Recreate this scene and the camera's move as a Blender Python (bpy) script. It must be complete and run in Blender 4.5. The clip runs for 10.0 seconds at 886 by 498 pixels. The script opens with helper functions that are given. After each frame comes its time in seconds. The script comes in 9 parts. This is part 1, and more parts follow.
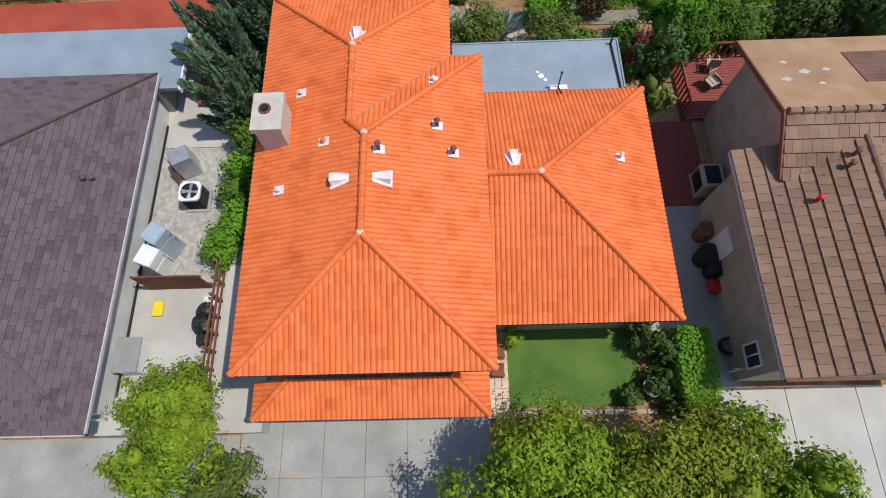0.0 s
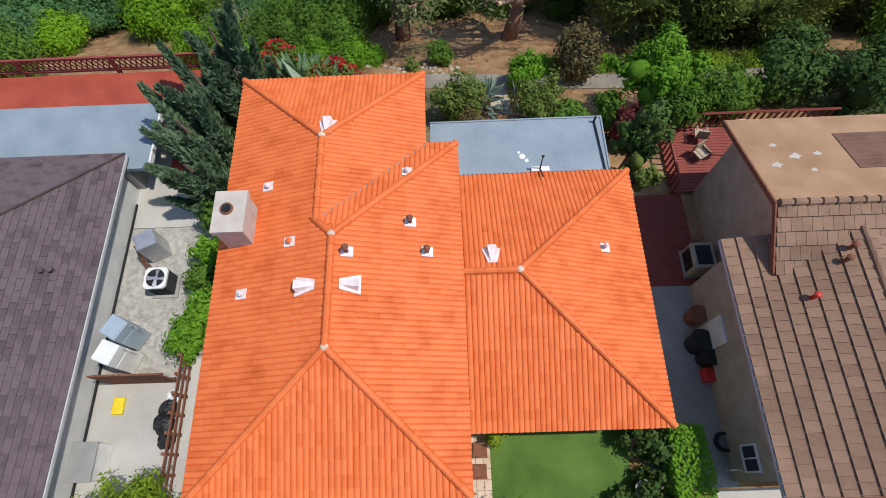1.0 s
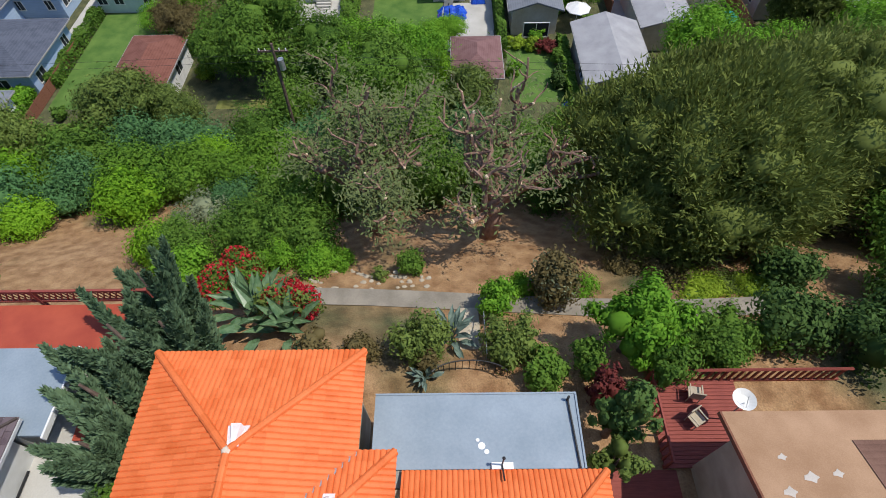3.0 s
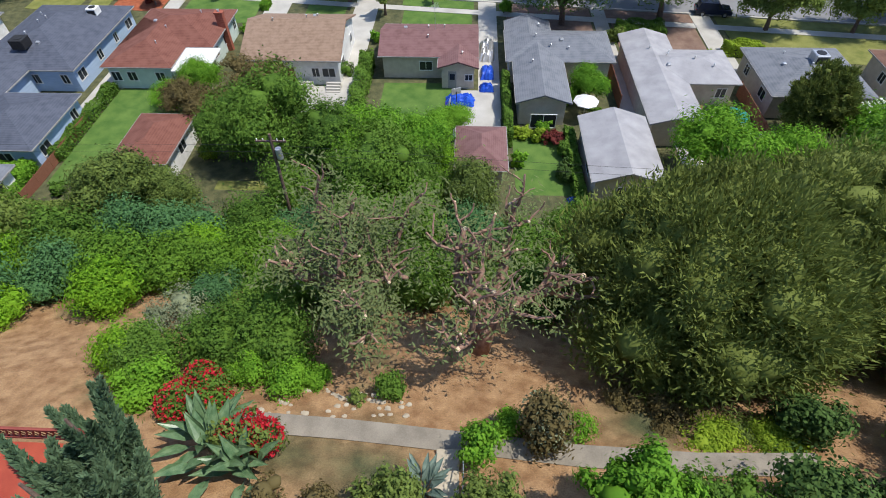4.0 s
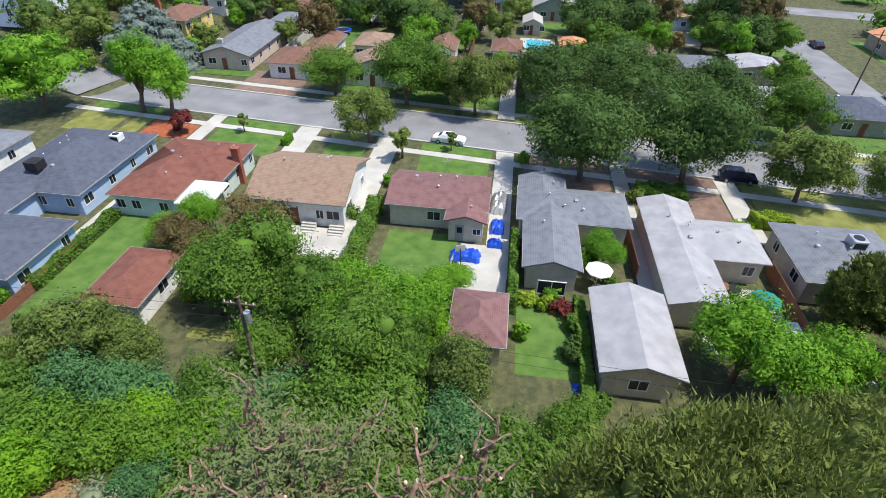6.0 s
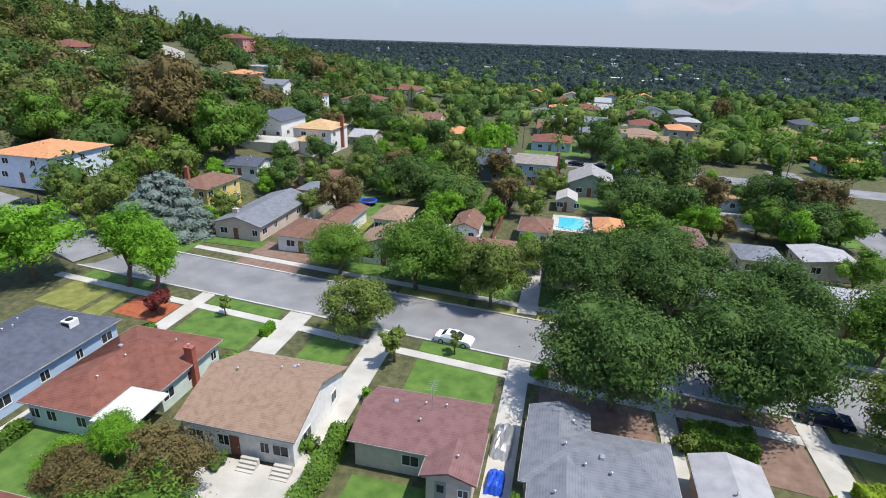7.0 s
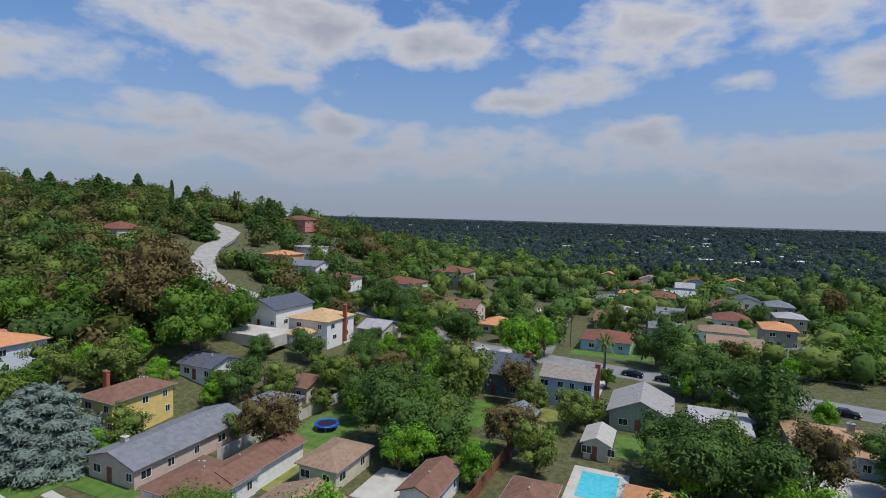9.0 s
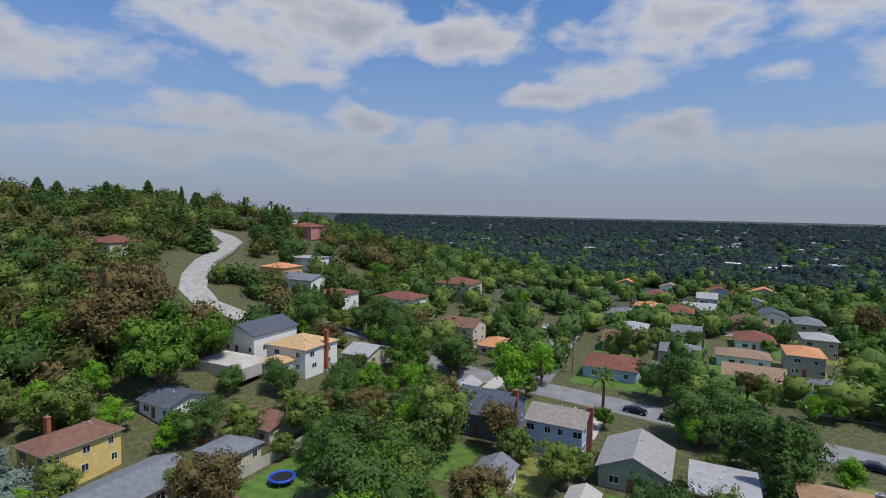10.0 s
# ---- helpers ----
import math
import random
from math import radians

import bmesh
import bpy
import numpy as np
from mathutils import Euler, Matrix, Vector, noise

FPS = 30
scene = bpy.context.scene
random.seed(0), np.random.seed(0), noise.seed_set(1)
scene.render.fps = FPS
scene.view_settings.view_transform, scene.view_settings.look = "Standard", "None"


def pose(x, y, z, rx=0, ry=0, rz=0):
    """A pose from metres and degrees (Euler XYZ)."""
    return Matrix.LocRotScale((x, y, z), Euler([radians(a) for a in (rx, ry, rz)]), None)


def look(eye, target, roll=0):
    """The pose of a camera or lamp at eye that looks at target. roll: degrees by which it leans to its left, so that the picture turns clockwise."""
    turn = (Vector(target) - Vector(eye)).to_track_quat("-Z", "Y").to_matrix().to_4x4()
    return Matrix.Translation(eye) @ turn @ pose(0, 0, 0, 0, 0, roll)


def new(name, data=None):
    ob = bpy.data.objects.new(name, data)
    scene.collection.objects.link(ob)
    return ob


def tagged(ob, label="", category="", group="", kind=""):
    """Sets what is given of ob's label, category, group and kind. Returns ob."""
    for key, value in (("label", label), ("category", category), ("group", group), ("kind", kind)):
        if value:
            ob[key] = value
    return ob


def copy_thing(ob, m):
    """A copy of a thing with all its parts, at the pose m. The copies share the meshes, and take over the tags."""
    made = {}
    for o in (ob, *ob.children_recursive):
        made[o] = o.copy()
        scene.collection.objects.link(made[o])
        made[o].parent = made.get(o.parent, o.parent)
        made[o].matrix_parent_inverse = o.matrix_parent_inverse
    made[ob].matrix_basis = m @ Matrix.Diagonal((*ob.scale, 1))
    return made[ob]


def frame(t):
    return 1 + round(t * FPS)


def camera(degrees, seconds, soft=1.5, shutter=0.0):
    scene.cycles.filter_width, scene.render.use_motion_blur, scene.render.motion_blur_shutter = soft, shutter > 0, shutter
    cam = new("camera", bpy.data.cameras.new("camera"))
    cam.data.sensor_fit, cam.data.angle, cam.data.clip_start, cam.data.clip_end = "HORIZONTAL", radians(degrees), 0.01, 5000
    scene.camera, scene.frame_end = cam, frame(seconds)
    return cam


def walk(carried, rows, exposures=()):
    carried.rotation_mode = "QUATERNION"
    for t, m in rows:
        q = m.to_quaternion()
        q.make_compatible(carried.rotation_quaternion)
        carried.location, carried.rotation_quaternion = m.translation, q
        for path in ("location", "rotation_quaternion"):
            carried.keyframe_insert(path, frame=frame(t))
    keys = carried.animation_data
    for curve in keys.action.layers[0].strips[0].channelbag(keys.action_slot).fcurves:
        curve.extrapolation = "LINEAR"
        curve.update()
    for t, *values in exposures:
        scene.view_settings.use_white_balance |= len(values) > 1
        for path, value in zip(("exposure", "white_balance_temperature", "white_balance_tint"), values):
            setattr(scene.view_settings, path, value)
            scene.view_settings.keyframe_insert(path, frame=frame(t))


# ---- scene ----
cam = camera(79.3, 10.0, soft=0.95)
# seconds, x, y, z, and the turn in degrees
PATH = [
    (0, -0.033, -0.160, 20.002, 20.72, 1.61, -1.08),
    (0.5, 0.320, 1.187, 20.022, 21.39, 1.53, -1.46),
    (1, 0.779, 2.469, 19.955, 23.18, 1.62, -1.56),
    (1.5, 1.303, 3.884, 19.943, 25.85, 1.80, -1.67),
    (2, 1.815, 5.461, 19.950, 28.73, 1.81, -1.48),
    (2.5, 2.279, 7.234, 20.005, 31.66, 1.59, -1.06),
    (3, 2.708, 8.988, 20.088, 35.03, 1.14, -0.19),
    (3.2, 2.968, 9.715, 20.134, 36.53, 1.09, 0.38),
    (4.3, 4.278, 14.161, 20.270, 42.91, 0.50, 3.18),
    (4.5, 4.551, 15.151, 20.273, 44.09, 0.49, 3.65),
    (5, 5.081, 17.269, 20.381, 47.13, 0.18, 4.80),
    (6.3, 6.394, 22.233, 20.642, 54.95, -1.30, 8.04),
    (6.5, 6.825, 24.861, 20.565, 56.76, -0.86, 8.72),
    (7, 9.008, 34.847, 20.963, 68.40, -1.46, 13.38),
    (7.5, 11.823, 43.155, 21.066, 79.15, -1.62, 16.76),
    (8, 14.649, 51.834, 20.538, 85.44, -1.59, 19.37),
    (8.5, 17.094, 60.101, 20.238, 86.67, -1.52, 21.56),
    (9, 18.908, 67.808, 22.366, 86.34, -1.44, 23.38),
    (9.5, 21.437, 74.780, 25.260, 86.10, -1.16, 24.88),
    (10, 23.032, 80.198, 27.786, 85.85, -1.08, 26.19),
]
walk(
    cam,
    [(t, pose(*p)) for t, *p in PATH],
    [(0.0, -0.15), (2.5, -0.08), (4.3, 0.3), (6.3, 0.5), (7.0, 0.42), (7.5, 0.15), (8.0, -0.08), (10.0, -0.2)],
)

# ---- world, sun ----
def link(tree, a, b):
    tree.links.new(a, b)


def make_world():
    w = bpy.data.worlds.new("sky_world")
    scene.world = w
    w.use_nodes = True
    t = w.node_tree
    t.nodes.clear()
    N = t.nodes.new
    out, bg = N("ShaderNodeOutputWorld"), N("ShaderNodeBackground")
    sky = N("ShaderNodeTexSky")
    sky.sky_type, sky.sun_disc = "NISHITA", False
    sky.sun_elevation, sky.sun_rotation = radians(SUN_UP), radians(SUN_TURN)
    sky.air_density, sky.dust_density, sky.ozone_density = 1.0, 1.2, 2.0
    co = N("ShaderNodeTexCoord")
    sep = N("ShaderNodeSeparateXYZ")
    link(t, co.outputs["Generated"], sep.inputs[0])

    def m(op, a, b=None, clamp=False):
        n = N("ShaderNodeMath")
        n.operation, n.use_clamp = op, clamp
        for i, v in enumerate((a, b)):
            if v is None:
                continue
            if isinstance(v, (int, float)):
                n.inputs[i].default_value = v
            else:
                link(t, v, n.inputs[i])
        return n.outputs[0]

    up = m("MAXIMUM", sep.outputs[2], 0.0)
    # compass turn and height above the horizon, in degrees
    turn = m("MULTIPLY", m("ARCTAN2", sep.outputs[0], sep.outputs[1]), 57.3)
    rise = m("MULTIPLY", m("ARCSINE", sep.outputs[2]), 57.3)
    at = N("ShaderNodeCombineXYZ")
    link(t, turn, at.inputs[0])
    link(t, rise, at.inputs[1])
    near = None
    for az, el, wide, tall in CLOUDS:
        mp = N("ShaderNodeMapping")
        mp.vector_type = "TEXTURE"
        mp.inputs["Location"].default_value, mp.inputs["Scale"].default_value = (az, el, 0), (wide, tall, 1)
        link(t, at.outputs[0], mp.inputs[0])
        ln = N("ShaderNodeVectorMath")
        ln.operation = "LENGTH"
        link(t, mp.outputs[0], ln.inputs[0])
        near = ln.outputs["Value"] if near is None else m("MINIMUM", near, ln.outputs["Value"])
    comb = N("ShaderNodeCombineXYZ")
    link(t, sep.outputs[0], comb.inputs[0])
    link(t, sep.outputs[1], comb.inputs[1])
    link(t, m("MULTIPLY", up, 2.0), comb.inputs[2])
    big = N("ShaderNodeTexNoise")
    big.inputs["Scale"].default_value, big.inputs["Detail"].default_value = 7.5, 8
    big.inputs["Roughness"].default_value, big.inputs["Distortion"].default_value = 0.55, 0.1
    link(t, comb.outputs[0], big.inputs["Vector"])
    wide_n = N("ShaderNodeTexNoise")
    wide_n.inputs["Scale"].default_value, wide_n.inputs["Detail"].default_value = 2.2, 6
    link(t, comb.outputs[0], wide_n.inputs["Vector"])
    placed = m("ADD", m("MULTIPLY", m("SUBTRACT", 1.0, near), 0.85), m("MULTIPLY", m("SUBTRACT", big.outputs[0], 0.5), 3.3))
    loose = m("MULTIPLY", m("SUBTRACT", wide_n.outputs[0], 0.53), 7.0)
    away = m("MULTIPLY", m("SUBTRACT", near, 3.0), 0.6, True)
    puff = m("MAXIMUM", placed, m("SUBTRACT", loose, m("MULTIPLY", m("SUBTRACT", 1.0, away), 3.0)))
    cover = m("MULTIPLY", m("ADD", puff, 0.16), 1.5, True)
    dense = m("MULTIPLY", m("SUBTRACT", puff, 0.3), 1.15, True)
    lit = N("ShaderNodeMix")
    lit.data_type = "RGBA"
    lit.inputs[6].default_value, lit.inputs[7].default_value = (5.5, 5.4, 5.5, 1), (3.3, 3.4, 3.85, 1)
    link(t, dense, lit.inputs[0])
    blue = N("ShaderNodeMix")
    blue.data_type, blue.blend_type = "RGBA", "MULTIPLY"
    blue.inputs[0].default_value = 1.0
    blue.inputs[7].default_value = (0.64, 0.88, 1.16, 1)
    link(t, sky.outputs[0], blue.inputs[6])
    mix = N("ShaderNodeMix")
    mix.data_type = "RGBA"
    link(t, m("MULTIPLY", cover, 0.88), mix.inputs[0])
    link(t, blue.outputs[2], mix.inputs[6])
    link(t, lit.outputs[2], mix.inputs[7])
    # the haze near the horizon
    haze = N("ShaderNodeMix")
    haze.data_type = "RGBA"
    haze.inputs[7].default_value = (2.5, 2.8, 3.55, 1)
    link(t, m("MULTIPLY", m("POWER", m("SUBTRACT", 1.0, m("MULTIPLY", up, 2.9), True), 1.3), 0.96), haze.inputs[0])
    link(t, mix.outputs[2], haze.inputs[6])
    link(t, haze.outputs[2], bg.inputs[0])
    bg.inputs[1].default_value = 0.135
    link(t, bg.outputs[0], out.inputs[0])


SUN_UP = 64.5
SUN_TURN = 95.0
# the clouds over the valley: turn, height, half width and half height in degrees
CLOUDS = (
    (-42, 18.5, 16, 5.0), (-27, 16.8, 8, 2.6), (-38, 26, 24, 7), (-2, 17.5, 10, 4.2), (-17, 11.8, 5, 1.3), (-9, 14, 6, 2), (9, 18.5, 9, 3.6), (4.4, 12.9, 3.4, 1.2), (15.5, 13.2, 3.4, 2.2),
    (24, 17, 9, 5), (-50, 8.6, 9, 1.8), (-34, 8.6, 4.5, 1.8), (-22.5, 6.4, 3.6, 0.9), (-6, 8.3, 6.5, 1.7), (5.5, 7.0, 6, 1.7), (15, 6.8, 5, 1.3), (-65, 13, 9, 3), (-12, 30, 18, 5), (-41, 13.2, 5, 1.2), (-30, 6.0, 34, 2.6), (10, 5.0, 22, 2.2),
)
make_world()
sun = new("sun", bpy.data.lights.new("sun", "SUN"))
sun.data.energy, sun.data.angle, sun.data.color = 3.95, radians(0.6), (1.0, 0.95, 0.87)
toward = Vector((math.cos(radians(SUN_UP)) * math.sin(radians(SUN_TURN)), math.cos(radians(SUN_UP)) * math.cos(radians(SUN_TURN)), math.sin(radians(SUN_UP))))
sun.matrix_world = look((0, 0, 60), Vector((0, 0, 60)) - toward)


# ---- materials ----
def surf(name, c1, c2, scale=3.0, rough=0.85, bump=0.25, fine=40.0, stretch=(1, 1, 1), metal=0.0, per=0.0, courses=0.0):
    """A surface of two colours mixed at two scales, with fine relief; per: how far single pieces differ; courses: rows per metre of height."""
    ma = bpy.data.materials.new(name)
    ma.use_nodes = True
    t = ma.node_tree
    p = t.nodes["Principled BSDF"]
    co, mp = t.nodes.new("ShaderNodeTexCoord"), t.nodes.new("ShaderNodeMapping")
    mp.inputs["Scale"].default_value = stretch
    link(t, co.outputs["Object"], mp.inputs[0])
    a, b = t.nodes.new("ShaderNodeTexNoise"), t.nodes.new("ShaderNodeTexNoise")
    a.inputs["Scale"].default_value, a.inputs["Detail"].default_value = scale, 5
    b.inputs["Scale"].default_value, b.inputs["Detail"].default_value = fine, 3
    for n in (a, b):
        link(t, mp.outputs[0], n.inputs["Vector"])
    s = t.nodes.new("ShaderNodeMath")
    s.operation = "MULTIPLY_ADD"
    s.inputs[1].default_value = 0.45
    link(t, b.outputs[0], s.inputs[0])
    link(t, a.outputs[0], s.inputs[2])
    r = t.nodes.new("ShaderNodeValToRGB")
    r.color_ramp.elements[0].position, r.color_ramp.elements[1].position = 0.5, 0.95
    r.color_ramp.elements[0].color, r.color_ramp.elements[1].color = (*c1, 1), (*c2, 1)
    value = s.outputs[0]
    if courses:
        wv = t.nodes.new("ShaderNodeTexWave")
        wv.wave_type, wv.bands_direction, wv.wave_profile = "BANDS", "Z", "SAW"
        wv.inputs["Scale"].default_value = courses * 0.314
        wv.inputs["Distortion"].default_value = 0.6
        link(t, co.outputs["Object"], wv.inputs[0])
        k = t.nodes.new("ShaderNodeMath")
        k.operation = "MULTIPLY_ADD"
        k.inputs[1].default_value = 0.22
        link(t, wv.outputs["Fac"], k.inputs[0])
        link(t, value, k.inputs[2])
        value = k.outputs[0]
    if per:
        info = t.nodes.new("ShaderNodeObjectInfo")
        geo = t.nodes.new("ShaderNodeNewGeometry")
        add = t.nodes.new("ShaderNodeMath")
        add.operation = "ADD"
        link(t, info.outputs["Random"], add.inputs[0])
        link(t, geo.outputs["Random Per Island"], add.inputs[1])
        fr = t.nodes.new("ShaderNodeMath")
        fr.operation = "FRACT"
        link(t, add.outputs[0], fr.inputs[0])
        k = t.nodes.new("ShaderNodeMath")
        k.operation = "MULTIPLY_ADD"
        k.inputs[1].default_value = per
        link(t, fr.outputs[0], k.inputs[0])
        link(t, value, k.inputs[2])
        value = k.outputs[0]
    link(t, value, r.inputs[0])
    link(t, r.outputs[0], p.inputs["Base Color"])
    p.inputs["Roughness"].default_value, p.inputs["Metallic"].default_value = rough, metal
    p.inputs["Specular IOR Level"].default_value = 0.3
    if bump:
        bp = t.nodes.new("ShaderNodeBump")
        bp.inputs["Strength"].default_value, bp.inputs["Distance"].default_value = bump, 0.03
        link(t, s.outputs[0], bp.inputs["Height"])
        link(t, bp.outputs[0], p.inputs["Normal"])
    return ma


def leaf(name, c1, c2, through_light=0.3, rough=0.75):
    """Foliage: each leaf has its own shade between two greens, and lets some light through."""
    ma = bpy.data.materials.new(name)
    ma.use_nodes = True
    t = ma.node_tree
    p, out = t.nodes["Principled BSDF"], t.nodes["Material Output"]
    geo, info = t.nodes.new("ShaderNodeNewGeometry"), t.nodes.new("ShaderNodeObjectInfo")
    co, nz = t.nodes.new("ShaderNodeTexCoord"), t.nodes.new("ShaderNodeTexNoise")
    nz.inputs["Scale"].default_value, nz.inputs["Detail"].default_value = 0.75, 4
    link(t, co.outputs["Object"], nz.inputs["Vector"])
    k = t.nodes.new("ShaderNodeMath")
    k.operation = "MULTIPLY_ADD"
    k.inputs[1].default_value = 0.42
    link(t, geo.outputs["Random Per Island"], k.inputs[0])
    link(t, nz.outputs[0], k.inputs[2])
    k2 = t.nodes.new("ShaderNodeMath")
    k2.operation = "MULTIPLY_ADD"
    k2.inputs[1].default_value = 0.35
    link(t, info.outputs["Random"], k2.inputs[0])
    link(t, k.outputs[0], k2.inputs[2])
    r = t.nodes.new("ShaderNodeValToRGB")
    r.color_ramp.elements[0].position, r.color_ramp.elements[1].position = 0.38, 1.02
    r.color_ramp.elements[0].color, r.color_ramp.elements[1].color = (*c1, 1), (*c2, 1)
    link(t, k2.outputs[0], r.inputs[0])
    link(t, r.outputs[0], p.inputs["Base Color"])
    p.inputs["Roughness"].default_value = rough
    p.inputs["Specular IOR Level"].default_value = 0.12
    tr, mx = t.nodes.new("ShaderNodeBsdfTranslucent"), t.nodes.new("ShaderNodeMixShader")
    link(t, r.outputs[0], tr.inputs[0])
    mx.inputs[0].default_value = through_light
    link(t, p.outputs[0], mx.inputs[1])
    link(t, tr.outputs[0], mx.inputs[2])
    link(t, mx.outputs[0], out.inputs[0])
    return ma


def ground_mat(name):
    """Dry earth, scrub and grass mixed in patches, tinted far off for haze."""
    ma = bpy.data.materials.new(name)
    ma.use_nodes = True
    t = ma.node_tree
    p = t.nodes["Principled BSDF"]
    co = t.nodes.new("ShaderNodeTexCoord")
    fac = []
    for sc, det in ((0.09, 6), (1.3, 6), (14.0, 4)):
        n = t.nodes.new("ShaderNodeTexNoise")
        n.inputs["Scale"].default_value, n.inputs["Detail"].default_value = sc, det
        link(t, co.outputs["Object"], n.inputs["Vector"])
        fac.append(n.outputs[0])
    r1, r2 = t.nodes.new("ShaderNodeValToRGB"), t.nodes.new("ShaderNodeValToRGB")
    for r, lo, hi, a, b in ((r1, 0.35, 0.65, (0.23, 0.12, 0.052), (0.39, 0.235, 0.115)), (r2, 0.35, 0.7, (0.052, 0.06, 0.022), (0.125, 0.12, 0.05))):
        r.color_ramp.elements[0].position, r.color_ramp.elements[1].position = lo, hi
        r.color_ramp.elements[0].color, r.color_ramp.elements[1].color = (*a, 1), (*b, 1)
        link(t, fac[1], r.inputs[0])
    st = t.nodes.new("ShaderNodeMapRange")
    st.inputs[1].default_value, st.inputs[2].default_value = 0.52, 0.62
    link(t, fac[0], st.inputs[0])
    sp = t.nodes.new("ShaderNodeSeparateXYZ")
    link(t, co.outputs["Object"], sp.inputs[0])
    vl = t.nodes.new("ShaderNodeMapRange")
    vl.inputs[1].default_value, vl.inputs[2].default_value = 33.0, 43.0
    link(t, sp.outputs[1], vl.inputs[0])
    top = t.nodes.new("ShaderNodeMath")
    top.operation = "MAXIMUM"
    link(t, st.outputs[0], top.inputs[0])
    link(t, vl.outputs[0], top.inputs[1])
    mx = t.nodes.new("ShaderNodeMix")
    mx.data_type = "RGBA"
    link(t, top.outputs[0], mx.inputs[0])
    link(t, r1.outputs[0], mx.inputs[6])
    link(t, r2.outputs[0], mx.inputs[7])
    # from 270 m on the colour turns to woods with distance haze mixed in
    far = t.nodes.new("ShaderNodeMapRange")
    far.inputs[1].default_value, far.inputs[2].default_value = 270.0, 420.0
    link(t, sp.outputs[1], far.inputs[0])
    hazed_wood = t.nodes.new("ShaderNodeMix")
    hazed_wood.data_type = "RGBA"
    hazed_wood.inputs[7].default_value = (0.034, 0.045, 0.045, 1)
    link(t, far.outputs[0], hazed_wood.inputs[0])
    link(t, mx.outputs[2], hazed_wood.inputs[6])
    mu = t.nodes.new("ShaderNodeMix")
    mu.data_type, mu.blend_type = "RGBA", "OVERLAY"
    mu.inputs[0].default_value = 0.5
    link(t, hazed_wood.outputs[2], mu.inputs[6])
    link(t, fac[2], mu.inputs[7])
    link(t, mu.outputs[2], p.inputs["Base Color"])
    p.inputs["Roughness"].default_value = 0.95
    bp = t.nodes.new("ShaderNodeBump")
    bp.inputs["Strength"].default_value, bp.inputs["Distance"].default_value = 0.6, 0.08
    link(t, fac[2], bp.inputs["Height"])
    link(t, bp.outputs[0], p.inputs["Normal"])
    return ma


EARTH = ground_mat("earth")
TILE = surf("orange_tile", (0.60, 0.115, 0.022), (0.78, 0.19, 0.055), 1.2, 0.62, 0.12, 30, per=0.25)
TILE_DARK = surf("tile_underlay", (0.25, 0.05, 0.015), (0.35, 0.08, 0.02), 2, 0.9)
CAP = surf("ridge_mortar", (0.55, 0.42, 0.32), (0.7, 0.58, 0.45), 6)
WHITE = surf("white_paint", (0.66, 0.65, 0.62), (0.82, 0.81, 0.78), 2.0, 0.6, 0.08)
CREAM = surf("cream_stucco", (0.36, 0.3, 0.22), (0.48, 0.42, 0.32), 1.5, 0.9, 0.3, 60)
PALECREAM = surf("pale_cream_stucco", (0.5, 0.43, 0.335), (0.63, 0.56, 0.455), 1.5, 0.9, 0.3, 60)
GUTTER = surf("weathered_gutter", (0.26, 0.245, 0.23), (0.38, 0.365, 0.345), 3, 0.6, 0.1)
GREYWALL = surf("grey_stucco", (0.26, 0.255, 0.24), (0.36, 0.35, 0.33), 1.5, 0.9, 0.3, 60)
BLUEWALL = surf("blue_siding", (0.34, 0.45, 0.60), (0.43, 0.54, 0.70), 1.0, 0.7, 0.15, 20, (1, 1, 9))
NAVY = surf("navy_siding", (0.10, 0.13, 0.20), (0.15, 0.19, 0.27), 1.0, 0.7, 0.15, 20, (1, 1, 9))
YELLOW = surf("yellow_stucco", (0.62, 0.45, 0.14), (0.74, 0.56, 0.22), 1.5, 0.9, 0.3)
REDWALL = surf("red_brick", (0.25, 0.06, 0.035), (0.42, 0.14, 0.09), 3, 0.9, 0.4, 14, (1, 1, 4))
CONC = surf("concrete", (0.25, 0.24, 0.22), (0.4, 0.39, 0.36), 0.6, 0.9, 0.15, 18)
GRAVEL = surf("pale_gravel", (0.26, 0.245, 0.215), (0.5, 0.475, 0.42), 5.0, 0.95, 0.6, 45)
WALKWAY = surf("pale_concrete", (0.38, 0.36, 0.32), (0.52, 0.5, 0.455), 0.5, 0.9, 0.15, 18)
ASPHALT = surf("worn_asphalt", (0.17, 0.17, 0.175), (0.26, 0.26, 0.265), 0.25, 0.9, 0.2, 12)
LAWN = surf("lawn_grass", (0.05, 0.115, 0.018), (0.12, 0.20, 0.04), 0.7, 0.9, 0.6, 25)
DRYLAWN = surf("dry_grass", (0.12, 0.14, 0.03), (0.24, 0.24, 0.07), 0.7, 0.9, 0.6, 25)
GREYROOF = surf("grey_membrane", (0.21, 0.26, 0.3), (0.29, 0.34, 0.385), 0.7, 0.6, 0.06, 12)
SH_PURPLE = surf("mauve_shingle", (0.07, 0.048, 0.054), (0.14, 0.105, 0.112), 2.2, 0.95, 0.3, 30, per=0.42)
SH_TAN = surf("tan_flat_tile", (0.155, 0.092, 0.06), (0.29, 0.18, 0.118), 0.8, 0.9, 0.3, 22, per=0.2)
SH_BLUE = surf("slate_shingle", (0.05, 0.058, 0.078), (0.095, 0.105, 0.135), 1.5, 0.95, 0.3, 22, courses=14)
SH_RED = surf("red_brown_shingle", (0.125, 0.043, 0.03), (0.205, 0.085, 0.062), 1.2, 0.95, 0.3, 22, courses=14)
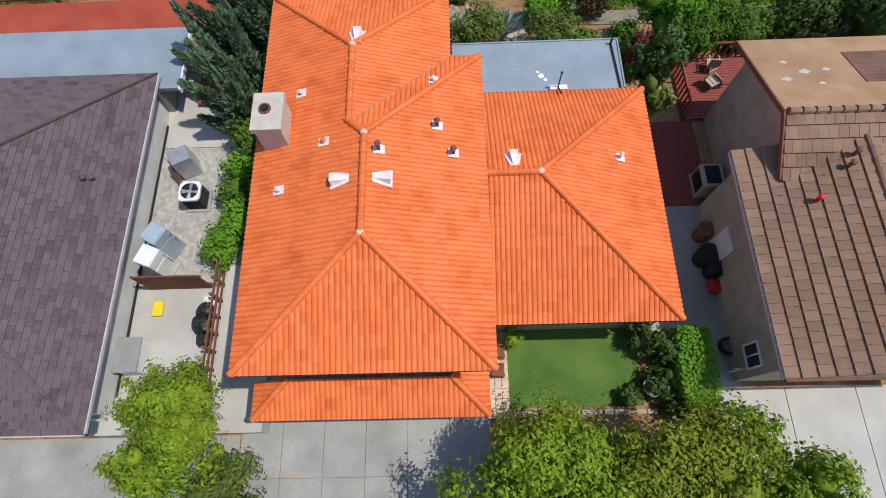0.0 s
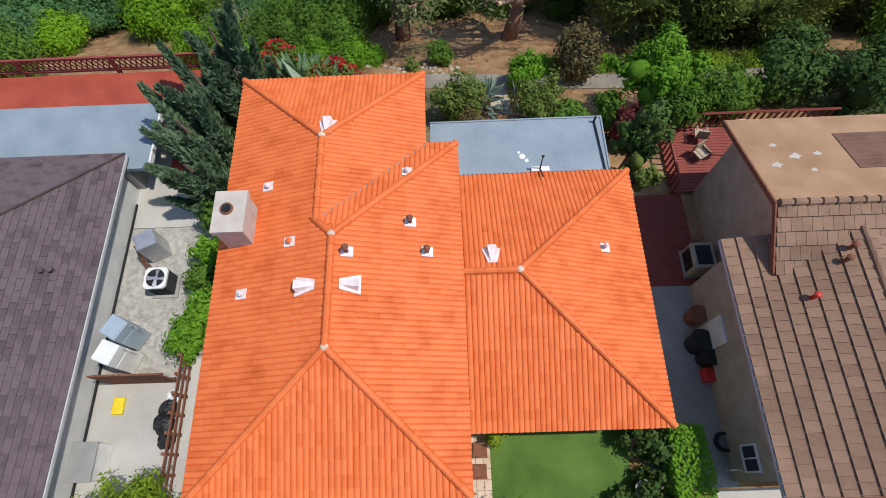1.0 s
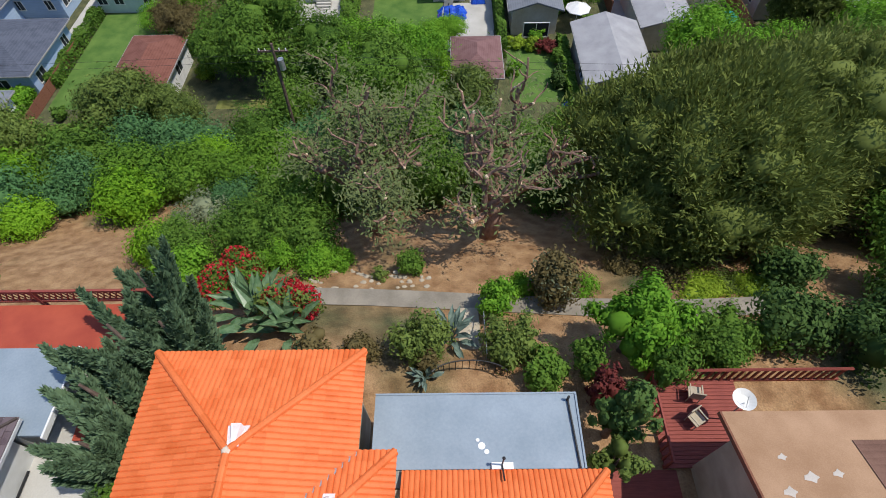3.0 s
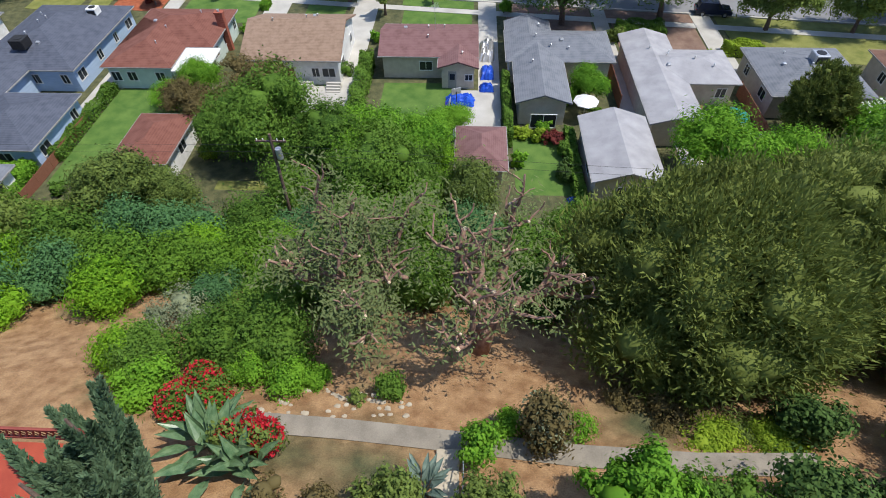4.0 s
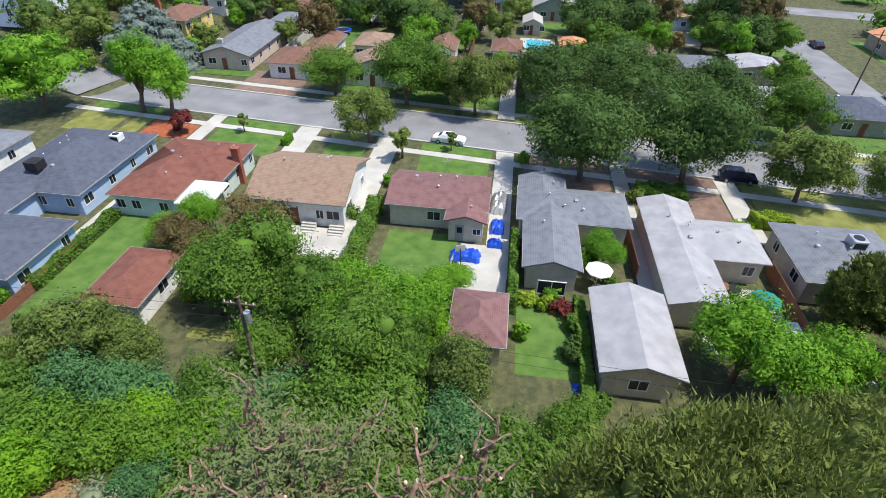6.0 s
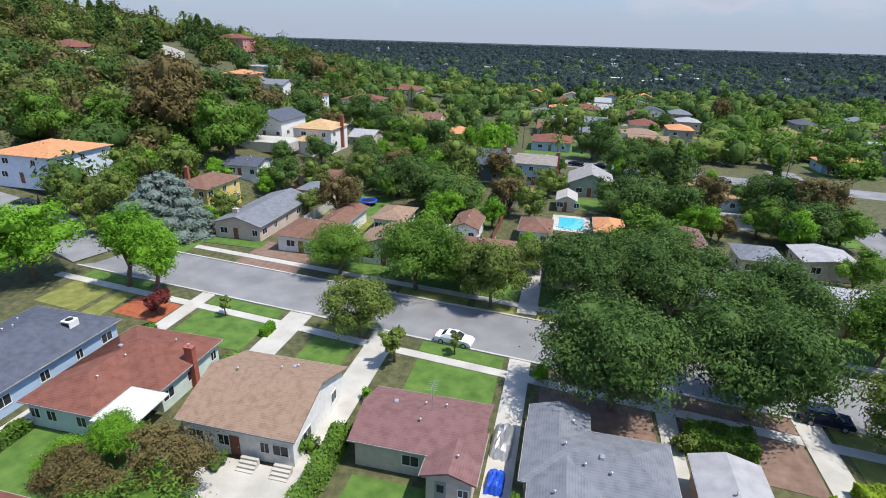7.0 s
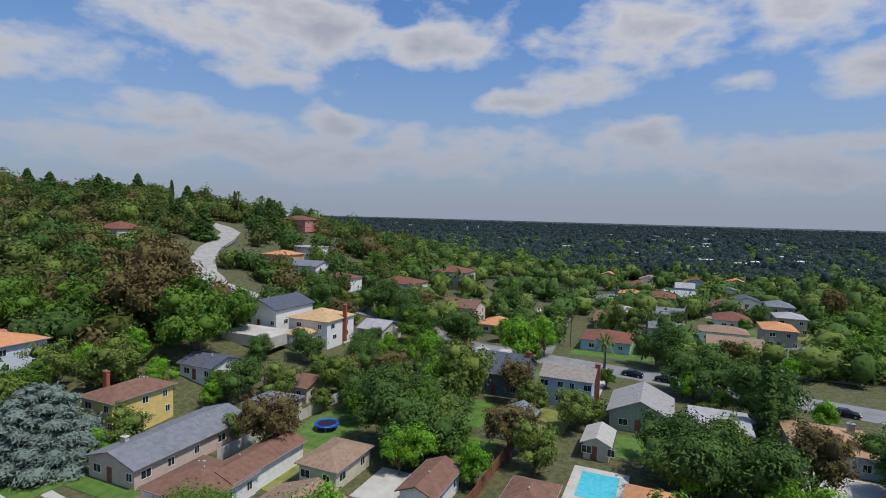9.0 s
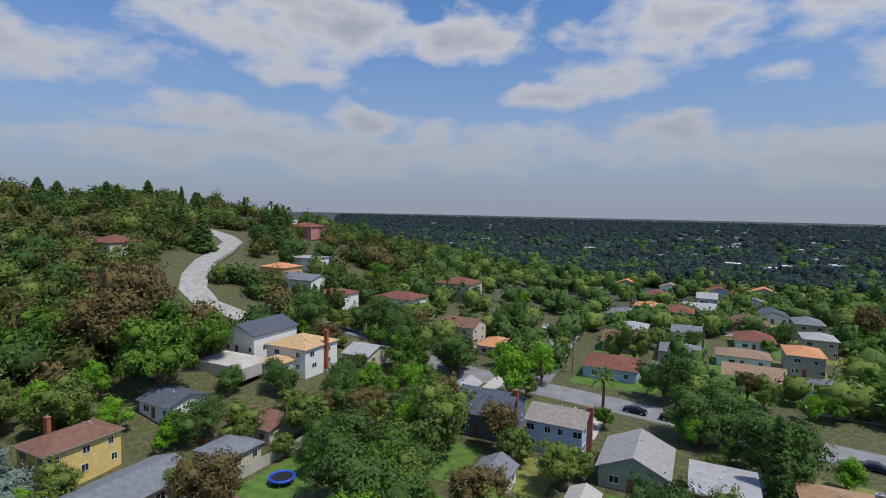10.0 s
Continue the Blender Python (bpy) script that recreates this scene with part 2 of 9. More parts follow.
SH_SAND = surf("sand_shingle", (0.18, 0.115, 0.075), (0.3, 0.205, 0.145), 1.8, 0.95, 0.3, 18, courses=14)
SH_MAUVE = surf("rose_shingle", (0.135, 0.066, 0.062), (0.21, 0.115, 0.11), 1.4, 0.95, 0.3, 22, courses=14)
SH_GREY = surf("grey_shingle", (0.11, 0.122, 0.14), (0.19, 0.2, 0.222), 1.2, 0.95, 0.3, 22, courses=14)
SH_PALE = surf("pale_grey_roof", (0.275, 0.27, 0.28), (0.385, 0.378, 0.388), 0.8, 0.9, 0.15, 18)
SH_BROWN = surf("brown_shingle", (0.12, 0.062, 0.043), (0.205, 0.112, 0.08), 1.4, 0.95, 0.3, 22, courses=14)
SH_ORANGE = surf("terracotta_roof", (0.42, 0.17, 0.07), (0.56, 0.27, 0.13), 1.4, 0.9, 0.3, 22, courses=12)
GLASS = surf("dark_window_glass", (0.02, 0.025, 0.03), (0.04, 0.045, 0.05), 1, 0.08, 0.0)
TRIM = surf("white_trim", (0.72, 0.71, 0.68), (0.8, 0.79, 0.77), 3, 0.5, 0.05)
DARKTRIM = surf("dark_fascia", (0.05, 0.035, 0.03), (0.09, 0.07, 0.06), 3, 0.7, 0.1)
DUSTY = surf("dusty_old_concrete", (0.19, 0.165, 0.13), (0.3, 0.265, 0.21), 1.2, 0.95, 0.3, 18)
DECK = surf("red_deck_wood", (0.20, 0.045, 0.035), (0.30, 0.075, 0.055), 2, 0.75, 0.2, 20, (1, 8, 1))
REDROOF = surf("red_roofing", (0.30, 0.05, 0.03), (0.42, 0.085, 0.045), 1, 0.8, 0.1)
BARK = surf("bark", (0.10, 0.065, 0.05), (0.20, 0.14, 0.11), 5, 0.95, 0.6, 25)
PINKBARK = surf("pink_pruned_bark", (0.16, 0.088, 0.062), (0.37, 0.235, 0.17), 3, 0.9, 0.5, 20)
CUT = surf("cut_wood", (0.62, 0.46, 0.30), (0.74, 0.58, 0.40), 8)
METAL = surf("galvanised_metal", (0.42, 0.43, 0.45), (0.58, 0.59, 0.61), 4, 0.4, 0.05, 30, metal=0.6)
BLACK = surf("black_plastic", (0.012, 0.012, 0.013), (0.03, 0.03, 0.032), 5, 0.5, 0.1)
RUST = surf("rust_brown_wood", (0.16, 0.06, 0.035), (0.26, 0.11, 0.065), 4, 0.85, 0.3, 20, (1, 1, 6))
BLUETARP = surf("blue_tarp", (0.01, 0.05, 0.42), (0.03, 0.12, 0.62), 2, 0.45, 0.6, 8)
RED = surf("red_plastic", (0.45, 0.02, 0.02), (0.6, 0.04, 0.035), 4, 0.45)
YEL = surf("yellow_plastic", (0.75, 0.55, 0.02), (0.85, 0.66, 0.05), 4, 0.5)
TEAL = surf("teal_canvas", (0.01, 0.18, 0.15), (0.02, 0.26, 0.22), 4, 0.8)
PINKVENT = surf("pale_painted_vent", (0.70, 0.56, 0.52), (0.84, 0.76, 0.73), 5, 0.6, 0.1)
CARWHITE = surf("white_car_paint", (0.74, 0.75, 0.76), (0.8, 0.81, 0.82), 1, 0.15, 0)
CARDARK = surf("dark_blue_car_paint", (0.012, 0.016, 0.035), (0.02, 0.026, 0.05), 1, 0.15, 0)
POOLWATER = surf("pool_water", (0.05, 0.40, 0.50), (0.10, 0.52, 0.62), 1.5, 0.05, 0.1, 5)
MULCH = surf("bare_soil", (0.16, 0.10, 0.075), (0.25, 0.17, 0.13), 1.2, 0.95, 0.4)
REDMULCH = surf("red_mulch", (0.24, 0.065, 0.03), (0.4, 0.12, 0.055), 2, 0.95, 0.5)
PAVER = surf("buff_paver", (0.52, 0.36, 0.25), (0.68, 0.52, 0.40), 2, 0.85, 0.2, per=0.3)
CHIMNEY = surf("painted_chimney", (0.46, 0.4, 0.34), (0.58, 0.52, 0.45), 2.5, 0.85, 0.2)
L_BRIGHT = leaf("bright_leaves", (0.05, 0.16, 0.012), (0.2, 0.4, 0.035), 0.35)
L_MID = leaf("green_leaves", (0.036, 0.09, 0.014), (0.135, 0.245, 0.035), 0.32)
L_DARK = leaf("dark_leaves", (0.024, 0.056, 0.015), (0.095, 0.165, 0.04), 0.25)
L_OLIVE = leaf("olive_leaves", (0.052, 0.085, 0.02), (0.185, 0.25, 0.055), 0.28)
L_PINE = leaf("pine_needles", (0.056, 0.082, 0.017), (0.175, 0.215, 0.05), 0.25)
L_GREY = leaf("grey_green_leaves", (0.105, 0.135, 0.075), (0.285, 0.315, 0.18), 0.25)
L_SAGE = leaf("sage_leaves", (0.06, 0.09, 0.03), (0.16, 0.2, 0.075), 0.3)
L_TEAL = leaf("blue_green_leaves", (0.03, 0.085, 0.03), (0.1, 0.22, 0.075), 0.25)
L_VIVID = leaf("vivid_lime_leaves", (0.08, 0.2, 0.012), (0.25, 0.46, 0.03), 0.4)
L_LIME = leaf("lime_green_leaves", (0.045, 0.115, 0.012), (0.15, 0.28, 0.03), 0.3)
L_HILL = leaf("hillside_leaves", (0.04, 0.058, 0.014), (0.13, 0.15, 0.038), 0.3)
L_JUNIPER = leaf("juniper_needles", (0.035, 0.08, 0.04), (0.14, 0.215, 0.115), 0.1)
L_BLUE = leaf("blue_cedar_needles", (0.07, 0.105, 0.09), (0.19, 0.24, 0.205), 0.15)
L_YELLOW = leaf("yellow_green_leaves", (0.07, 0.15, 0.01), (0.34, 0.46, 0.045), 0.4)
L_BROWN = leaf("dry_brown_leaves", (0.07, 0.055, 0.02), (0.165, 0.13, 0.052), 0.2)
L_RED = leaf("bougainvillea_flowers", (0.42, 0.012, 0.02), (0.72, 0.05, 0.07), 0.3)
L_PURPLE = leaf("purple_flowers", (0.2, 0.12, 0.38), (0.4, 0.28, 0.62), 0.3)
L_OCHRE = leaf("ochre_green_leaves", (0.08, 0.125, 0.012), (0.29, 0.35, 0.04), 0.35)
L_WINE = leaf("wine_red_leaves", (0.075, 0.018, 0.018), (0.195, 0.045, 0.038), 0.2)
# distance haze is put into this blue-grey leaf colour
L_FAR_HAZED = leaf("hazed_distant_leaves", (0.042, 0.066, 0.068), (0.064, 0.092, 0.092), 0.45)


# ---- shapes ----
class Shape:
    """Vertices and faces of one mesh, put together from simple solids."""

    def __init__(self):
        self.v, self.f = [], []

    def add(self, verts, faces):
        n = len(self.v)
        self.v += [tuple(p) for p in verts]
        self.f += [tuple(i + n for i in face) for face in faces]
        return self

    def box(self, x0, x1, y0, y1, z0, z1):
        return self.add([(x, y, z) for z in (z0, z1) for x, y in ((x0, y0), (x1, y0), (x1, y1), (x0, y1))],
                        [(3, 2, 1, 0), (4, 5, 6, 7), (0, 1, 5, 4), (1, 2, 6, 5), (2, 3, 7, 6), (3, 0, 4, 7)])

    def rbox(self, x0, x1, y0, y1, z0, z1, c):
        """A box with its edges cut off by c."""
        b = bmesh.new()
        for x, sx in ((x0, 1), (x1, -1)):
            for y, sy in ((y0, 1), (y1, -1)):
                for z, sz in ((z0, 1), (z1, -1)):
                    for d in ((0, c, c), (c, 0, c), (c, c, 0)):
                        b.verts.new((x + sx * d[0], y + sy * d[1], z + sz * d[2]))
        bmesh.ops.convex_hull(b, input=b.verts)
        b.verts.index_update()
        self.add([p.co for p in b.verts], [[p.index for p in face.verts] for face in b.faces])
        b.free()
        return self

    def slab(self, pts, t):
        """A plate: its upper outline, and its thickness downwards."""
        n = len(pts)
        low = [(x, y, z - t) for x, y, z in pts]
        return self.add(list(pts) + low, [tuple(range(n)), tuple(range(2 * n - 1, n - 1, -1))] + [(i, i + n, (i + 1) % n + n, (i + 1) % n) for i in range(n)])

    def tube(self, pts, radii, n=6):
        pts = [Vector(p) for p in pts]
        side = Vector((0.31, 0.77, 0.13))
        ring = []
        for i, p in enumerate(pts):
            d = (pts[min(i + 1, len(pts) - 1)] - pts[max(i - 1, 0)]).normalized()
            a = d.cross(side)
            a = a.normalized() if a.length > 1e-4 else d.orthogonal().normalized()
            b = d.cross(a)
            ring += [p + radii[i] * (math.cos(k * math.tau / n) * a + math.sin(k * math.tau / n) * b) for k in range(n)]
        m = len(pts)
        faces = [(i * n + k, i * n + (k + 1) % n, (i + 1) * n + (k + 1) % n, (i + 1) * n + k) for i in range(m - 1) for k in range(n)]
        return self.add(ring, faces + [tuple(range(n - 1, -1, -1)), tuple(range((m - 1) * n, m * n))])

    def cyl(self, x, y, z0, z1, r0, r1=None, n=12):
        r1 = r0 if r1 is None else r1
        return self.add([(x + r * math.cos(k * math.tau / n), y + r * math.sin(k * math.tau / n), z) for r, z in ((r0, z0), (r1, z1)) for k in range(n)],
                        [(k, (k + 1) % n, n + (k + 1) % n, n + k) for k in range(n)] + [tuple(range(n - 1, -1, -1)), tuple(range(n, 2 * n))])

    def ball(self, x, y, z, rx, ry, rz, n=10, m=6, lump=0.0, seed=0):
        rng = random.Random(seed)
        vs = [(x, y, z - rz)]
        for j in range(1, m):
            a = -math.pi / 2 + math.pi * j / m
            for k in range(n):
                g = 1 + lump * (rng.random() - 0.5)
                vs.append((x + g * rx * math.cos(a) * math.cos(k * math.tau / n), y + g * ry * math.cos(a) * math.sin(k * math.tau / n), z + g * rz * math.sin(a)))
        vs.append((x, y, z + rz))
        top = len(vs) - 1
        fs = [(0, 1 + (k + 1) % n, 1 + k) for k in range(n)] + [(top, top - n + k, top - n + (k + 1) % n) for k in range(n)]
        fs += [(1 + j * n + k, 1 + j * n + (k + 1) % n, 1 + (j + 1) * n + (k + 1) % n, 1 + (j + 1) * n + k) for j in range(m - 2) for k in range(n)]
        return self.add(vs, fs)

    def weld(self):
        """Joins corners that meet, so that plates become one body."""
        at, new_of, vs = {}, [], []
        for p in self.v:
            k = tuple(round(c, 3) for c in p)
            if k not in at:
                at[k] = len(vs)
                vs.append(p)
            new_of.append(at[k])
        self.v, self.f = vs, [f for f in (tuple(dict.fromkeys(new_of[i] for i in face)) for face in self.f) if len(f) > 2]
        return self

    def mesh(self, name, material, smooth=False):
        me = bpy.data.meshes.new(name)
        me.from_pydata(self.v, [], self.f)
        me.update()
        if smooth:
            me.shade_smooth()
        me.materials.append(material)
        return me

    def part(self, name, material, parent=None, label="", smooth=False):
        ob = new(name, self.mesh(name, material, smooth))
        ob.parent = parent
        if label:
            tagged(ob, label)
        return ob


def piece(name, me, parent, m=None, label=""):
    """One more object on a mesh that is already there."""
    ob = new(name, me)
    ob.parent = parent
    if m is not None:
        ob.matrix_basis = m
    if label:
        tagged(ob, label)
    return ob


def thing(name, x, y, z, label, category, group="", rz=0.0, kind=""):
    ob = new(name)
    ob.matrix_basis = pose(x, y, z, 0, 0, rz)
    ob.empty_display_size = 0.2
    return tagged(ob, label, category, group, kind)


# ---- the lie of the land ----
GROUND = -12.8
TOP = -0.9


def ease(a, b, v):
    t = min(max((v - a) / (b - a), 0.0), 1.0)
    return t * t * (3 - 2 * t)


def height(x, y):
    z = float(np.interp(y, (17.5, 22, 26, 29, 36, 44, 49), (TOP, -3.2, -5.2, -7.1, -10.3, -12.5, GROUND)))
    z += 0.25 * ease(19, 24, y) * (1 - ease(40, 46, y)) * noise.noise((x * 0.25, y * 0.25, 3.0))
    hill = float(np.interp(-x - float(np.interp(y, (122, 170), (20, 0))), (38, 52, 70, 92, 120, 160, 220, 300, 600), (0, 3, 6.3, 8.8, 15.5, 24, 34, 43, 50)))
    return z + hill * ease(92, 122, y) * (1 - ease(300, 520, y))


def cards(name, centres, sizes, material, parent=None, seed=0, long=1.0, up=None, label="", face=None, loose=0.55, tri=False):
    """Many small pointed leaves in one mesh. up: a direction for each leaf to stretch along; face: the way each one roughly faces."""
    rng = np.random.default_rng(seed)
    c = np.asarray(centres, dtype=np.float64)
    n = len(c)
    a = rng.normal(size=(n, 3)) if up is None else np.asarray(up) + 0.35 * rng.normal(size=(n, 3))
    b = rng.normal(size=(n, 3))
    if face is not None:
        q = np.asarray(face) + loose * rng.normal(size=(n, 3)) + np.array((0, 0, 0.25))
        q /= np.linalg.norm(q, axis=1)[:, None] + 1e-9
        a -= (a * q).sum(1)[:, None] * q
        b = np.cross(q, a)
    a /= np.linalg.norm(a, axis=1)[:, None] + 1e-9
    b -= (a * b).sum(1)[:, None] * a
    b /= np.linalg.norm(b, axis=1)[:, None] + 1e-9
    s = np.broadcast_to(np.asarray(sizes, dtype=np.float64), (n,))[:, None] * rng.uniform(0.6, 1.3, (n, 1))
    a, b = a * s * long, b * s * 0.62
    nrm = np.cross(a, b)
    nrm /= np.linalg.norm(nrm, axis=1)[:, None] + 1e-9
    corners = [c - a + b, c + a, c - a - b] if tri else [c - a, c + b + nrm * s * 0.12, c + a, c - b + nrm * s * 0.12]
    m = len(corners)
    v = np.stack(corners, 1).reshape(-1, 3)
    me = bpy.data.meshes.new(name)
    me.vertices.add(m * n)
    me.vertices.foreach_set("co", v.ravel())
    me.loops.add(m * n)
    me.loops.foreach_set("vertex_index", np.arange(m * n, dtype=np.int32))
    me.polygons.add(n)
    me.polygons.foreach_set("loop_start", np.arange(0, m * n, m, dtype=np.int32))
    me.update(calc_edges=True)
    me.materials.append(material)
    ob = new(name, me)
    ob.parent = parent
    if label:
        tagged(ob, label)
    return ob


def shell(rng, blobs, n, least=0.55, most=1.08):
    """n places near the skins of some ellipsoids (x, y, z, rx, ry, rz), more on the large ones."""
    b = np.array(blobs, dtype=np.float64)
    area = (b[:, 3] * b[:, 4] * b[:, 5]) ** (2 / 3)
    k = rng.choice(len(b), n, p=area / area.sum())
    d = rng.normal(size=(n, 3))
    d /= np.linalg.norm(d, axis=1)[:, None]
    r = least + (most - least) * rng.random((n, 1)) ** (1.0 if most < 1.1 else 1.5)
    return b[k, :3] + d * r * b[k, 3:6], d


def tufts(rng, blobs, n, per=55, spread=0.4):
    """n leaves gathered in small sprays that stand out of the skins of some ellipsoids, with gaps between them."""
    b = np.array(blobs, dtype=np.float64)
    area = (b[:, 3] * b[:, 4] * b[:, 5]) ** (2 / 3)
    m = max(24, n // per)
    k = rng.choice(len(b), m, p=area / area.sum())
    d = rng.normal(size=(m, 3)) + np.array((0, 0, 0.3))
    d /= np.linalg.norm(d, axis=1)[:, None]
    mid = b[k, :3] + d * rng.uniform(0.72, 1.12, (m, 1)) * b[k, 3:6]
    rad = b[k, 3:6] * spread * rng.uniform(0.55, 1.3, (m, 1))
    j = rng.choice(m, n, p=rad[:, 0] ** 2 / (rad[:, 0] ** 2).sum())
    off = rng.normal(size=(n, 3)) * 0.62
    return mid[j] + off * rad[j], off * 0.8 + d[j] * 0.7


def inner(parent, blobs, leaves, seed, k=0.8):
    """The shaded inside of a crown: lumpy bodies under the leaves."""
    s = Shape()
    for i, (x, y, z, a, b, c) in enumerate(blobs):
        s.ball(x, y, z, a * k, b * k, c * k, 8, 5, 0.35, seed + i)
    s.part("inner_foliage", leaves, parent, "", True)


def broad_tree(label, x, y, h, r, leaves, bark, n, size, seed, trunk=0.3, lobes=12, category="tree", z=None, group="", name="tree", core=0.58):
    """A tapered trunk with limbs and an uneven crown of many leaves."""
    rng, rnd = np.random.default_rng(seed), random.Random(seed)
    t = thing(name, x, y, height(x, y) if z is None else z, label, category, group)
    th = h * trunk
    w = Shape()
    lean = Vector((rnd.uniform(-0.06, 0.06) * h, rnd.uniform(-0.06, 0.06) * h, 0))
    w.tube([(0, 0, -0.4), lean * 0.2 + Vector((0, 0, th * 0.5)), lean * 0.6 + Vector((0, 0, th)), lean + Vector((0, 0, h * 0.7))], [0.035 * h + 0.05, 0.027 * h + 0.03, 0.022 * h + 0.02, 0.006 * h], 8)
    cz, rz = (th + h) / 2, (h - th) / 2 * 1.05
    blobs = []
    for i in range(lobes):
        a, e = rnd.uniform(0, math.tau), math.asin(rnd.uniform(-0.75, 0.95))
        q = rnd.uniform(0.42, 0.72)
        p = Vector((math.cos(a) * math.cos(e) * r * q, math.sin(a) * math.cos(e) * r * q, cz + math.sin(e) * rz * q)) + lean
        s = rnd.uniform(0.32, 0.50)
        blobs.append((p.x, p.y, p.z, r * s, r * s * rnd.uniform(0.85, 1.15), rz * s * rnd.uniform(0.8, 1.05)))
        root = lean * 0.5 + Vector((0, 0, th * rnd.uniform(0.75, 1.1)))
        w.tube([root, (root + p) / 2 + Vector((rnd.uniform(-0.1, 0.1) * r, rnd.uniform(-0.1, 0.1) * r, 0.08 * h)), p], [0.013 * h, 0.008 * h, 0.003 * h], 5)
    w.part("trunk", bark, t, smooth=True)
    inner(t, blobs, leaves, seed, core)
    small = size >= 0.12
    c, d = tufts(rng, blobs, int(n * 1.35) if small else n, 55 if small else 120, 0.4 if small else 0.34)
    cards("crown", c, size * (0.92 if small else 1.0), leaves, t, seed, long=1.15, face=d, loose=0.4, tri=small)
    return t


def again(base, x, y, s=1.0, turn=0.0, z=None, tall=1.0):
    zz = height(x, y) if z is None else z
    return copy_thing(base, pose(x, y, zz, 0, 0, turn) @ Matrix.Diagonal((s, s, s * tall, 1)))


def shrub(label, x, y, r, h, leaves, n, size, seed, z=None, name="shrub", category="shrub", group="", lobes=5, blossoms=None):
    rng, rnd = np.random.default_rng(seed), random.Random(seed)
    t = thing(name, x, y, height(x, y) if z is None else z, label, category, group)
    blobs, w = [], Shape()
    for i in range(lobes):
        a, q = rnd.uniform(0, math.tau), rnd.uniform(0.2, 0.62) * r
        s = rnd.uniform(0.4, 0.62)
        p = (math.cos(a) * q, math.sin(a) * q, h * rnd.uniform(0.35, 0.62))
        blobs.append((*p, r * s, r * s, h * rnd.uniform(0.3, 0.42)))
        w.tube([(0, 0, -0.1), (p[0] * 0.4, p[1] * 0.4, p[2] * 0.5), p], [0.05 * r + 0.01, 0.03 * r + 0.008, 0.008], 5)
    w.part("stem", BARK, t)
    inner(t, blobs, leaves, seed, 0.58)
    c, d = tufts(rng, blobs, int(n * 1.15), 45)
    cards("foliage", c, size, leaves, t, seed, long=1.15, face=d, loose=0.4, tri=n > 5000)
    if blossoms:
        c, d = shell(rng, blobs, blossoms[1], 0.93)
        cards("blossom", c, size * 0.9, blossoms[0], t, seed + 1)
    return t


# ---- houses ----
WINDOW_MESHES = {}


def window(parent, x, y, z, w, h, side, trim=None):
    """A window on a wall that faces the given side; its sill centre at x, y, z."""
    trim = trim or TRIM
    key = (w, h, trim.name)
    if key not in WINDOW_MESHES:
        f, b = Shape(), 0.07
        gx, gz = (-w / 2, -w / 2 + b, -0.025, 0.025, w / 2 - b, w / 2), (-0.03, b, h - b, h)
        f.v = [(x, y, z) for y in (-0.06, 0.02) for z in gz for x in gx]
        cells = [(i, j) for j in range(3) for i in range(5) if j != 1 or i in (0, 2, 4)]
        for i, j in cells:
            a0 = j * 6 + i
            f.f += [(a0, a0 + 1, a0 + 7, a0 + 6), (a0 + 30, a0 + 31, a0 + 25, a0 + 24)]
            for (di, dj), (p0, p1) in (((-1, 0), (a0 + 6, a0)), ((1, 0), (a0 + 1, a0 + 7)), ((0, -1), (a0, a0 + 1)), ((0, 1), (a0 + 7, a0 + 6))):
                if (i + di, j + dj) not in cells:
                    f.f.append((p0 + 24, p1 + 24, p1, p0))
        WINDOW_MESHES[key] = (f.mesh("window", trim), Shape().box(-w / 2 + b, w / 2 - b, -0.025, 0.0, b, h - b).mesh("pane", GLASS))
    fm, pm = WINDOW_MESHES[key]
    turn = {"S": 0, "E": 90, "N": 180, "W": 270}[side]
    win = piece("window", fm, parent, pose(x, y, z, 0, 0, turn))
    piece("pane", pm, win)
    return win


def roof_z(kind, x0, x1, y0, y1, p, x, y):
    dx, dy = min(x - x0, x1 - x), min(y - y0, y1 - y)
    return p * (min(dx, dy) if kind == "hip" else dy if kind == "gx" else dx)


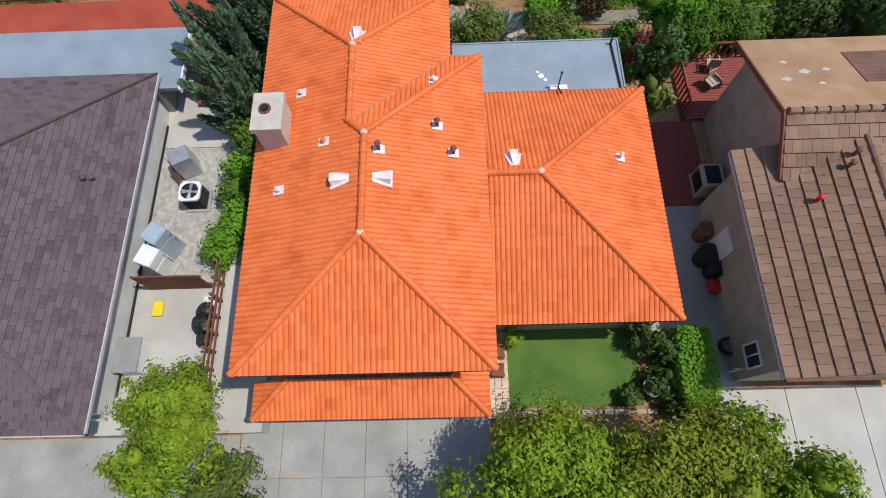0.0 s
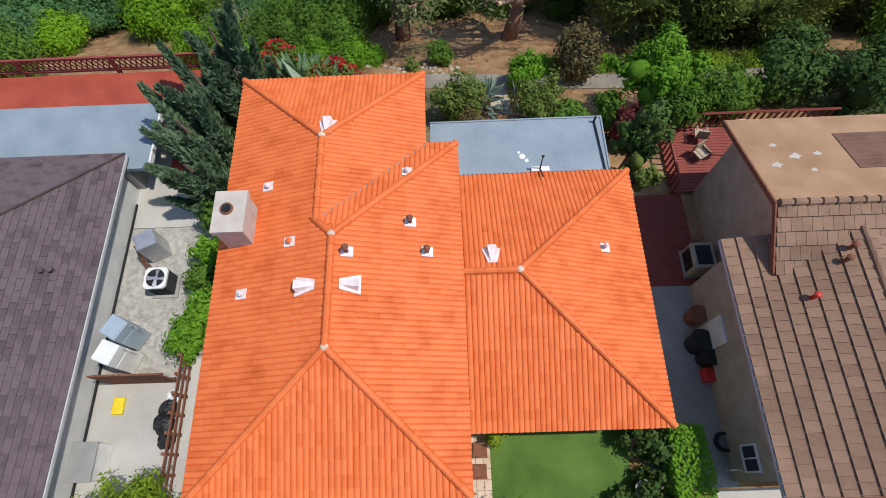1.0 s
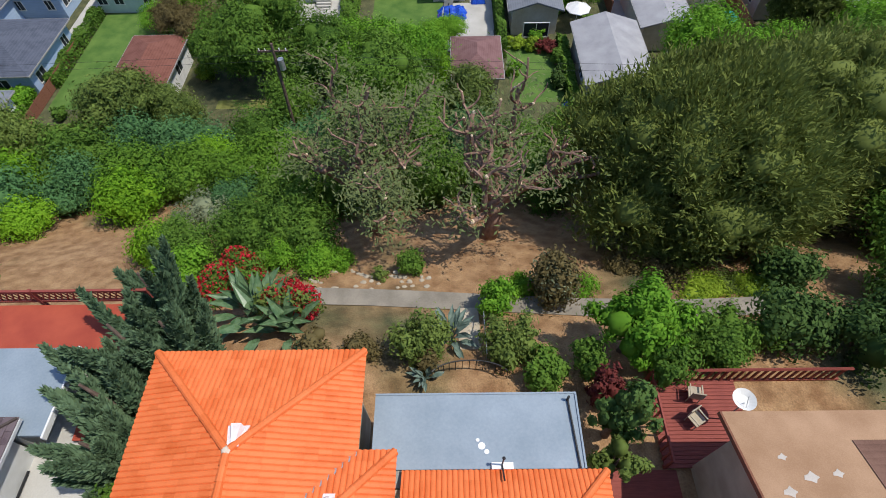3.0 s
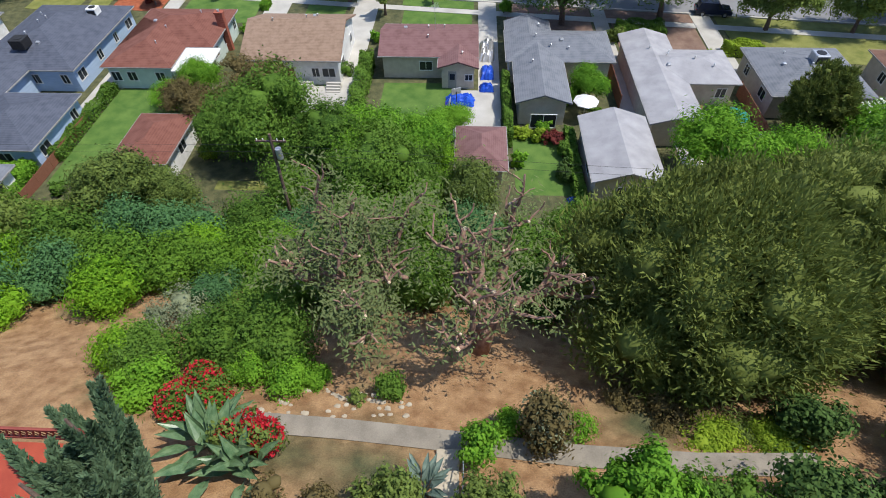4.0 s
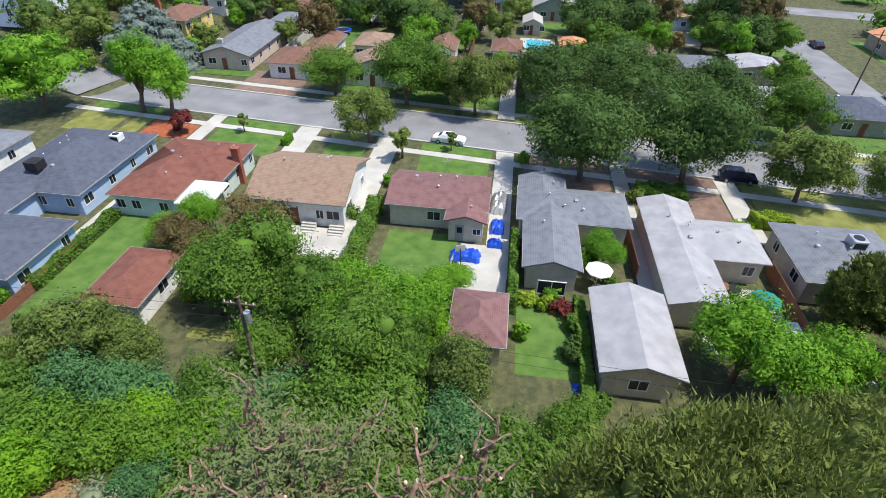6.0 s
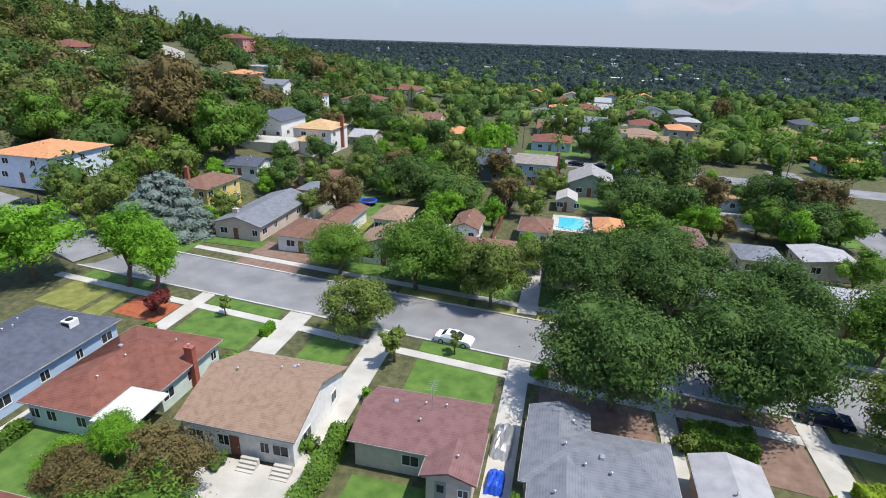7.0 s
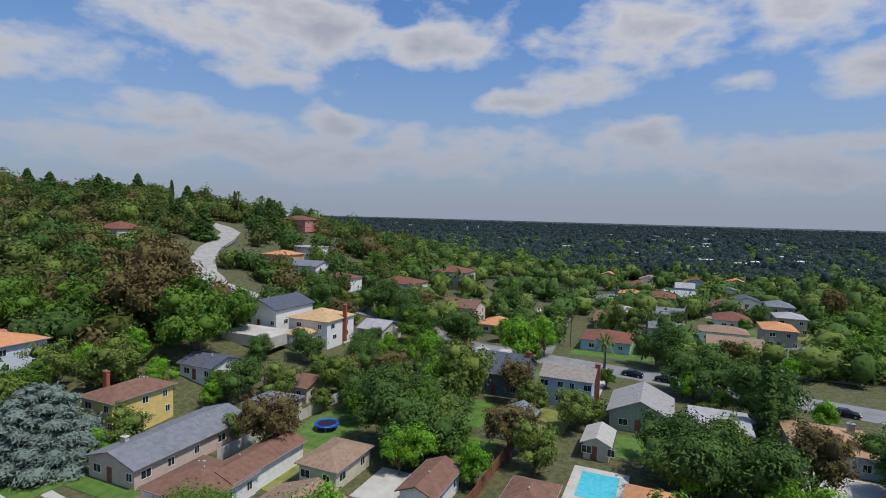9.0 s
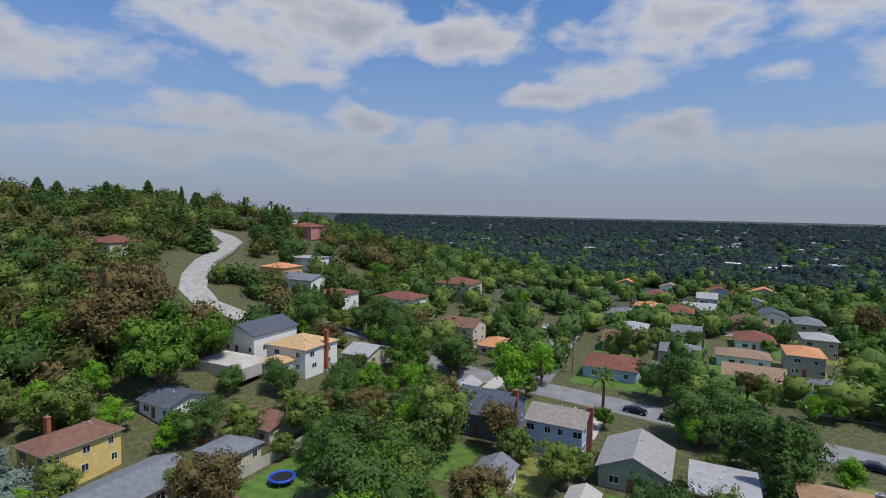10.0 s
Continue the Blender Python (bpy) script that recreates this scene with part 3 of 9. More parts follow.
def roof_shape(kind, x0, x1, y0, y1, z, p, t=0.16):
    """A solid roof: hip; gx: gable ends to the east and west; gy: gable ends to the south and north."""
    s = Shape()
    w, d = x1 - x0, y1 - y0
    if kind == "flat":
        return s.box(x0, x1, y0, y1, z, z + t + 0.1)
    if kind == "gx":
        ym, top = (y0 + y1) / 2, z + t + p * d / 2
        s.add([(x0, y0, z), (x1, y0, z), (x1, y1, z), (x0, y1, z), (x0, y0, z + t), (x1, y0, z + t), (x1, y1, z + t), (x0, y1, z + t), (x0, ym, top), (x1, ym, top), (x0, ym, top - t), (x1, ym, top - t)],
              [(4, 5, 9, 8), (6, 7, 8, 9), (0, 1, 5, 4), (2, 3, 7, 6), (1, 11, 9, 5), (11, 2, 6, 9), (3, 10, 8, 7), (10, 0, 4, 8), (1, 0, 10, 11), (3, 2, 11, 10)])
    elif kind == "gy":
        xm, top = (x0 + x1) / 2, z + t + p * w / 2
        s.add([(x0, y0, z), (x1, y0, z), (x1, y1, z), (x0, y1, z), (x0, y0, z + t), (x1, y0, z + t), (x1, y1, z + t), (x0, y1, z + t), (xm, y0, top), (xm, y1, top), (xm, y0, top - t), (xm, y1, top - t)],
              [(5, 6, 9, 8), (7, 4, 8, 9), (1, 2, 6, 5), (3, 0, 4, 7), (0, 10, 8, 4), (10, 1, 5, 8), (2, 11, 9, 6), (11, 3, 7, 9), (0, 3, 11, 10), (2, 1, 10, 11)])
    else:
        k = min(w, d) / 2
        top = z + t + p * k
        a, b = ((x0 + k, (y0 + y1) / 2, top), (x1 - k, (y0 + y1) / 2, top)) if w >= d else (((x0 + x1) / 2, y0 + k, top), ((x0 + x1) / 2, y1 - k, top))
        s.add([(x0, y0, z), (x1, y0, z), (x1, y1, z), (x0, y1, z), (x0, y0, z + t), (x1, y0, z + t), (x1, y1, z + t), (x0, y1, z + t), a, b],
              [(3, 2, 1, 0), (0, 1, 5, 4), (1, 2, 6, 5), (2, 3, 7, 6), (3, 0, 4, 7)] + ([(4, 5, 9, 8), (5, 6, 9), (6, 7, 8, 9), (7, 4, 8)] if w >= d else [(4, 5, 8), (5, 6, 9, 8), (6, 7, 9), (7, 4, 8, 9)]))
    return s


def walls(kind, x0, x1, y0, y1, z0, z1, p, t=0.18):
    """Four walls with thickness; gable ends reach up under the roof."""
    s = Shape()
    for side in (0, 1):
        xa, xb = (x0, x0 + t) if side == 0 else (x1 - t, x1)
        ya, yb = (y0, y0 + t) if side == 0 else (y1 - t, y1)
        if kind == "gx":
            ym = (y0 + y1) / 2
            q = [(y0, z0), (y1, z0), (y1, z1), (ym, z1 + p * (y1 - y0) / 2), (y0, z1)]
            s.add([(x, *c) for x in (xa, xb) for c in q], [(4, 3, 2, 1, 0), (5, 6, 7, 8, 9)] + [(i, (i + 1) % 5, (i + 1) % 5 + 5, i + 5) for i in range(5)])
        else:
            s.box(xa, xb, y0, y1, z0, z1)
        if kind == "gy":
            xm = (x0 + x1) / 2
            q = [(x0 + t, z0), (x1 - t, z0), (x1 - t, z1), (xm, z1 + p * (x1 - x0) / 2 - p * t), (x0 + t, z1)]
            s.add([(c[0], y, c[1]) for y in (ya, yb) for c in q], [(0, 1, 2, 3, 4), (9, 8, 7, 6, 5)] + [(i + 5, (i + 1) % 5 + 5, (i + 1) % 5, i) for i in range(5)])
        else:
            s.box(x0 + t, x1 - t, ya, yb, z0, z1)
    return s


def house(label, x0, x1, y0, y1, wall, roof, kind="hip", h=2.7, pitch=0.36, z=None, over=0.45, south=2, east=2, west=2, north=2, door="S", vents=3, chimney=None, wings=(), storeys=1, turn=0.0, category="house", name="house", group="", seed=1, trim=None):
    """x0..y1: the outline of the eaves. wings: more bodies (x0, x1, y0, y1, kind, h)."""
    rnd = random.Random(seed)
    xm, ym = (x0 + x1) / 2, (y0 + y1) / 2
    zg = height(xm, ym) if z is None else z
    t = thing(name, xm, ym, zg, label, category, group, turn)
    for i, (a, b, c, d, kd, hh) in enumerate([(x0, x1, y0, y1, kind, h), *wings]):
        a, b, c, d = a - xm, b - xm, c - ym, d - ym
        walls(kd, a + over, b - over, c + over, d - over, -1.0, hh + (over * pitch if kd != "flat" else 0.0) - 0.03, pitch).part("wall", wall, t)
        roof_shape(kd, a, b, c, d, hh, pitch).part("roof", roof, t)
        e = 0.03
        runs = []
        if kd in ("hip", "gx", "flat"):
            runs += [(a - e, b + e, c - 0.06, c - 0.005), (a - e, b + e, d + 0.005, d + 0.06)]
        if kd in ("hip", "gy", "flat"):
            runs += [(a - 0.06, a - 0.005, c, d), (b + 0.005, b + 0.06, c, d)]
        for ga, gb, gc, gd in runs[:: 1 if zg > -20 and y1 < 140 else 4]:
            Shape().box(ga, gb, gc, gd, hh + 0.02, hh + 0.14).part("gutter", trim or GUTTER, t)
        for k in range(vents if i == 0 else 1):
            vx, vy = rnd.uniform(a + 0.25 * (b - a), b - 0.25 * (b - a)), rnd.uniform(c + 0.2 * (d - c), d - 0.2 * (d - c))
            vz = hh + 0.1 + (0.1 if kd == "flat" else roof_z(kd, a, b, c, d, pitch, vx, vy))
            if k % 3 == 2:
                Shape().rbox(vx - 0.2, vx + 0.2, vy - 0.2, vy + 0.2, vz - 0.1, vz + 0.28, 0.06).part("vent", METAL, t)
            else:
                Shape().cyl(vx, vy, vz - 0.1, vz + 0.38, 0.06, n=8).cyl(vx, vy, vz + 0.38, vz + 0.44, 0.12, 0.04, n=8).part("vent_pipe", METAL, t)
        if i == 0:
            for side, count, lo, hi in (("S", south, a, b), ("N", north, a, b), ("E", east, c, d), ("W", west, c, d)):
                for s in range(storeys):
                    for k in range(count):
                        at = lo + (hi - lo) * (k + 0.5 + rnd.uniform(-0.1, 0.1)) / count
                        if side == door and s == 0 and k == count // 2 and count:
                            at += 0.9
                        px, py = {"S": (at, c + over), "N": (at, d - over), "E": (b - over, at), "W": (a + over, at)}[side]
                        window(t, px, py, 0.95 + 2.6 * s, (1.5, 1.1, 0.9)[k % 3], 1.15, side, trim)
            if door:
                at = (a + b) / 2 - 0.3 if door in "SN" else (c + d) / 2 - 0.3
                dx, dy, rz = {"S": (at, c + over, 0), "N": (at, d - over, 180), "E": (b - over, at, 90), "W": (a + over, at, 270)}[door]
                dr = Shape().box(-0.45, 0.45, -0.05, 0.02, 0.05, 2.1).part("door", RUST, t)
                dr.matrix_basis = pose(dx, dy, 0, 0, 0, rz)
                hd = Shape().box(0.3, 0.36, -0.1, -0.05, 1.0, 1.12).part("handle", METAL, dr)
    if chimney:
        cx, cy, top, mat_c = chimney
        ch = Shape().box(cx - xm - 0.45, cx - xm + 0.45, cy - ym - 0.3, cy - ym + 0.3, -0.2, top).box(cx - xm - 0.52, cx - xm + 0.52, cy - ym - 0.37, cy - ym + 0.37, top, top + 0.12).part("chimney", mat_c, t)
        Shape().cyl(cx - xm, cy - ym, top + 0.12, top + 0.4, 0.14).part("flue", METAL, ch)
    return t


def sheet(name, pts, material, lift, label="", thick=0.05, category=""):
    """A level piece of paving or lawn on the land."""
    s = Shape().slab([(x, y, z + lift) for x, y, z in pts], thick)
    ob = s.part(name, material)
    return tagged(ob, label, category, "", "structure")


# ---- the ground, one sheet to the horizon ----
def make_ground():
    def steps(*runs):
        out = []
        for a, b, d in runs:
            k = max(1, round((b - a) / d))
            out += [a + (b - a) * i / k for i in range(k)]
        return out + [runs[-1][1]]

    xs = steps((-4500, -600, 650), (-600, -300, 30), (-300, -60, 8), (-60, 60, 1.5), (60, 300, 40), (300, 4500, 700))
    ys = steps((-300, -20, 40), (-20, 16, 6), (16, 50, 1.0), (50, 90, 8), (90, 420, 6), (420, 720, 30), (720, 4500, 630))
    s = Shape()
    for y in ys:
        for x in xs:
            s.v.append((x, y, height(x, y)))
    n = len(xs)
    s.f = [(j * n + i, j * n + i + 1, (j + 1) * n + i + 1, (j + 1) * n + i) for j in range(len(ys) - 1) for i in range(n - 1)]
    tagged(s.part("ground", EARTH, None, "", True), "dry brown earth and scrub falling to a flat valley, blue-grey haze tint far off", "ground", "", "structure")


make_ground()


def flat_strip(name, label, x0, y0, x1, y1, w, material, lift, z=GROUND, thick=0.15):
    """A straight level strip from one point to another."""
    d = Vector((x1 - x0, y1 - y0, 0)).normalized()
    q = Vector((-d.y, d.x, 0)) * w / 2
    a, b = Vector((x0, y0, z)), Vector((x1, y1, z))
    return sheet(name, [tuple(a - q), tuple(b - q), tuple(b + q), tuple(a + q)], material, lift, label, thick)


def hill_strip(name, label, pts, w, material, lift):
    """A road that follows the land."""
    s, P = Shape(), []
    for (ax, ay), (bx, by) in zip(pts[:-1], pts[1:]):
        k = max(2, int(math.hypot(bx - ax, by - ay) / 5))
        P += [(ax + (bx - ax) * i / k, ay + (by - ay) * i / k) for i in range(k)]
    P.append(pts[-1])
    for i, (x, y) in enumerate(P):
        a, b = P[max(i - 1, 0)], P[min(i + 1, len(P) - 1)]
        d = Vector((b[0] - a[0], b[1] - a[1], 0)).normalized()
        z = max(height(x - d.y * w / 2, y + d.x * w / 2), height(x + d.y * w / 2, y - d.x * w / 2), height(x, y)) + lift
        for side in (1, -1):
            s.v += [(x - side * d.y * w / 2, y + side * d.x * w / 2, z), (x - side * d.y * w / 2, y + side * d.x * w / 2, z - 1.2)]
    for i in range(len(P) - 1):
        k = 4 * i
        s.f += [(k + 2, k + 6, k + 4, k), (k, k + 4, k + 5, k + 1), (k + 3, k + 7, k + 6, k + 2)]
    return tagged(s.part(name, material), label, "road", "", "structure")


def street_y(x, off=0.0):
    return 93.0 - 0.115 * x + off


def along_street(name, label, x0, x1, off, w, material, lift, thick=0.15):
    return flat_strip(name, label, x0, street_y(x0, off), x1, street_y(x1, off), w, material, lift, GROUND, thick)


along_street("road", "worn grey asphalt residential street", -62, 230, 0.0, 9.6, ASPHALT, 0.03)
hill_strip("road", "worn grey asphalt street bending up the hill", [(-61.6, 100.1), (-75, 104), (-96, 106), (-130, 104)], 9.6, ASPHALT, 0.05)
along_street("kerb", "low pale concrete kerb", -62, 230, -4.95, 0.3, WALKWAY, 0.15, 0.3)
along_street("kerb", "low pale concrete kerb", -62, 230, 4.95, 0.3, WALKWAY, 0.15, 0.3)
along_street("pavement", "pale concrete pavement between strips of lawn", -62, 230, -8.3, 1.3, WALKWAY, 0.05)
along_street("pavement", "pale concrete pavement between strips of lawn", -62, 230, 8.3, 1.3, WALKWAY, 0.05)


LAWN_LIFT = [0.02]


def lawn(x0, x1, y0, y1, material, label, z=GROUND):
    LAWN_LIFT[0] += 0.0045
    lift = LAWN_LIFT[0]
    return sheet("lawn", [(x0, y0, z), (x1, y0, z), (x1, y1, z), (x0, y1, z)], material, lift, label, 0.06, "lawn")


def street_lawn(x0, x1, o0, o1, material, label):
    p = [(x0, street_y(x0, o0), GROUND), (x1, street_y(x1, o0), GROUND), (x1, street_y(x1, o1), GROUND), (x0, street_y(x0, o1), GROUND)]
    return sheet("lawn", p, material, 0.04, label, 0.06, "lawn")


GREEN_L, DRY_L = "neat bright green front lawn", "patchy dry front lawn"
for i, (a, b) in enumerate(((-58, -50), (-49.5, -46), (-35.5, -24.5), (-18.5, -12.5), (-5.2, 4.6), (8.5, 20), (22, 33), (36, 60), (64, 90))):
    good = i in (2, 4)
    # plots 5 and 6 are soil, its brown also carrying the shade there
    street_lawn(a, b, -7.55, -5.2, LAWN if good or i < 2 else MULCH if i in (5, 6) else DRYLAWN, GREEN_L if good or i < 2 else "bare soil strip along the street, shade put into its brown colour" if i in (5, 6) else DRY_L)
    street_lawn(a + 0.4, b - 0.2, -15.5, -9.05, LAWN if good or i == 3 else MULCH if i in (5, 6) else DRYLAWN, GREEN_L if good or i == 3 else "bare soil front yard, shade put into its brown colour" if i in (5, 6) else DRY_L)
for a, b in ((-24, -14), (-12, -2), (-1, 4.5), (7.5, 20), (22, 40), (44, 80)):
    street_lawn(a, b, 5.2, 7.6, DRYLAWN, "shaded strip of grass along the street")
    street_lawn(a, b, 9.0, 15.5, LAWN, "shaded green front lawn")
street_lawn(-40, -29, 9.1, 15.0, MULCH, "bare soil front yard, shade put into its brown colour behind a low wall")
street_lawn(-40, -29, 5.2, 7.6, MULCH, "bare brown soil strip along the street")
street_lawn(-45.5, -38.3, -14, -9.2, REDMULCH, "red mulch bed in the front yard")


LIFT = [0.05]


def drive(x0, x1, y0, y1, label="pale concrete driveway"):
    LIFT[0] += 0.005
    return sheet("driveway", [(x0, y0, GROUND), (x1, y0, GROUND), (x1, y1, GROUND), (x0, y1, GROUND)], WALKWAY, LIFT[0], label, 0.2, "driveway")


drive(-23.8, -20.6, 78.0, 91.0)
drive(-11.6, -8.4, 62.0, 89.6)
drive(5.2, 7.6, 60.0, 87.4)
drive(2.6, 7.5, 56.5, 65.2, "bare pale concrete yard slab")
drive(20.2, 22.0, 57.0, 86.0)
drive(-38.0, -35.9, 58.0, 92.4)
drive(33.0, 35.5, 70.0, 84.0)
drive(24.5, 32.5, 53.0, 62.0, "pale concrete back patio")
drive(-19.0, -9.0, 60.5, 65.6, "pale concrete back patio")
drive(4.8, 7.4, 98.4, 122.0, "twin strip concrete driveway")
lawn(-35.0, -23.8, 45.5, 64.6, LAWN, "striped green back lawn")
lawn(-5.4, 2.2, 57.5, 66.6, LAWN, "green back lawn")
lawn(8.6, 14.2, 44.5, 57.6, LAWN, "green back lawn with flower beds")
lawn(-34.4, -28.5, 41.5, 45.2, DRYLAWN, "pale green lawn behind the garage")
lawn(-19.0, -13.5, 44.0, 49.5, DRYLAWN, "dry yellow back lawn")
lawn(-36.0, -27.0, 131.0, 146.0, LAWN, "green back lawn with a trampoline")
lawn(-9.5, -4.5, 132.0, 146.0, LAWN, "green back lawn")
lawn(12.0, 18.5, 149.0, 158.0, LAWN, "green back lawn")
lawn(-15.0, -9.0, 150.0, 163.0, LAWN, "green back lawn")
lawn(-2.0, 4.0, 152.0, 164.0, DRYLAWN, "green back lawn")
lawn(-62, -50, 103.5, 109.0, LAWN, "green corner lawn by the street")
flat_strip("road", "worn grey asphalt cross street", -30, 202.0, 230, 161.5, 9.0, ASPHALT, 0.03)
flat_strip("road", "worn grey asphalt side street", -12.5, 204, -30, 420, 8.0, ASPHALT, 0.036)
hill_strip("road", "grey asphalt street climbing the hill", [(-29.5, 202), (-48, 208), (-72, 204), (-92, 190)], 9, ASPHALT, 0.06)
hill_strip("road", "pale asphalt road curving up the wooded hill", [(-92, 190), (-106, 188), (-116.5, 192), (-128, 202), (-140.5, 217), (-150, 233), (-161.5, 248.5), (-174, 255.5), (-188, 258), (-210, 257)], 8, CONC, 0.3)
drive(-21.5, -18.0, 148.0, 203.0)
flat_strip("road", "worn grey asphalt cross street", 66, 30, 69.4, 206, 7.5, ASPHALT, 0.024)
drive(-60, -52.0, 108, 114)


# the hill-top plot
YARD = 0.1


def top_sheet(name, x0, x1, y0, y1, material, label, lift=0.02, thick=0.08):
    return sheet(name, [(x0, y0, TOP), (x1, y0, TOP), (x1, y1, TOP), (x0, y1, TOP)], material, lift, label, thick)


for i in range(6):
    for j in range(3):
        top_sheet("driveway", -8.1 + i * 1.55, -6.57 + i * 1.55, -5.0 + 2.02 * j, -3.0 + 2.02 * j, CONC, "grey concrete driveway slab", 0.02 + 0.002 * ((i + j) % 2))
top_sheet("pavement", -22, -8.15, -6, 0.55, CONC, "grey concrete front yard of the neighbour")
top_sheet("pavement", -13.3, -7.05, 0.6, 6.0, WALKWAY, "pale concrete side yard", 1.002, 1.1)
top_sheet("pavement", -13.3, -7.05, 6.02, 12.4, GRAVEL, "gravelly pale side yard", 0.996, 1.1)
top_sheet("pavement", -13.4, -8.0, 12.42, 17.2, WALKWAY, "pale concrete side yard slab", 1.004, 1.1)
top_sheet("lawn", 1.9, 6.9, 1.3, 4.6, LAWN, "small shaded green front lawn", 0.03)
top_sheet("pavement", 7.6, 10.6, 1.9, 9.4, CONC, "grey concrete side passage", 0.02)
top_sheet("pavement", 7.4, 10.9, 9.42, 13.6, DECK, "red painted side passage", 0.022)
for i in range(3):
    top_sheet("driveway", 9.6 + 2.6 * i, 12.17 + 2.6 * i, -6.0, 1.85, WALKWAY, "pale concrete driveway slab", 0.02 + 0.003 * (i % 2))


# ---- the house with the orange tile roof ----
PITCH, WING_PITCH = 0.31, 0.43
home = thing("house", 0, 0, 0, "single house with bright orange clay tile hip roof on a hilltop", "house")


def inside(poly, x, y, gap=0.0):
    n = len(poly)
    for i in range(n):
        (ax, ay), (bx, by) = poly[i], poly[(i + 1) % n]
        l = math.hypot(bx - ax, by - ay)
        if ((bx - ax) * (y - ay) - (by - ay) * (x - ax)) / l < gap:
            return False
    return True


def barrel(w, l, hgt, lip):
    """One clay tile: a low arch along its length, its lower end raised. u across, v up the slope, n off the slope."""
    pts = [(-0.5, 0.0), (-0.36, 0.72), (-0.12, 1.0), (0.12, 1.0), (0.36, 0.72), (0.5, 0.0)]
    low = [(w * a, -0.04, lip + hgt * b) for a, b in pts]
    top = [(w * a, l, hgt * b * 0.86) for a, b in pts]
    return low + top, [(i, i + 1, i + 7, i + 6) for i in range(5)] + [(5, 4, 3, 2, 1, 0)]


def flat_tile(w, l, hgt, lip):
    q = w / 2 - 0.006
    return [(-q, -0.03, lip + hgt), (q, -0.03, lip + hgt), (q, l, hgt * 0.4), (-q, l, hgt * 0.4), (-q, -0.03, -0.01), (q, -0.03, -0.01)], [(0, 1, 2, 3), (4, 5, 1, 0)]


def tile_face(parent, poly, side, eave, z, pitch, w, l, hgt, lip, maker, material, name, keep=None, bond=False, label=""):
    """Covers one roof slope (a convex outline in plan, counter-clockwise) with rows of tiles. keep: the stretch of plan where tiles are pieces of their own."""
    ux, uy = {"S": (1, 0), "E": (0, 1), "N": (-1, 0), "W": (0, -1)}[side]
    vx, vy = -uy, ux
    c = 1 / math.hypot(1, pitch)
    up = Vector((vx * c, vy * c, pitch * c))
    nor = Vector((-vx * pitch * c, -vy * pitch * c, c))
    uv = Vector((ux, uy, 0))
    us = [x * ux + y * uy for x, y in poly]
    ds = [(x * vx + y * vy) - eave * (vx + vy) for x, y in poly]
    verts, faces = maker(w, l, hgt, lip)
    basis = Matrix((uv, up, nor)).transposed().to_4x4()
    shared = Shape().add(verts, faces).mesh(name, material)
    rest = Shape()
    single = 0
    row = 0
    while row * l * c < max(ds):
        d = row * l * c
        k = int(math.floor(min(us) / w)) - 1
        while k * w < max(us) + w:
            u = (k + 0.5 + (0.5 if bond and row % 2 else 0.0)) * w
            x, y = ux * u + vx * (d + eave * (vx + vy)), uy * u + vy * (d + eave * (vx + vy))
            xm, ym = x + vx * l * c / 2, y + vy * l * c / 2
            at = Matrix.Translation((x, y, z + pitch * d)) @ basis
            if inside(poly, xm, ym, -0.25):
                if single < 300 and keep and keep[0] < xm < keep[1] and keep[2] < ym < keep[3] and inside(poly, xm, ym, 0.3):
                    piece(name, shared, parent, at)
                    single += 1
                else:
                    rest.add([at @ Vector(p) for p in verts], faces)
            k += 1
        row += 1
    b = bmesh.new()
    me = rest.mesh(name + "s", material)
    b.from_mesh(me)
    n = len(poly)
    for i in range(n):
        (ax, ay), (bx, by) = poly[i], poly[(i + 1) % n]
        out = Vector((by - ay, -(bx - ax), 0)).normalized()
        slack = 0.06 if abs(out.x * vx + out.y * vy) > 0.99 and (out.x * vx + out.y * vy) < 0 else 0.0
        bmesh.ops.bisect_plane(b, geom=b.verts[:] + b.edges[:] + b.faces[:], plane_co=Vector((ax, ay, 0)) + out * slack, plane_no=out, clear_outer=True)
    b.to_mesh(me)
    b.free()
    ob = new(name + "s", me)
    ob.parent = parent
    tagged(ob, label or "rows of clay tiles", "", "", "stuff")


X0, X1, XN, Y0, YM, YN = -6.5, 1.08, 0.0, 2.0, 12.93, 15.97
RX, RN = -2.71, -3.25
ZE, ZW = 4.65, 2.6
zr = ZE + PITCH * 3.79
faces_main = [
    ("S", Y0, [(X0, Y0), (X1, Y0), (RX, Y0 + 3.79)], (-5.2, -0.5, 2.3, 4.6)),
    ("E", X1, [(X1, Y0), (X1, YM), (RX, YM - 3.79), (RX, Y0 + 3.79)], None),
    ("W", X0, [(X0, 9.5), (X0, Y0), (RX, Y0 + 3.79), (RX, 9.5)], None),
    ("W", X0, [(X0, YN), (X0, 9.5), (RN, 9.5), (RN, YN - 3.25)], None),
    ("N", YM, [(X1, YM), (XN, YM), (RN, YM - 3.25), (RX, YM - 3.79)], None),
    ("E", XN, [(XN, YM), (XN, YN), (RN, YN - 3.25), (RN, YM - 3.25)], None),
    ("N", YN, [(XN, YN), (X0, YN), (RN, YN - 3.25)], None),
]


def slope_z(side, eave, z, x, y):
    return z + (PITCH if z == ZE else WING_PITCH) * {"S": y - eave, "N": eave - y, "E": eave - x, "W": x - eave}[side]


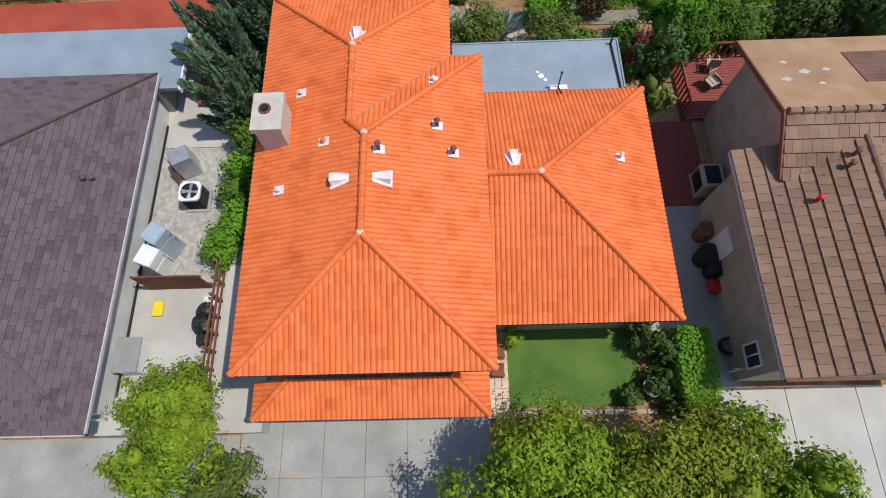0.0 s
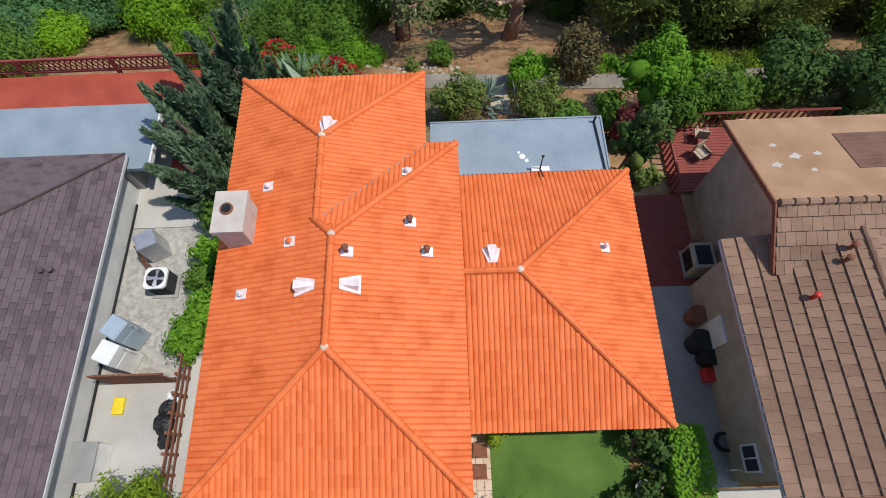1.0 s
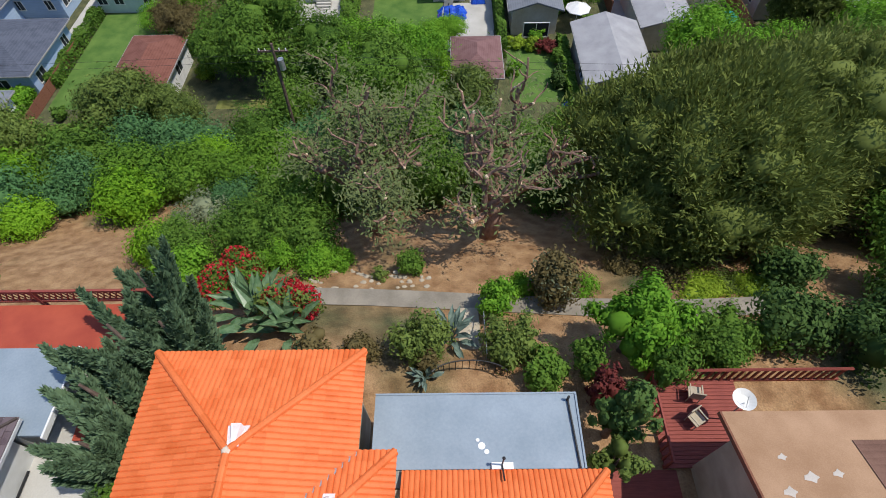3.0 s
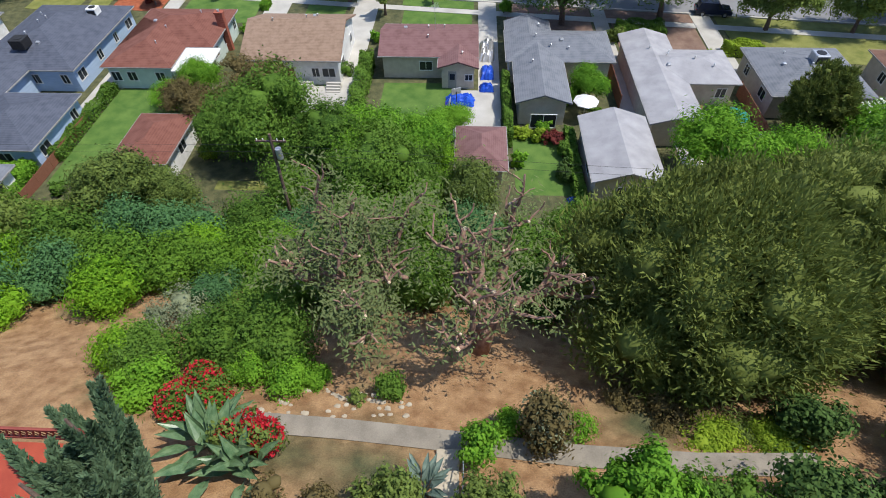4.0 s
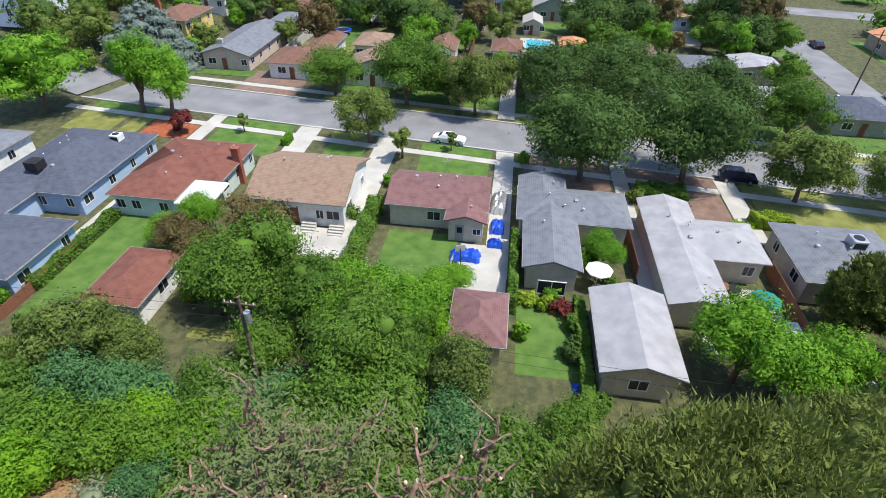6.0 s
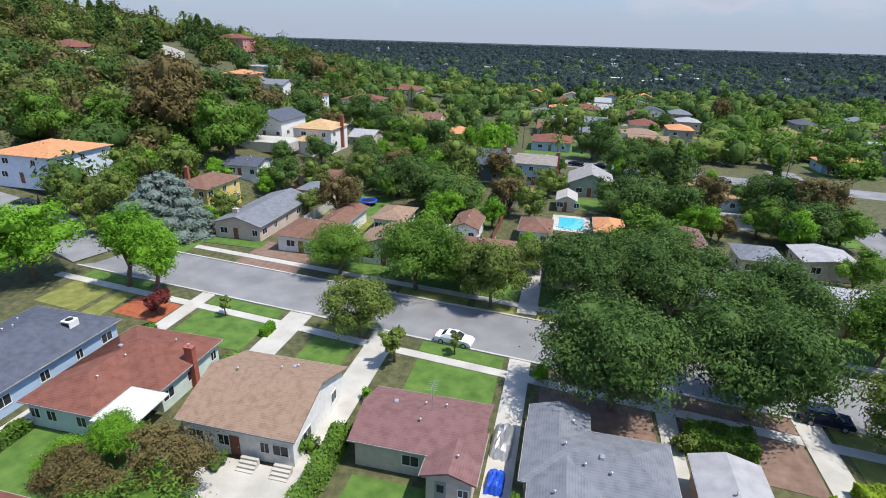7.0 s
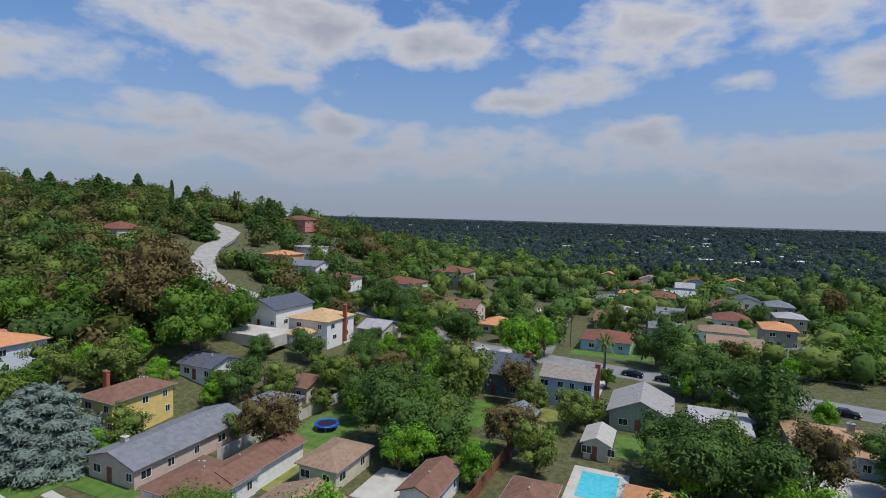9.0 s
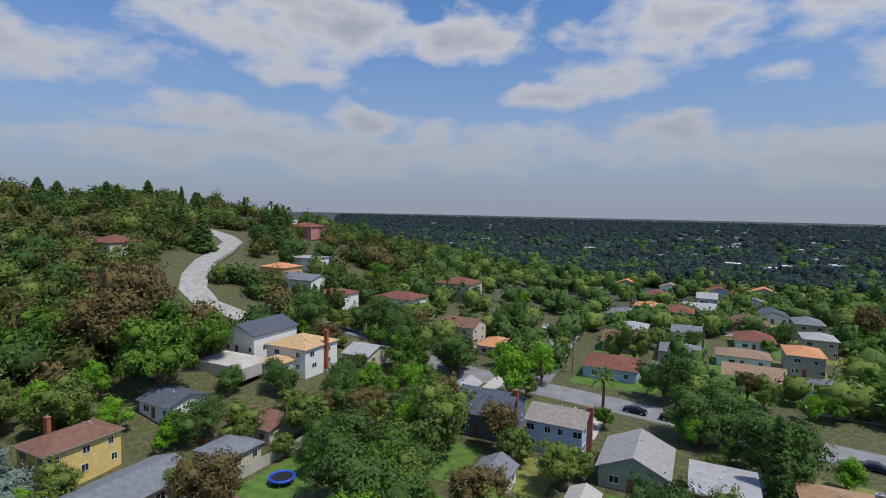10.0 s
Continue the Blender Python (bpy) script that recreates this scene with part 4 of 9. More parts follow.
deck = Shape()
for side, eave, poly, keep in faces_main:
    deck.slab([(x, y, slope_z(side, eave, ZE, x, y) - 0.015) for x, y in poly], 0.1)
main_roof = deck.weld().part("roof", TILE_DARK, home, "orange clay tile hip roof")
for side, eave, poly, keep in faces_main:
    tile_face(main_roof, poly, side, eave, ZE, PITCH, 0.166, 0.36, 0.042, 0.016, barrel, TILE, "roof_tile", keep)
EX0, EX1, EY0, EY1 = 1.10, 7.42, 3.75, 12.83
EYM, EXR = 8.29, 3.03
ES = (EYM - EY0)
wing = [("S", EY0, [(EX0, EY0), (EX1, EY0), (EXR - 0.15, EYM), (EX0, EYM)]), ("E", EX1, [(EX1, EY0), (EX1, EY1), (EXR - 0.15, EYM)]), ("N", EY1, [(EX1, EY1), (EX0, EY1), (EX0, EYM), (EXR - 0.15, EYM)])]
deck = Shape()
for side, eave, poly in wing:
    deck.slab([(x, y, slope_z(side, eave, ZW, x, y) - 0.015) for x, y in poly], 0.1)
wing_roof = deck.weld().part("roof", TILE_DARK, home, "lower orange clay tile hip roof of the wing")
for side, eave, poly in wing:
    tile_face(wing_roof, poly, side, eave, ZW, WING_PITCH, 0.166, 0.36, 0.042, 0.016, barrel, TILE, "roof_tile", (1.4, 5.6, 4.0, 6.0) if side == "S" else None)
# the skirt roof over the garage front
skirt_z = 2.0
sk = [("S", 0.92, [(-6.7, 0.92), (0.98, 0.92), (-0.2, 2.1), (-5.5, 2.1)]), ("W", -6.7, [(-6.7, 2.1), (-6.7, 0.92), (-5.52, 2.1)]), ("E", 0.98, [(0.98, 0.92), (0.98, 2.4), (-0.2, 2.4), (-0.2, 2.1)])]
deck = Shape()
for side, eave, poly in sk:
    deck.slab([(x, y, slope_z(side, eave, skirt_z, x, y) - 0.015) for x, y in poly], 0.1)
skirt = deck.weld().part("porch_roof", TILE_DARK, home, "narrow orange tile roof over the garage front")
for side, eave, poly in sk:
    tile_face(skirt, poly, side, eave, skirt_z, WING_PITCH, 0.166, 0.36, 0.042, 0.016, barrel, TILE, "roof_tile")


def ridge_row(parent, a, b):
    """A row of half-round cap tiles along a ridge or hip."""
    a, b = Vector(a), Vector(b)
    d = (b - a).normalized()
    s = d.cross(Vector((0, 0, 1))).normalized()
    n = s.cross(d)
    key = "cap"
    if key not in WINDOW_MESHES:
        pts = [(-0.125, -0.03), (-0.09, 0.055), (-0.035, 0.09), (0.035, 0.09), (0.09, 0.055), (0.125, -0.03)]
        vs = [(x, 0, z + 0.02) for x, z in pts] + [(x * 0.88, 0.42, z) for x, z in pts]
        WINDOW_MESHES[key] = Shape().add(vs, [(i, i + 1, i + 7, i + 6) for i in range(5)] + [(5, 4, 3, 2, 1, 0)]).mesh("ridge_tile", TILE)
    m = Matrix((s, d, n)).transposed().to_4x4()
    count = int((b - a).length / 0.39) + 1
    for i in range(count):
        piece("ridge_tile", WINDOW_MESHES[key], parent, Matrix.Translation(a + (b - a) * (i / count) + n * 0.035) @ m)


zn = ZE + PITCH * 3.25
for a, b in (((X0, Y0, ZE), (RX, Y0 + 3.79, zr)), ((X1, Y0, ZE), (RX, Y0 + 3.79, zr)), ((RX, Y0 + 3.79, zr), (RX, YM - 3.79, zr)), ((X1, YM, ZE), (RX, YM - 3.79, zr)),
             ((RX, YM - 3.79, zr), (RN, YM - 3.25, zn)), ((RN, YM - 3.25, zn), (RN, YN - 3.25, zn)), ((X0, YN, ZE), (RN, YN - 3.25, zn)), ((XN, YN, ZE), (RN, YN - 3.25, zn))):
    ridge_row(main_roof, a, b)
zw = ZW + WING_PITCH * ES
for a, b in (((EX1, EY0, ZW), (EXR - 0.15, EYM, zw)), ((EX1, EY1, ZW), (EXR - 0.15, EYM, zw)), ((EX0, EYM, zw), (EXR - 0.15, EYM, zw))):
    ridge_row(wing_roof, a, b)
for a, b in (((-6.7, 0.92, skirt_z), (-5.52, 2.1, skirt_z + WING_PITCH * 1.18)), ((0.98, 0.92, skirt_z), (-0.2, 2.1, skirt_z + WING_PITCH * 1.18))):
    ridge_row(skirt, a, b)
# the grey metal valley and the mortar at the ridge ends
v0, v1 = Vector((RN, YM - 3.25, zn + 0.03)), Vector((XN, YM, ZE + 0.03))
q = Vector((0.06, -0.06, 0.02))
Shape().slab([tuple(v0 - q), tuple(v1 - q), tuple(v1), tuple(v0)], 0.02).slab([tuple(v0), tuple(v1), tuple(v1 + Vector((0.06, -0.06, 0.02))), tuple(v0 + Vector((0.06, -0.06, 0.02)))], 0.02).part("valley_flashing", METAL, main_roof, "grey metal valley flashing")
for p in ((RX, Y0 + 3.79, zr), (RX, YM - 3.79, zr), (RN, YN - 3.25, zn), (EXR - 0.15, EYM, zw)):
    Shape().ball(p[0], p[1], p[2] + 0.06, 0.13, 0.13, 0.09, 8, 5).part("mortar_cap", CAP, main_roof, "grey mortar at the ridge end")
# walls
o = 0.5
Shape().box(X0 + o, X1 - 0.35, Y0 + o, YM - o, -1.6, ZE - 0.02).box(X0 + o, XN - o, YM - o, YN - o, -1.6, ZE - 0.02).part("wall", CREAM, home, "cream stucco wall")
Shape().box(X1 - 0.35, EX1 - o, EY0 + o, EY1 - o, -1.6, ZW - 0.02).part("wall", CREAM, home, "cream stucco wall of the wing")
Shape().box(-6.2, 0.6, 1.3, 2.55, -1.3, skirt_z - 0.02).part("wall", CREAM, home, "cream stucco garage front")
for k in range(2):
    g = Shape()
    for r in range(4):
        g.rbox(-5.8 + 3.2 * k, -2.9 + 3.2 * k, 1.24, 1.3, TOP + 0.05 + 0.55 * r, TOP + 0.58 + 0.55 * r, 0.015)
    g.part("garage_door", WHITE, home, "white panelled garage door")
# fascia boards and gutters
fa = Shape()
fa.box(X0 - 0.03, X1 + 0.03, Y0 - 0.05, Y0 - 0.01, ZE - 0.15, ZE - 0.02).box(X0 - 0.05, X0 - 0.01, Y0, YN, ZE - 0.15, ZE - 0.02).box(X0, XN, YN + 0.01, YN + 0.05, ZE - 0.15, ZE - 0.02)
fa.box(X1 + 0.01, X1 + 0.05, EY1, YM, ZE - 0.15, ZE - 0.02).part("fascia", DARKTRIM, home, "dark brown fascia board")
Shape().box(EX0, EX1 + 0.03, EY0 - 0.05, EY0 - 0.01, ZW - 0.16, ZW - 0.02).box(EX1 + 0.01, EX1 + 0.05, EY0, EY1, ZW - 0.16, ZW - 0.02).part("fascia", DARKTRIM, home, "dark brown fascia board")
Shape().box(-6.7, 0.98, 0.85, 0.90, skirt_z - 0.14, skirt_z - 0.02).part("gutter", DARKTRIM, home, "dark gutter along the garage roof")
Shape().tube([(EX1 - 0.1, EY0 + 0.25, ZW - 0.1), (EX1 - 0.15, EY0 + 0.4, ZW - 0.4), (EX1 - 0.15, EY0 + 0.4, TOP)], [0.05, 0.05, 0.05], 6).part("downpipe", WHITE, home, "white downpipe")
window(home, 2.6, EY0 + o, 0.4, 1.5, 1.2, "S")
window(home, 4.8, EY0 + o, 0.4, 1.5, 1.2, "S")
for wx in (-5.2, -2.0):
    window(home, wx, Y0 + o, 2.75, 1.1, 0.9, "S")
# the flat grey roof behind the wing
flat = Shape().box(0.12, 6.76, 12.9, 15.26, 2.45, 2.62).box(0.12, 6.76, 15.26, 15.32, 2.43, 2.66).box(6.76, 6.82, 12.9, 15.32, 2.43, 2.66)
flat.part("flat_roof", GREYROOF, home, "flat grey painted roof of the rear room")
Shape().box(0.4, 6.5, 12.4, 15.0, -2.6, 2.45).part("wall", GREYWALL, home, "grey rear room wall")
Shape().tube([(6.5, 15.05, 2.68), (6.62, 12.9, 2.68)], [0.035, 0.035], 6).tube([(6.5, 15.05, 2.6), (6.5, 15.05, 2.95)], [0.045, 0.045], 6).part("conduit", BLACK, home, "thin black pipe across the flat roof")
Shape().tube([(4.2, 13.0, 2.66), (4.2, 13.0, 3.5)], [0.03, 0.02], 6).ball(4.2, 13.0, 3.52, 0.06, 0.06, 0.06, 6, 4).tube([(4.2, 13.0, 2.7), (4.23, 12.5, 2.95)], [0.03, 0.03], 5).part("antenna_mast", BLACK, home, "thin black mast with a foot on the roof edge")
Shape().box(3.88, 4.55, 12.88, 13.08, 2.6, 2.72).part("bracket", TRIM, home, "white metal mast bracket")
for cx, cy, r, rise in ((3.6, 13.6, 0.12, 0.0), (3.75, 13.42, 0.08, 0.004), (3.48, 13.78, 0.06, 0.008)):
    Shape().cyl(cx, cy, 2.61, 2.628 + rise, r, n=9).part("paint_patch", WHITE, home, "white dried paint splash")


def on_roof(side, eave, z, x, y):
    return slope_z(side, eave, z, x, y) + 0.05


def dormer_vent(x, y, side, eave, z, s=1.0):
    """A low hooded roof vent on a flashing sheet, opening down the slope."""
    b = on_roof(side, eave, z, x, y)
    t = Shape()
    t.add([(-0.3, -0.28, 0), (0.3, -0.28, 0), (0.15, 0.34, 0), (-0.15, 0.34, 0), (-0.3, -0.28, 0.03), (0.3, -0.28, 0.03), (0.15, 0.34, 0.03), (-0.15, 0.34, 0.03)], [(4, 5, 6, 7), (0, 1, 5, 4), (1, 2, 6, 5), (2, 3, 7, 6), (3, 0, 4, 7)])
    hood = [(-0.2, -0.2, 0.03), (0.2, -0.2, 0.03), (0.14, -0.2, 0.27), (-0.14, -0.2, 0.27), (-0.09, 0.3, 0.03), (0.09, 0.3, 0.03), (0.05, 0.3, 0.05), (-0.05, 0.3, 0.05)]
    t.add([(p[0] * s, p[1] * s, p[2]) for p in hood], [(0, 1, 2, 3), (1, 5, 6, 2), (4, 7, 6, 5), (0, 3, 7, 4), (3, 2, 6, 7)])
    ob = t.part("roof_vent", PINKVENT, home, "pale painted hooded roof vent")
    turn = {"S": 0, "E": 90, "N": 180, "W": 270}[side]
    ob.matrix_basis = pose(x, y, b, 0, 0, turn) @ pose(0, 0, 0, math.degrees(math.atan(PITCH if z == ZE else WING_PITCH)), 0, 0)
    return ob


dormer_vent(-3.45, 7.62, "W", X0, ZE)
dormer_vent(-2.1, 7.6, "E", X1, ZE)
dormer_vent(-3.12, 13.15, "N", YN, ZE)
dormer_vent(2.05, 8.9, "N", EY1, ZW)


def pipe_vent(x, y, side, eave, z, hgt, mat_p, r=0.05):
    b = on_roof(side, eave, z, x, y)
    t = Shape().cyl(x, y, b - 0.05, b + hgt, r, n=8).cyl(x, y, b + hgt, b + hgt + 0.07, r * 1.9, r * 0.8, n=8)
    pv = t.part("vent_pipe", mat_p, home, "short roof vent pipe")
    f = Shape().slab([(-0.16, -0.18, 0.02), (0.16, -0.18, 0.02), (0.16, 0.18, 0.02), (-0.16, 0.18, 0.02)], 0.02).part("flashing", PINKVENT, pv, "pale painted flashing")
    f.matrix_basis = pose(x, y, b, 0, 0, {"S": 0, "E": 90, "N": 180, "W": 270}[side]) @ pose(0, 0, 0, math.degrees(math.atan(PITCH if z == ZE else WING_PITCH)), 0, 0)


for x, y, side, eave, z, hh, mm in ((-0.45, 9.75, "E", X1, ZE, 0.32, RUST), (0.05, 8.8, "E", X1, ZE, 0.3, RUST), (-2.25, 8.6, "E", X1, ZE, 0.35, RUST), (-5.0, 11.2, "W", X0, ZE, 0.12, PINKVENT), (-4.05, 9.1, "W", X0, ZE, 0.12, TILE), (-5.5, 7.65, "W", X0, ZE, 0.12, PINKVENT), (-0.55, 11.6, "N", YM, ZE, 0.15, PINKVENT), (5.95, 9.45, "E", EX1, ZW, 0.25, PINKVENT)):
    pipe_vent(x, y, side, eave, z, hh, mm, 0.06 if mm is RUST else 0.05)
# the chimney on the west slope
ch = Shape().box(-6.15, -5.3, 9.25, 10.5, 2.0, 5.9).box(-6.21, -5.24, 9.19, 10.56, 5.9, 6.1).part("chimney", CHIMNEY, home, "stout pale painted chimney stack")
Shape().cyl(-5.8, 9.95, 6.1, 6.15, 0.2, n=14).part("flue", RUST, ch, "round clay flue opening")
# the flue is solid; a black disc paints the shade of its opening
Shape().cyl(-5.8, 9.95, 6.155, 6.16, 0.15, n=14).part("flue_mouth", BLACK, ch, "black disc for the shade inside the flue")


# ---- the neighbours' houses on the hilltop ----
GREYTRIM = surf("weathered_white_metal", (0.42, 0.42, 0.42), (0.56, 0.56, 0.55), 3, 0.5, 0.05)
left = thing("house", -17.5, 7.3, TOP, "neighbour's house with mauve asphalt shingle hip roof", "house", "hilltop houses")
LX, LY0, LY1, LZ, LP = -12.2, 0.6, 14.8, 2.05, 0.36


def rel(poly):
    return [(x + 17.5, y - 7.3) for x, y in poly]


half = 7.1
lf = [("E", LX, [(LX, LY0), (LX, LY1), (LX - half, LY1 - half), (LX - half, LY0 + half)], (-15.4, -12.5, 4.2, 11.0)), ("S", LY0, [(LX - 14.2, LY0), (LX, LY0), (LX - half, LY0 + half)], None), ("N", LY1, [(LX, LY1), (LX - 14.2, LY1), (LX - half, LY1 - half)], None)]
deck = Shape()
for side, eave, poly, keep in lf:
    d = {"S": lambda x, y: y - LY0, "N": lambda x, y: LY1 - y, "E": lambda x, y: LX - x}[side]
    deck.slab([(x + 17.5, y - 7.3, LZ - 0.03 + LP * d(x, y)) for x, y in poly], 0.12)
deck.add([(LX - 14.2 + 17.5, LY0 - 7.3, LZ - 0.03), (LX - half + 17.5, 0, LZ - 0.03 + LP * half), (LX - 14.2 + 17.5, LY1 - 7.3, LZ - 0.03)], [(0, 2, 1)])
lroof = deck.weld().part("roof", SH_PURPLE, left, "mauve asphalt shingle hip roof")
for side, eave, poly, keep in lf:
    ev = {"S": LY0 - 7.3, "N": LY1 - 7.3, "E": LX + 17.5}[side]
    kp = (keep[0] + 17.5, keep[1] + 17.5, keep[2] - 7.3, keep[3] - 7.3) if keep else None
    tile_face(lroof, rel(poly), side, ev, LZ, LP, 0.44, 0.235, 0.022, 0.022, flat_tile, SH_PURPLE, "shingle", kp, True, "rows of mauve asphalt shingles")
left.location.z = 0.0
# the north cap is dark: its shadow line is put into the colour
Shape().tube([(LX + 17.5, LY1 - 7.3, LZ + 0.05), (LX - half + 17.5, LY1 - half - 7.3, LZ + 0.05 + LP * half)], [0.06, 0.06], 6).part("hip_cap", DARKTRIM, left, "hip cap with its shadow line as dark colour")
Shape().tube([(LX + 17.5, LY0 - 7.3, LZ + 0.03), (LX - half + 17.5, LY0 + half - 7.3, LZ + 0.03 + LP * half)], [0.045, 0.045], 6).part("hip_cap", SH_PURPLE, left)
Shape().tube([(LX + 17.22, -5.4, 0.2), (LX + 17.22, 6.2, 0.2)], [0.05, 0.05], 6).part("drain_pipe", BLACK, left, "black pipe along the foot of the wall")
Shape().box(-7.0, LX + 17.5 - 0.35, LY0 - 6.6, LY1 - 7.9, TOP - 0.5, LZ - 0.1).part("wall", surf("pale_grey_stucco", (0.5, 0.5, 0.48), (0.62, 0.62, 0.6), 1.5, 0.9, 0.3, 60), left, "pale grey stucco side wall")
Shape().box(LX + 17.5 + 0.01, LX + 17.5 + 0.08, LY0 - 7.3, LY1 - 7.3, LZ - 0.14, LZ - 0.02).box(-7, LX + 17.5, LY0 - 7.38, LY0 - 7.31, LZ - 0.14, LZ - 0.02).part("gutter", GREYTRIM, left, "white rain gutter")
Shape().tube([(LX + 17.5 + 0.02, LY0 - 7.1, LZ - 0.1), (LX + 17.0, LY0 - 6.8, LZ - 0.6), (LX + 17.0, LY0 - 6.8, TOP)], [0.045] * 3, 6).part("downpipe", TRIM, left)
for vx, vy in ((-13.7, 9.6), (-13.45, 9.65)):
    vz = LZ + LP * (LX - vx)
    Shape().cyl(vx + 17.5, vy - 7.3, vz, vz + 0.22, 0.07, n=8).cyl(vx + 17.5, vy - 7.3, vz + 0.22, vz + 0.28, 0.12, 0.05, n=8).part("vent_pipe", SH_PURPLE, left, "small painted vent pipe")
# its flat grey rear roof and the red roofs beyond
Shape().box(-8.0, 6.15, 7.0, 10.25, 1.55, 1.75).part("flat_roof", GREYROOF, left, "flat grey roof of the rear addition")
Shape().box(6.15, 6.22, 6.9, 10.3, 1.53, 1.79).part("fascia", TRIM, left, "white fascia board")
Shape().box(-8.0, 5.2, 7.0, 10.1, TOP - 2.5, 1.55).part("wall", GREYWALL, left, "grey rear addition wall")
Shape().slab([(-9, 10.3, 1.5), (7.4, 10.3, 1.5), (7.4, 12.3, 1.4), (-9, 12.3, 1.4)], 0.12).part("patio_roof", REDROOF, left, "bright red patio roof")
Shape().slab([(6.3, 7.2, 0.4), (7.9, 7.2, 0.4), (7.9, 10.2, 0.6), (6.3, 10.2, 0.6)], 0.1).part("patio_roof", REDROOF, left, "red corrugated lean-to roof")
for px in range(-8, 9, 4):
    Shape().box(px - 0.06, px + 0.06, 12.0, 12.12, -4.5, 1.3).part("post", DECK, left)
# red lattice screen
lat = thing("lattice_screen", -17.5, 19.75, 0.9, "red painted wooden lattice screen along the terrace", "screen")
Shape().box(-9, 8.2, -0.05, 0.05, 1.25, 1.37).part("rail", DECK, lat)
Shape().box(-9, 8.2, -0.05, 0.05, 0.55, 0.65).part("rail", DECK, lat)
xs = Shape()
for i in range(70):
    xx = -9 + 0.245 * i
    xs.add([(xx, -0.02, 0.65), (xx + 0.06, -0.02, 0.65), (xx + 0.36, -0.02, 1.25), (xx + 0.30, -0.02, 1.25), (xx, 0, 0.65), (xx + 0.06, 0, 0.65), (xx + 0.36, 0, 1.25), (xx + 0.30, 0, 1.25)], [(0, 1, 2, 3), (7, 6, 5, 4), (0, 4, 5, 1), (3, 2, 6, 7)])
    xs.add([(xx + 0.36, 0.01, 0.65), (xx + 0.30, 0.01, 0.65), (xx, 0.01, 1.25), (xx + 0.06, 0.01, 1.25), (xx + 0.36, 0.03, 0.65), (xx + 0.30, 0.03, 0.65), (xx, 0.03, 1.25), (xx + 0.06, 0.03, 1.25)], [(0, 1, 2, 3), (7, 6, 5, 4)])
tagged(xs.part("lattice", DECK, lat), "", "", "", "stuff")
for px in (-9, -4.8, -0.6, 3.6, 8.2):
    Shape().box(px - 0.07, px + 0.07, -0.07, 0.07, -6.0, 1.4).part("post", DECK, lat)

right = thing("house", 15.0, 8.0, 0, "neighbour's house with weathered tan flat tile roof", "house", "hilltop houses")


def relr(poly):
    return [(x - 15.0, y - 8.0) for x, y in poly]


AX, AY0, AY1, AZ, AP = 9.95, 1.7, 9.65, 3.15, 0.31
RF, AV = 3.85, 8.3
rf = [("W", AX, [(AX, AY1), (AX, AY0), (AX + RF, AY0), (AX + RF, 9.45)], (10.2, 13.6, 2.2, 8.0)), ("E", AX + 2 * RF, [(AX + 2 * RF, AY0), (AX + 2 * RF, AV), (AX + RF, 9.45), (AX + RF, AY0)], None)]
deck = Shape()
for side, eave, poly, keep in rf:
    deck.slab([(x - 15, y - 8, AZ - 0.03 + AP * (x - AX if side == "W" else eave - x)) for x, y in poly], 0.12)
rroof = deck.weld().part("roof", SH_TAN, right, "weathered tan flat tile hip roof")
for side, eave, poly, keep in rf:
    tile_face(rroof, relr(poly), side, eave - 15.0, AZ, AP, 0.33, 0.46, 0.03, 0.05, flat_tile, SH_TAN, "flat_tile", (keep[0] - 15, keep[1] - 15, keep[2] - 8, keep[3] - 8) if keep else None, True, "rows of weathered tan flat tiles")
# the higher cross roof: its ridge runs east to west
FADED = surf("faded_tan_roofing", (0.33, 0.19, 0.105), (0.46, 0.285, 0.17), 0.9, 0.95, 0.15, 26)
BX, BYR, BY0, BY1, bz, BS, BN = 11.1, 10.15, 8.2, 14.4, 4.75, 0.58, 0.341
deck = Shape()
deck.slab([(BX - 15, BYR - 8, bz), (10, BYR - 8, bz), (10, BY1 - 8, bz - BN * (BY1 - BYR)), (BX - 15, BY1 - 8, bz - BN * (BY1 - BYR))], 0.14)
deck.part("roof", FADED, right, "faded smooth tan rear slope of the upper roof")
deck = Shape().slab([(BX - 15, BY0 - 8, bz - BS * (BYR - BY0) - 0.03), (10, BY0 - 8, bz - BS * (BYR - BY0) - 0.03), (10, BYR - 8.005, bz - 0.03), (BX - 15, BYR - 8.005, bz - 0.03)], 0.12)
broof = deck.part("roof", SH_TAN, right, "tan tiled front slope of the upper roof")
tile_face(broof, [(BX - 15, BY0 - 8), (10, BY0 - 8), (10, BYR - 8), (BX - 15, BYR - 8)], "S", BY0 - 8, bz - BS * (BYR - BY0), BS, 0.33, 0.46, 0.03, 0.05, flat_tile, SH_TAN, "flat_tile", None, True, "rows of weathered tan flat tiles")
caps = Shape()
for i in range(32):
    caps.tube([(BX - 14.95 + i * 0.44, BYR - 8, bz + 0.05), (BX - 14.5 + i * 0.44, BYR - 8, bz + 0.02)], [0.13, 0.1], 8)
for i in range(18):
    caps.tube([(AX + RF - 15, 1.4 - 0.43 * i, AZ + AP * RF + 0.05), (AX + RF - 15, 0.97 - 0.43 * i, AZ + AP * RF + 0.02)], [0.12, 0.09], 8)
tagged(caps.part("ridge_tiles", SH_TAN, right), "row of tan ridge tiles", "", "", "stuff")
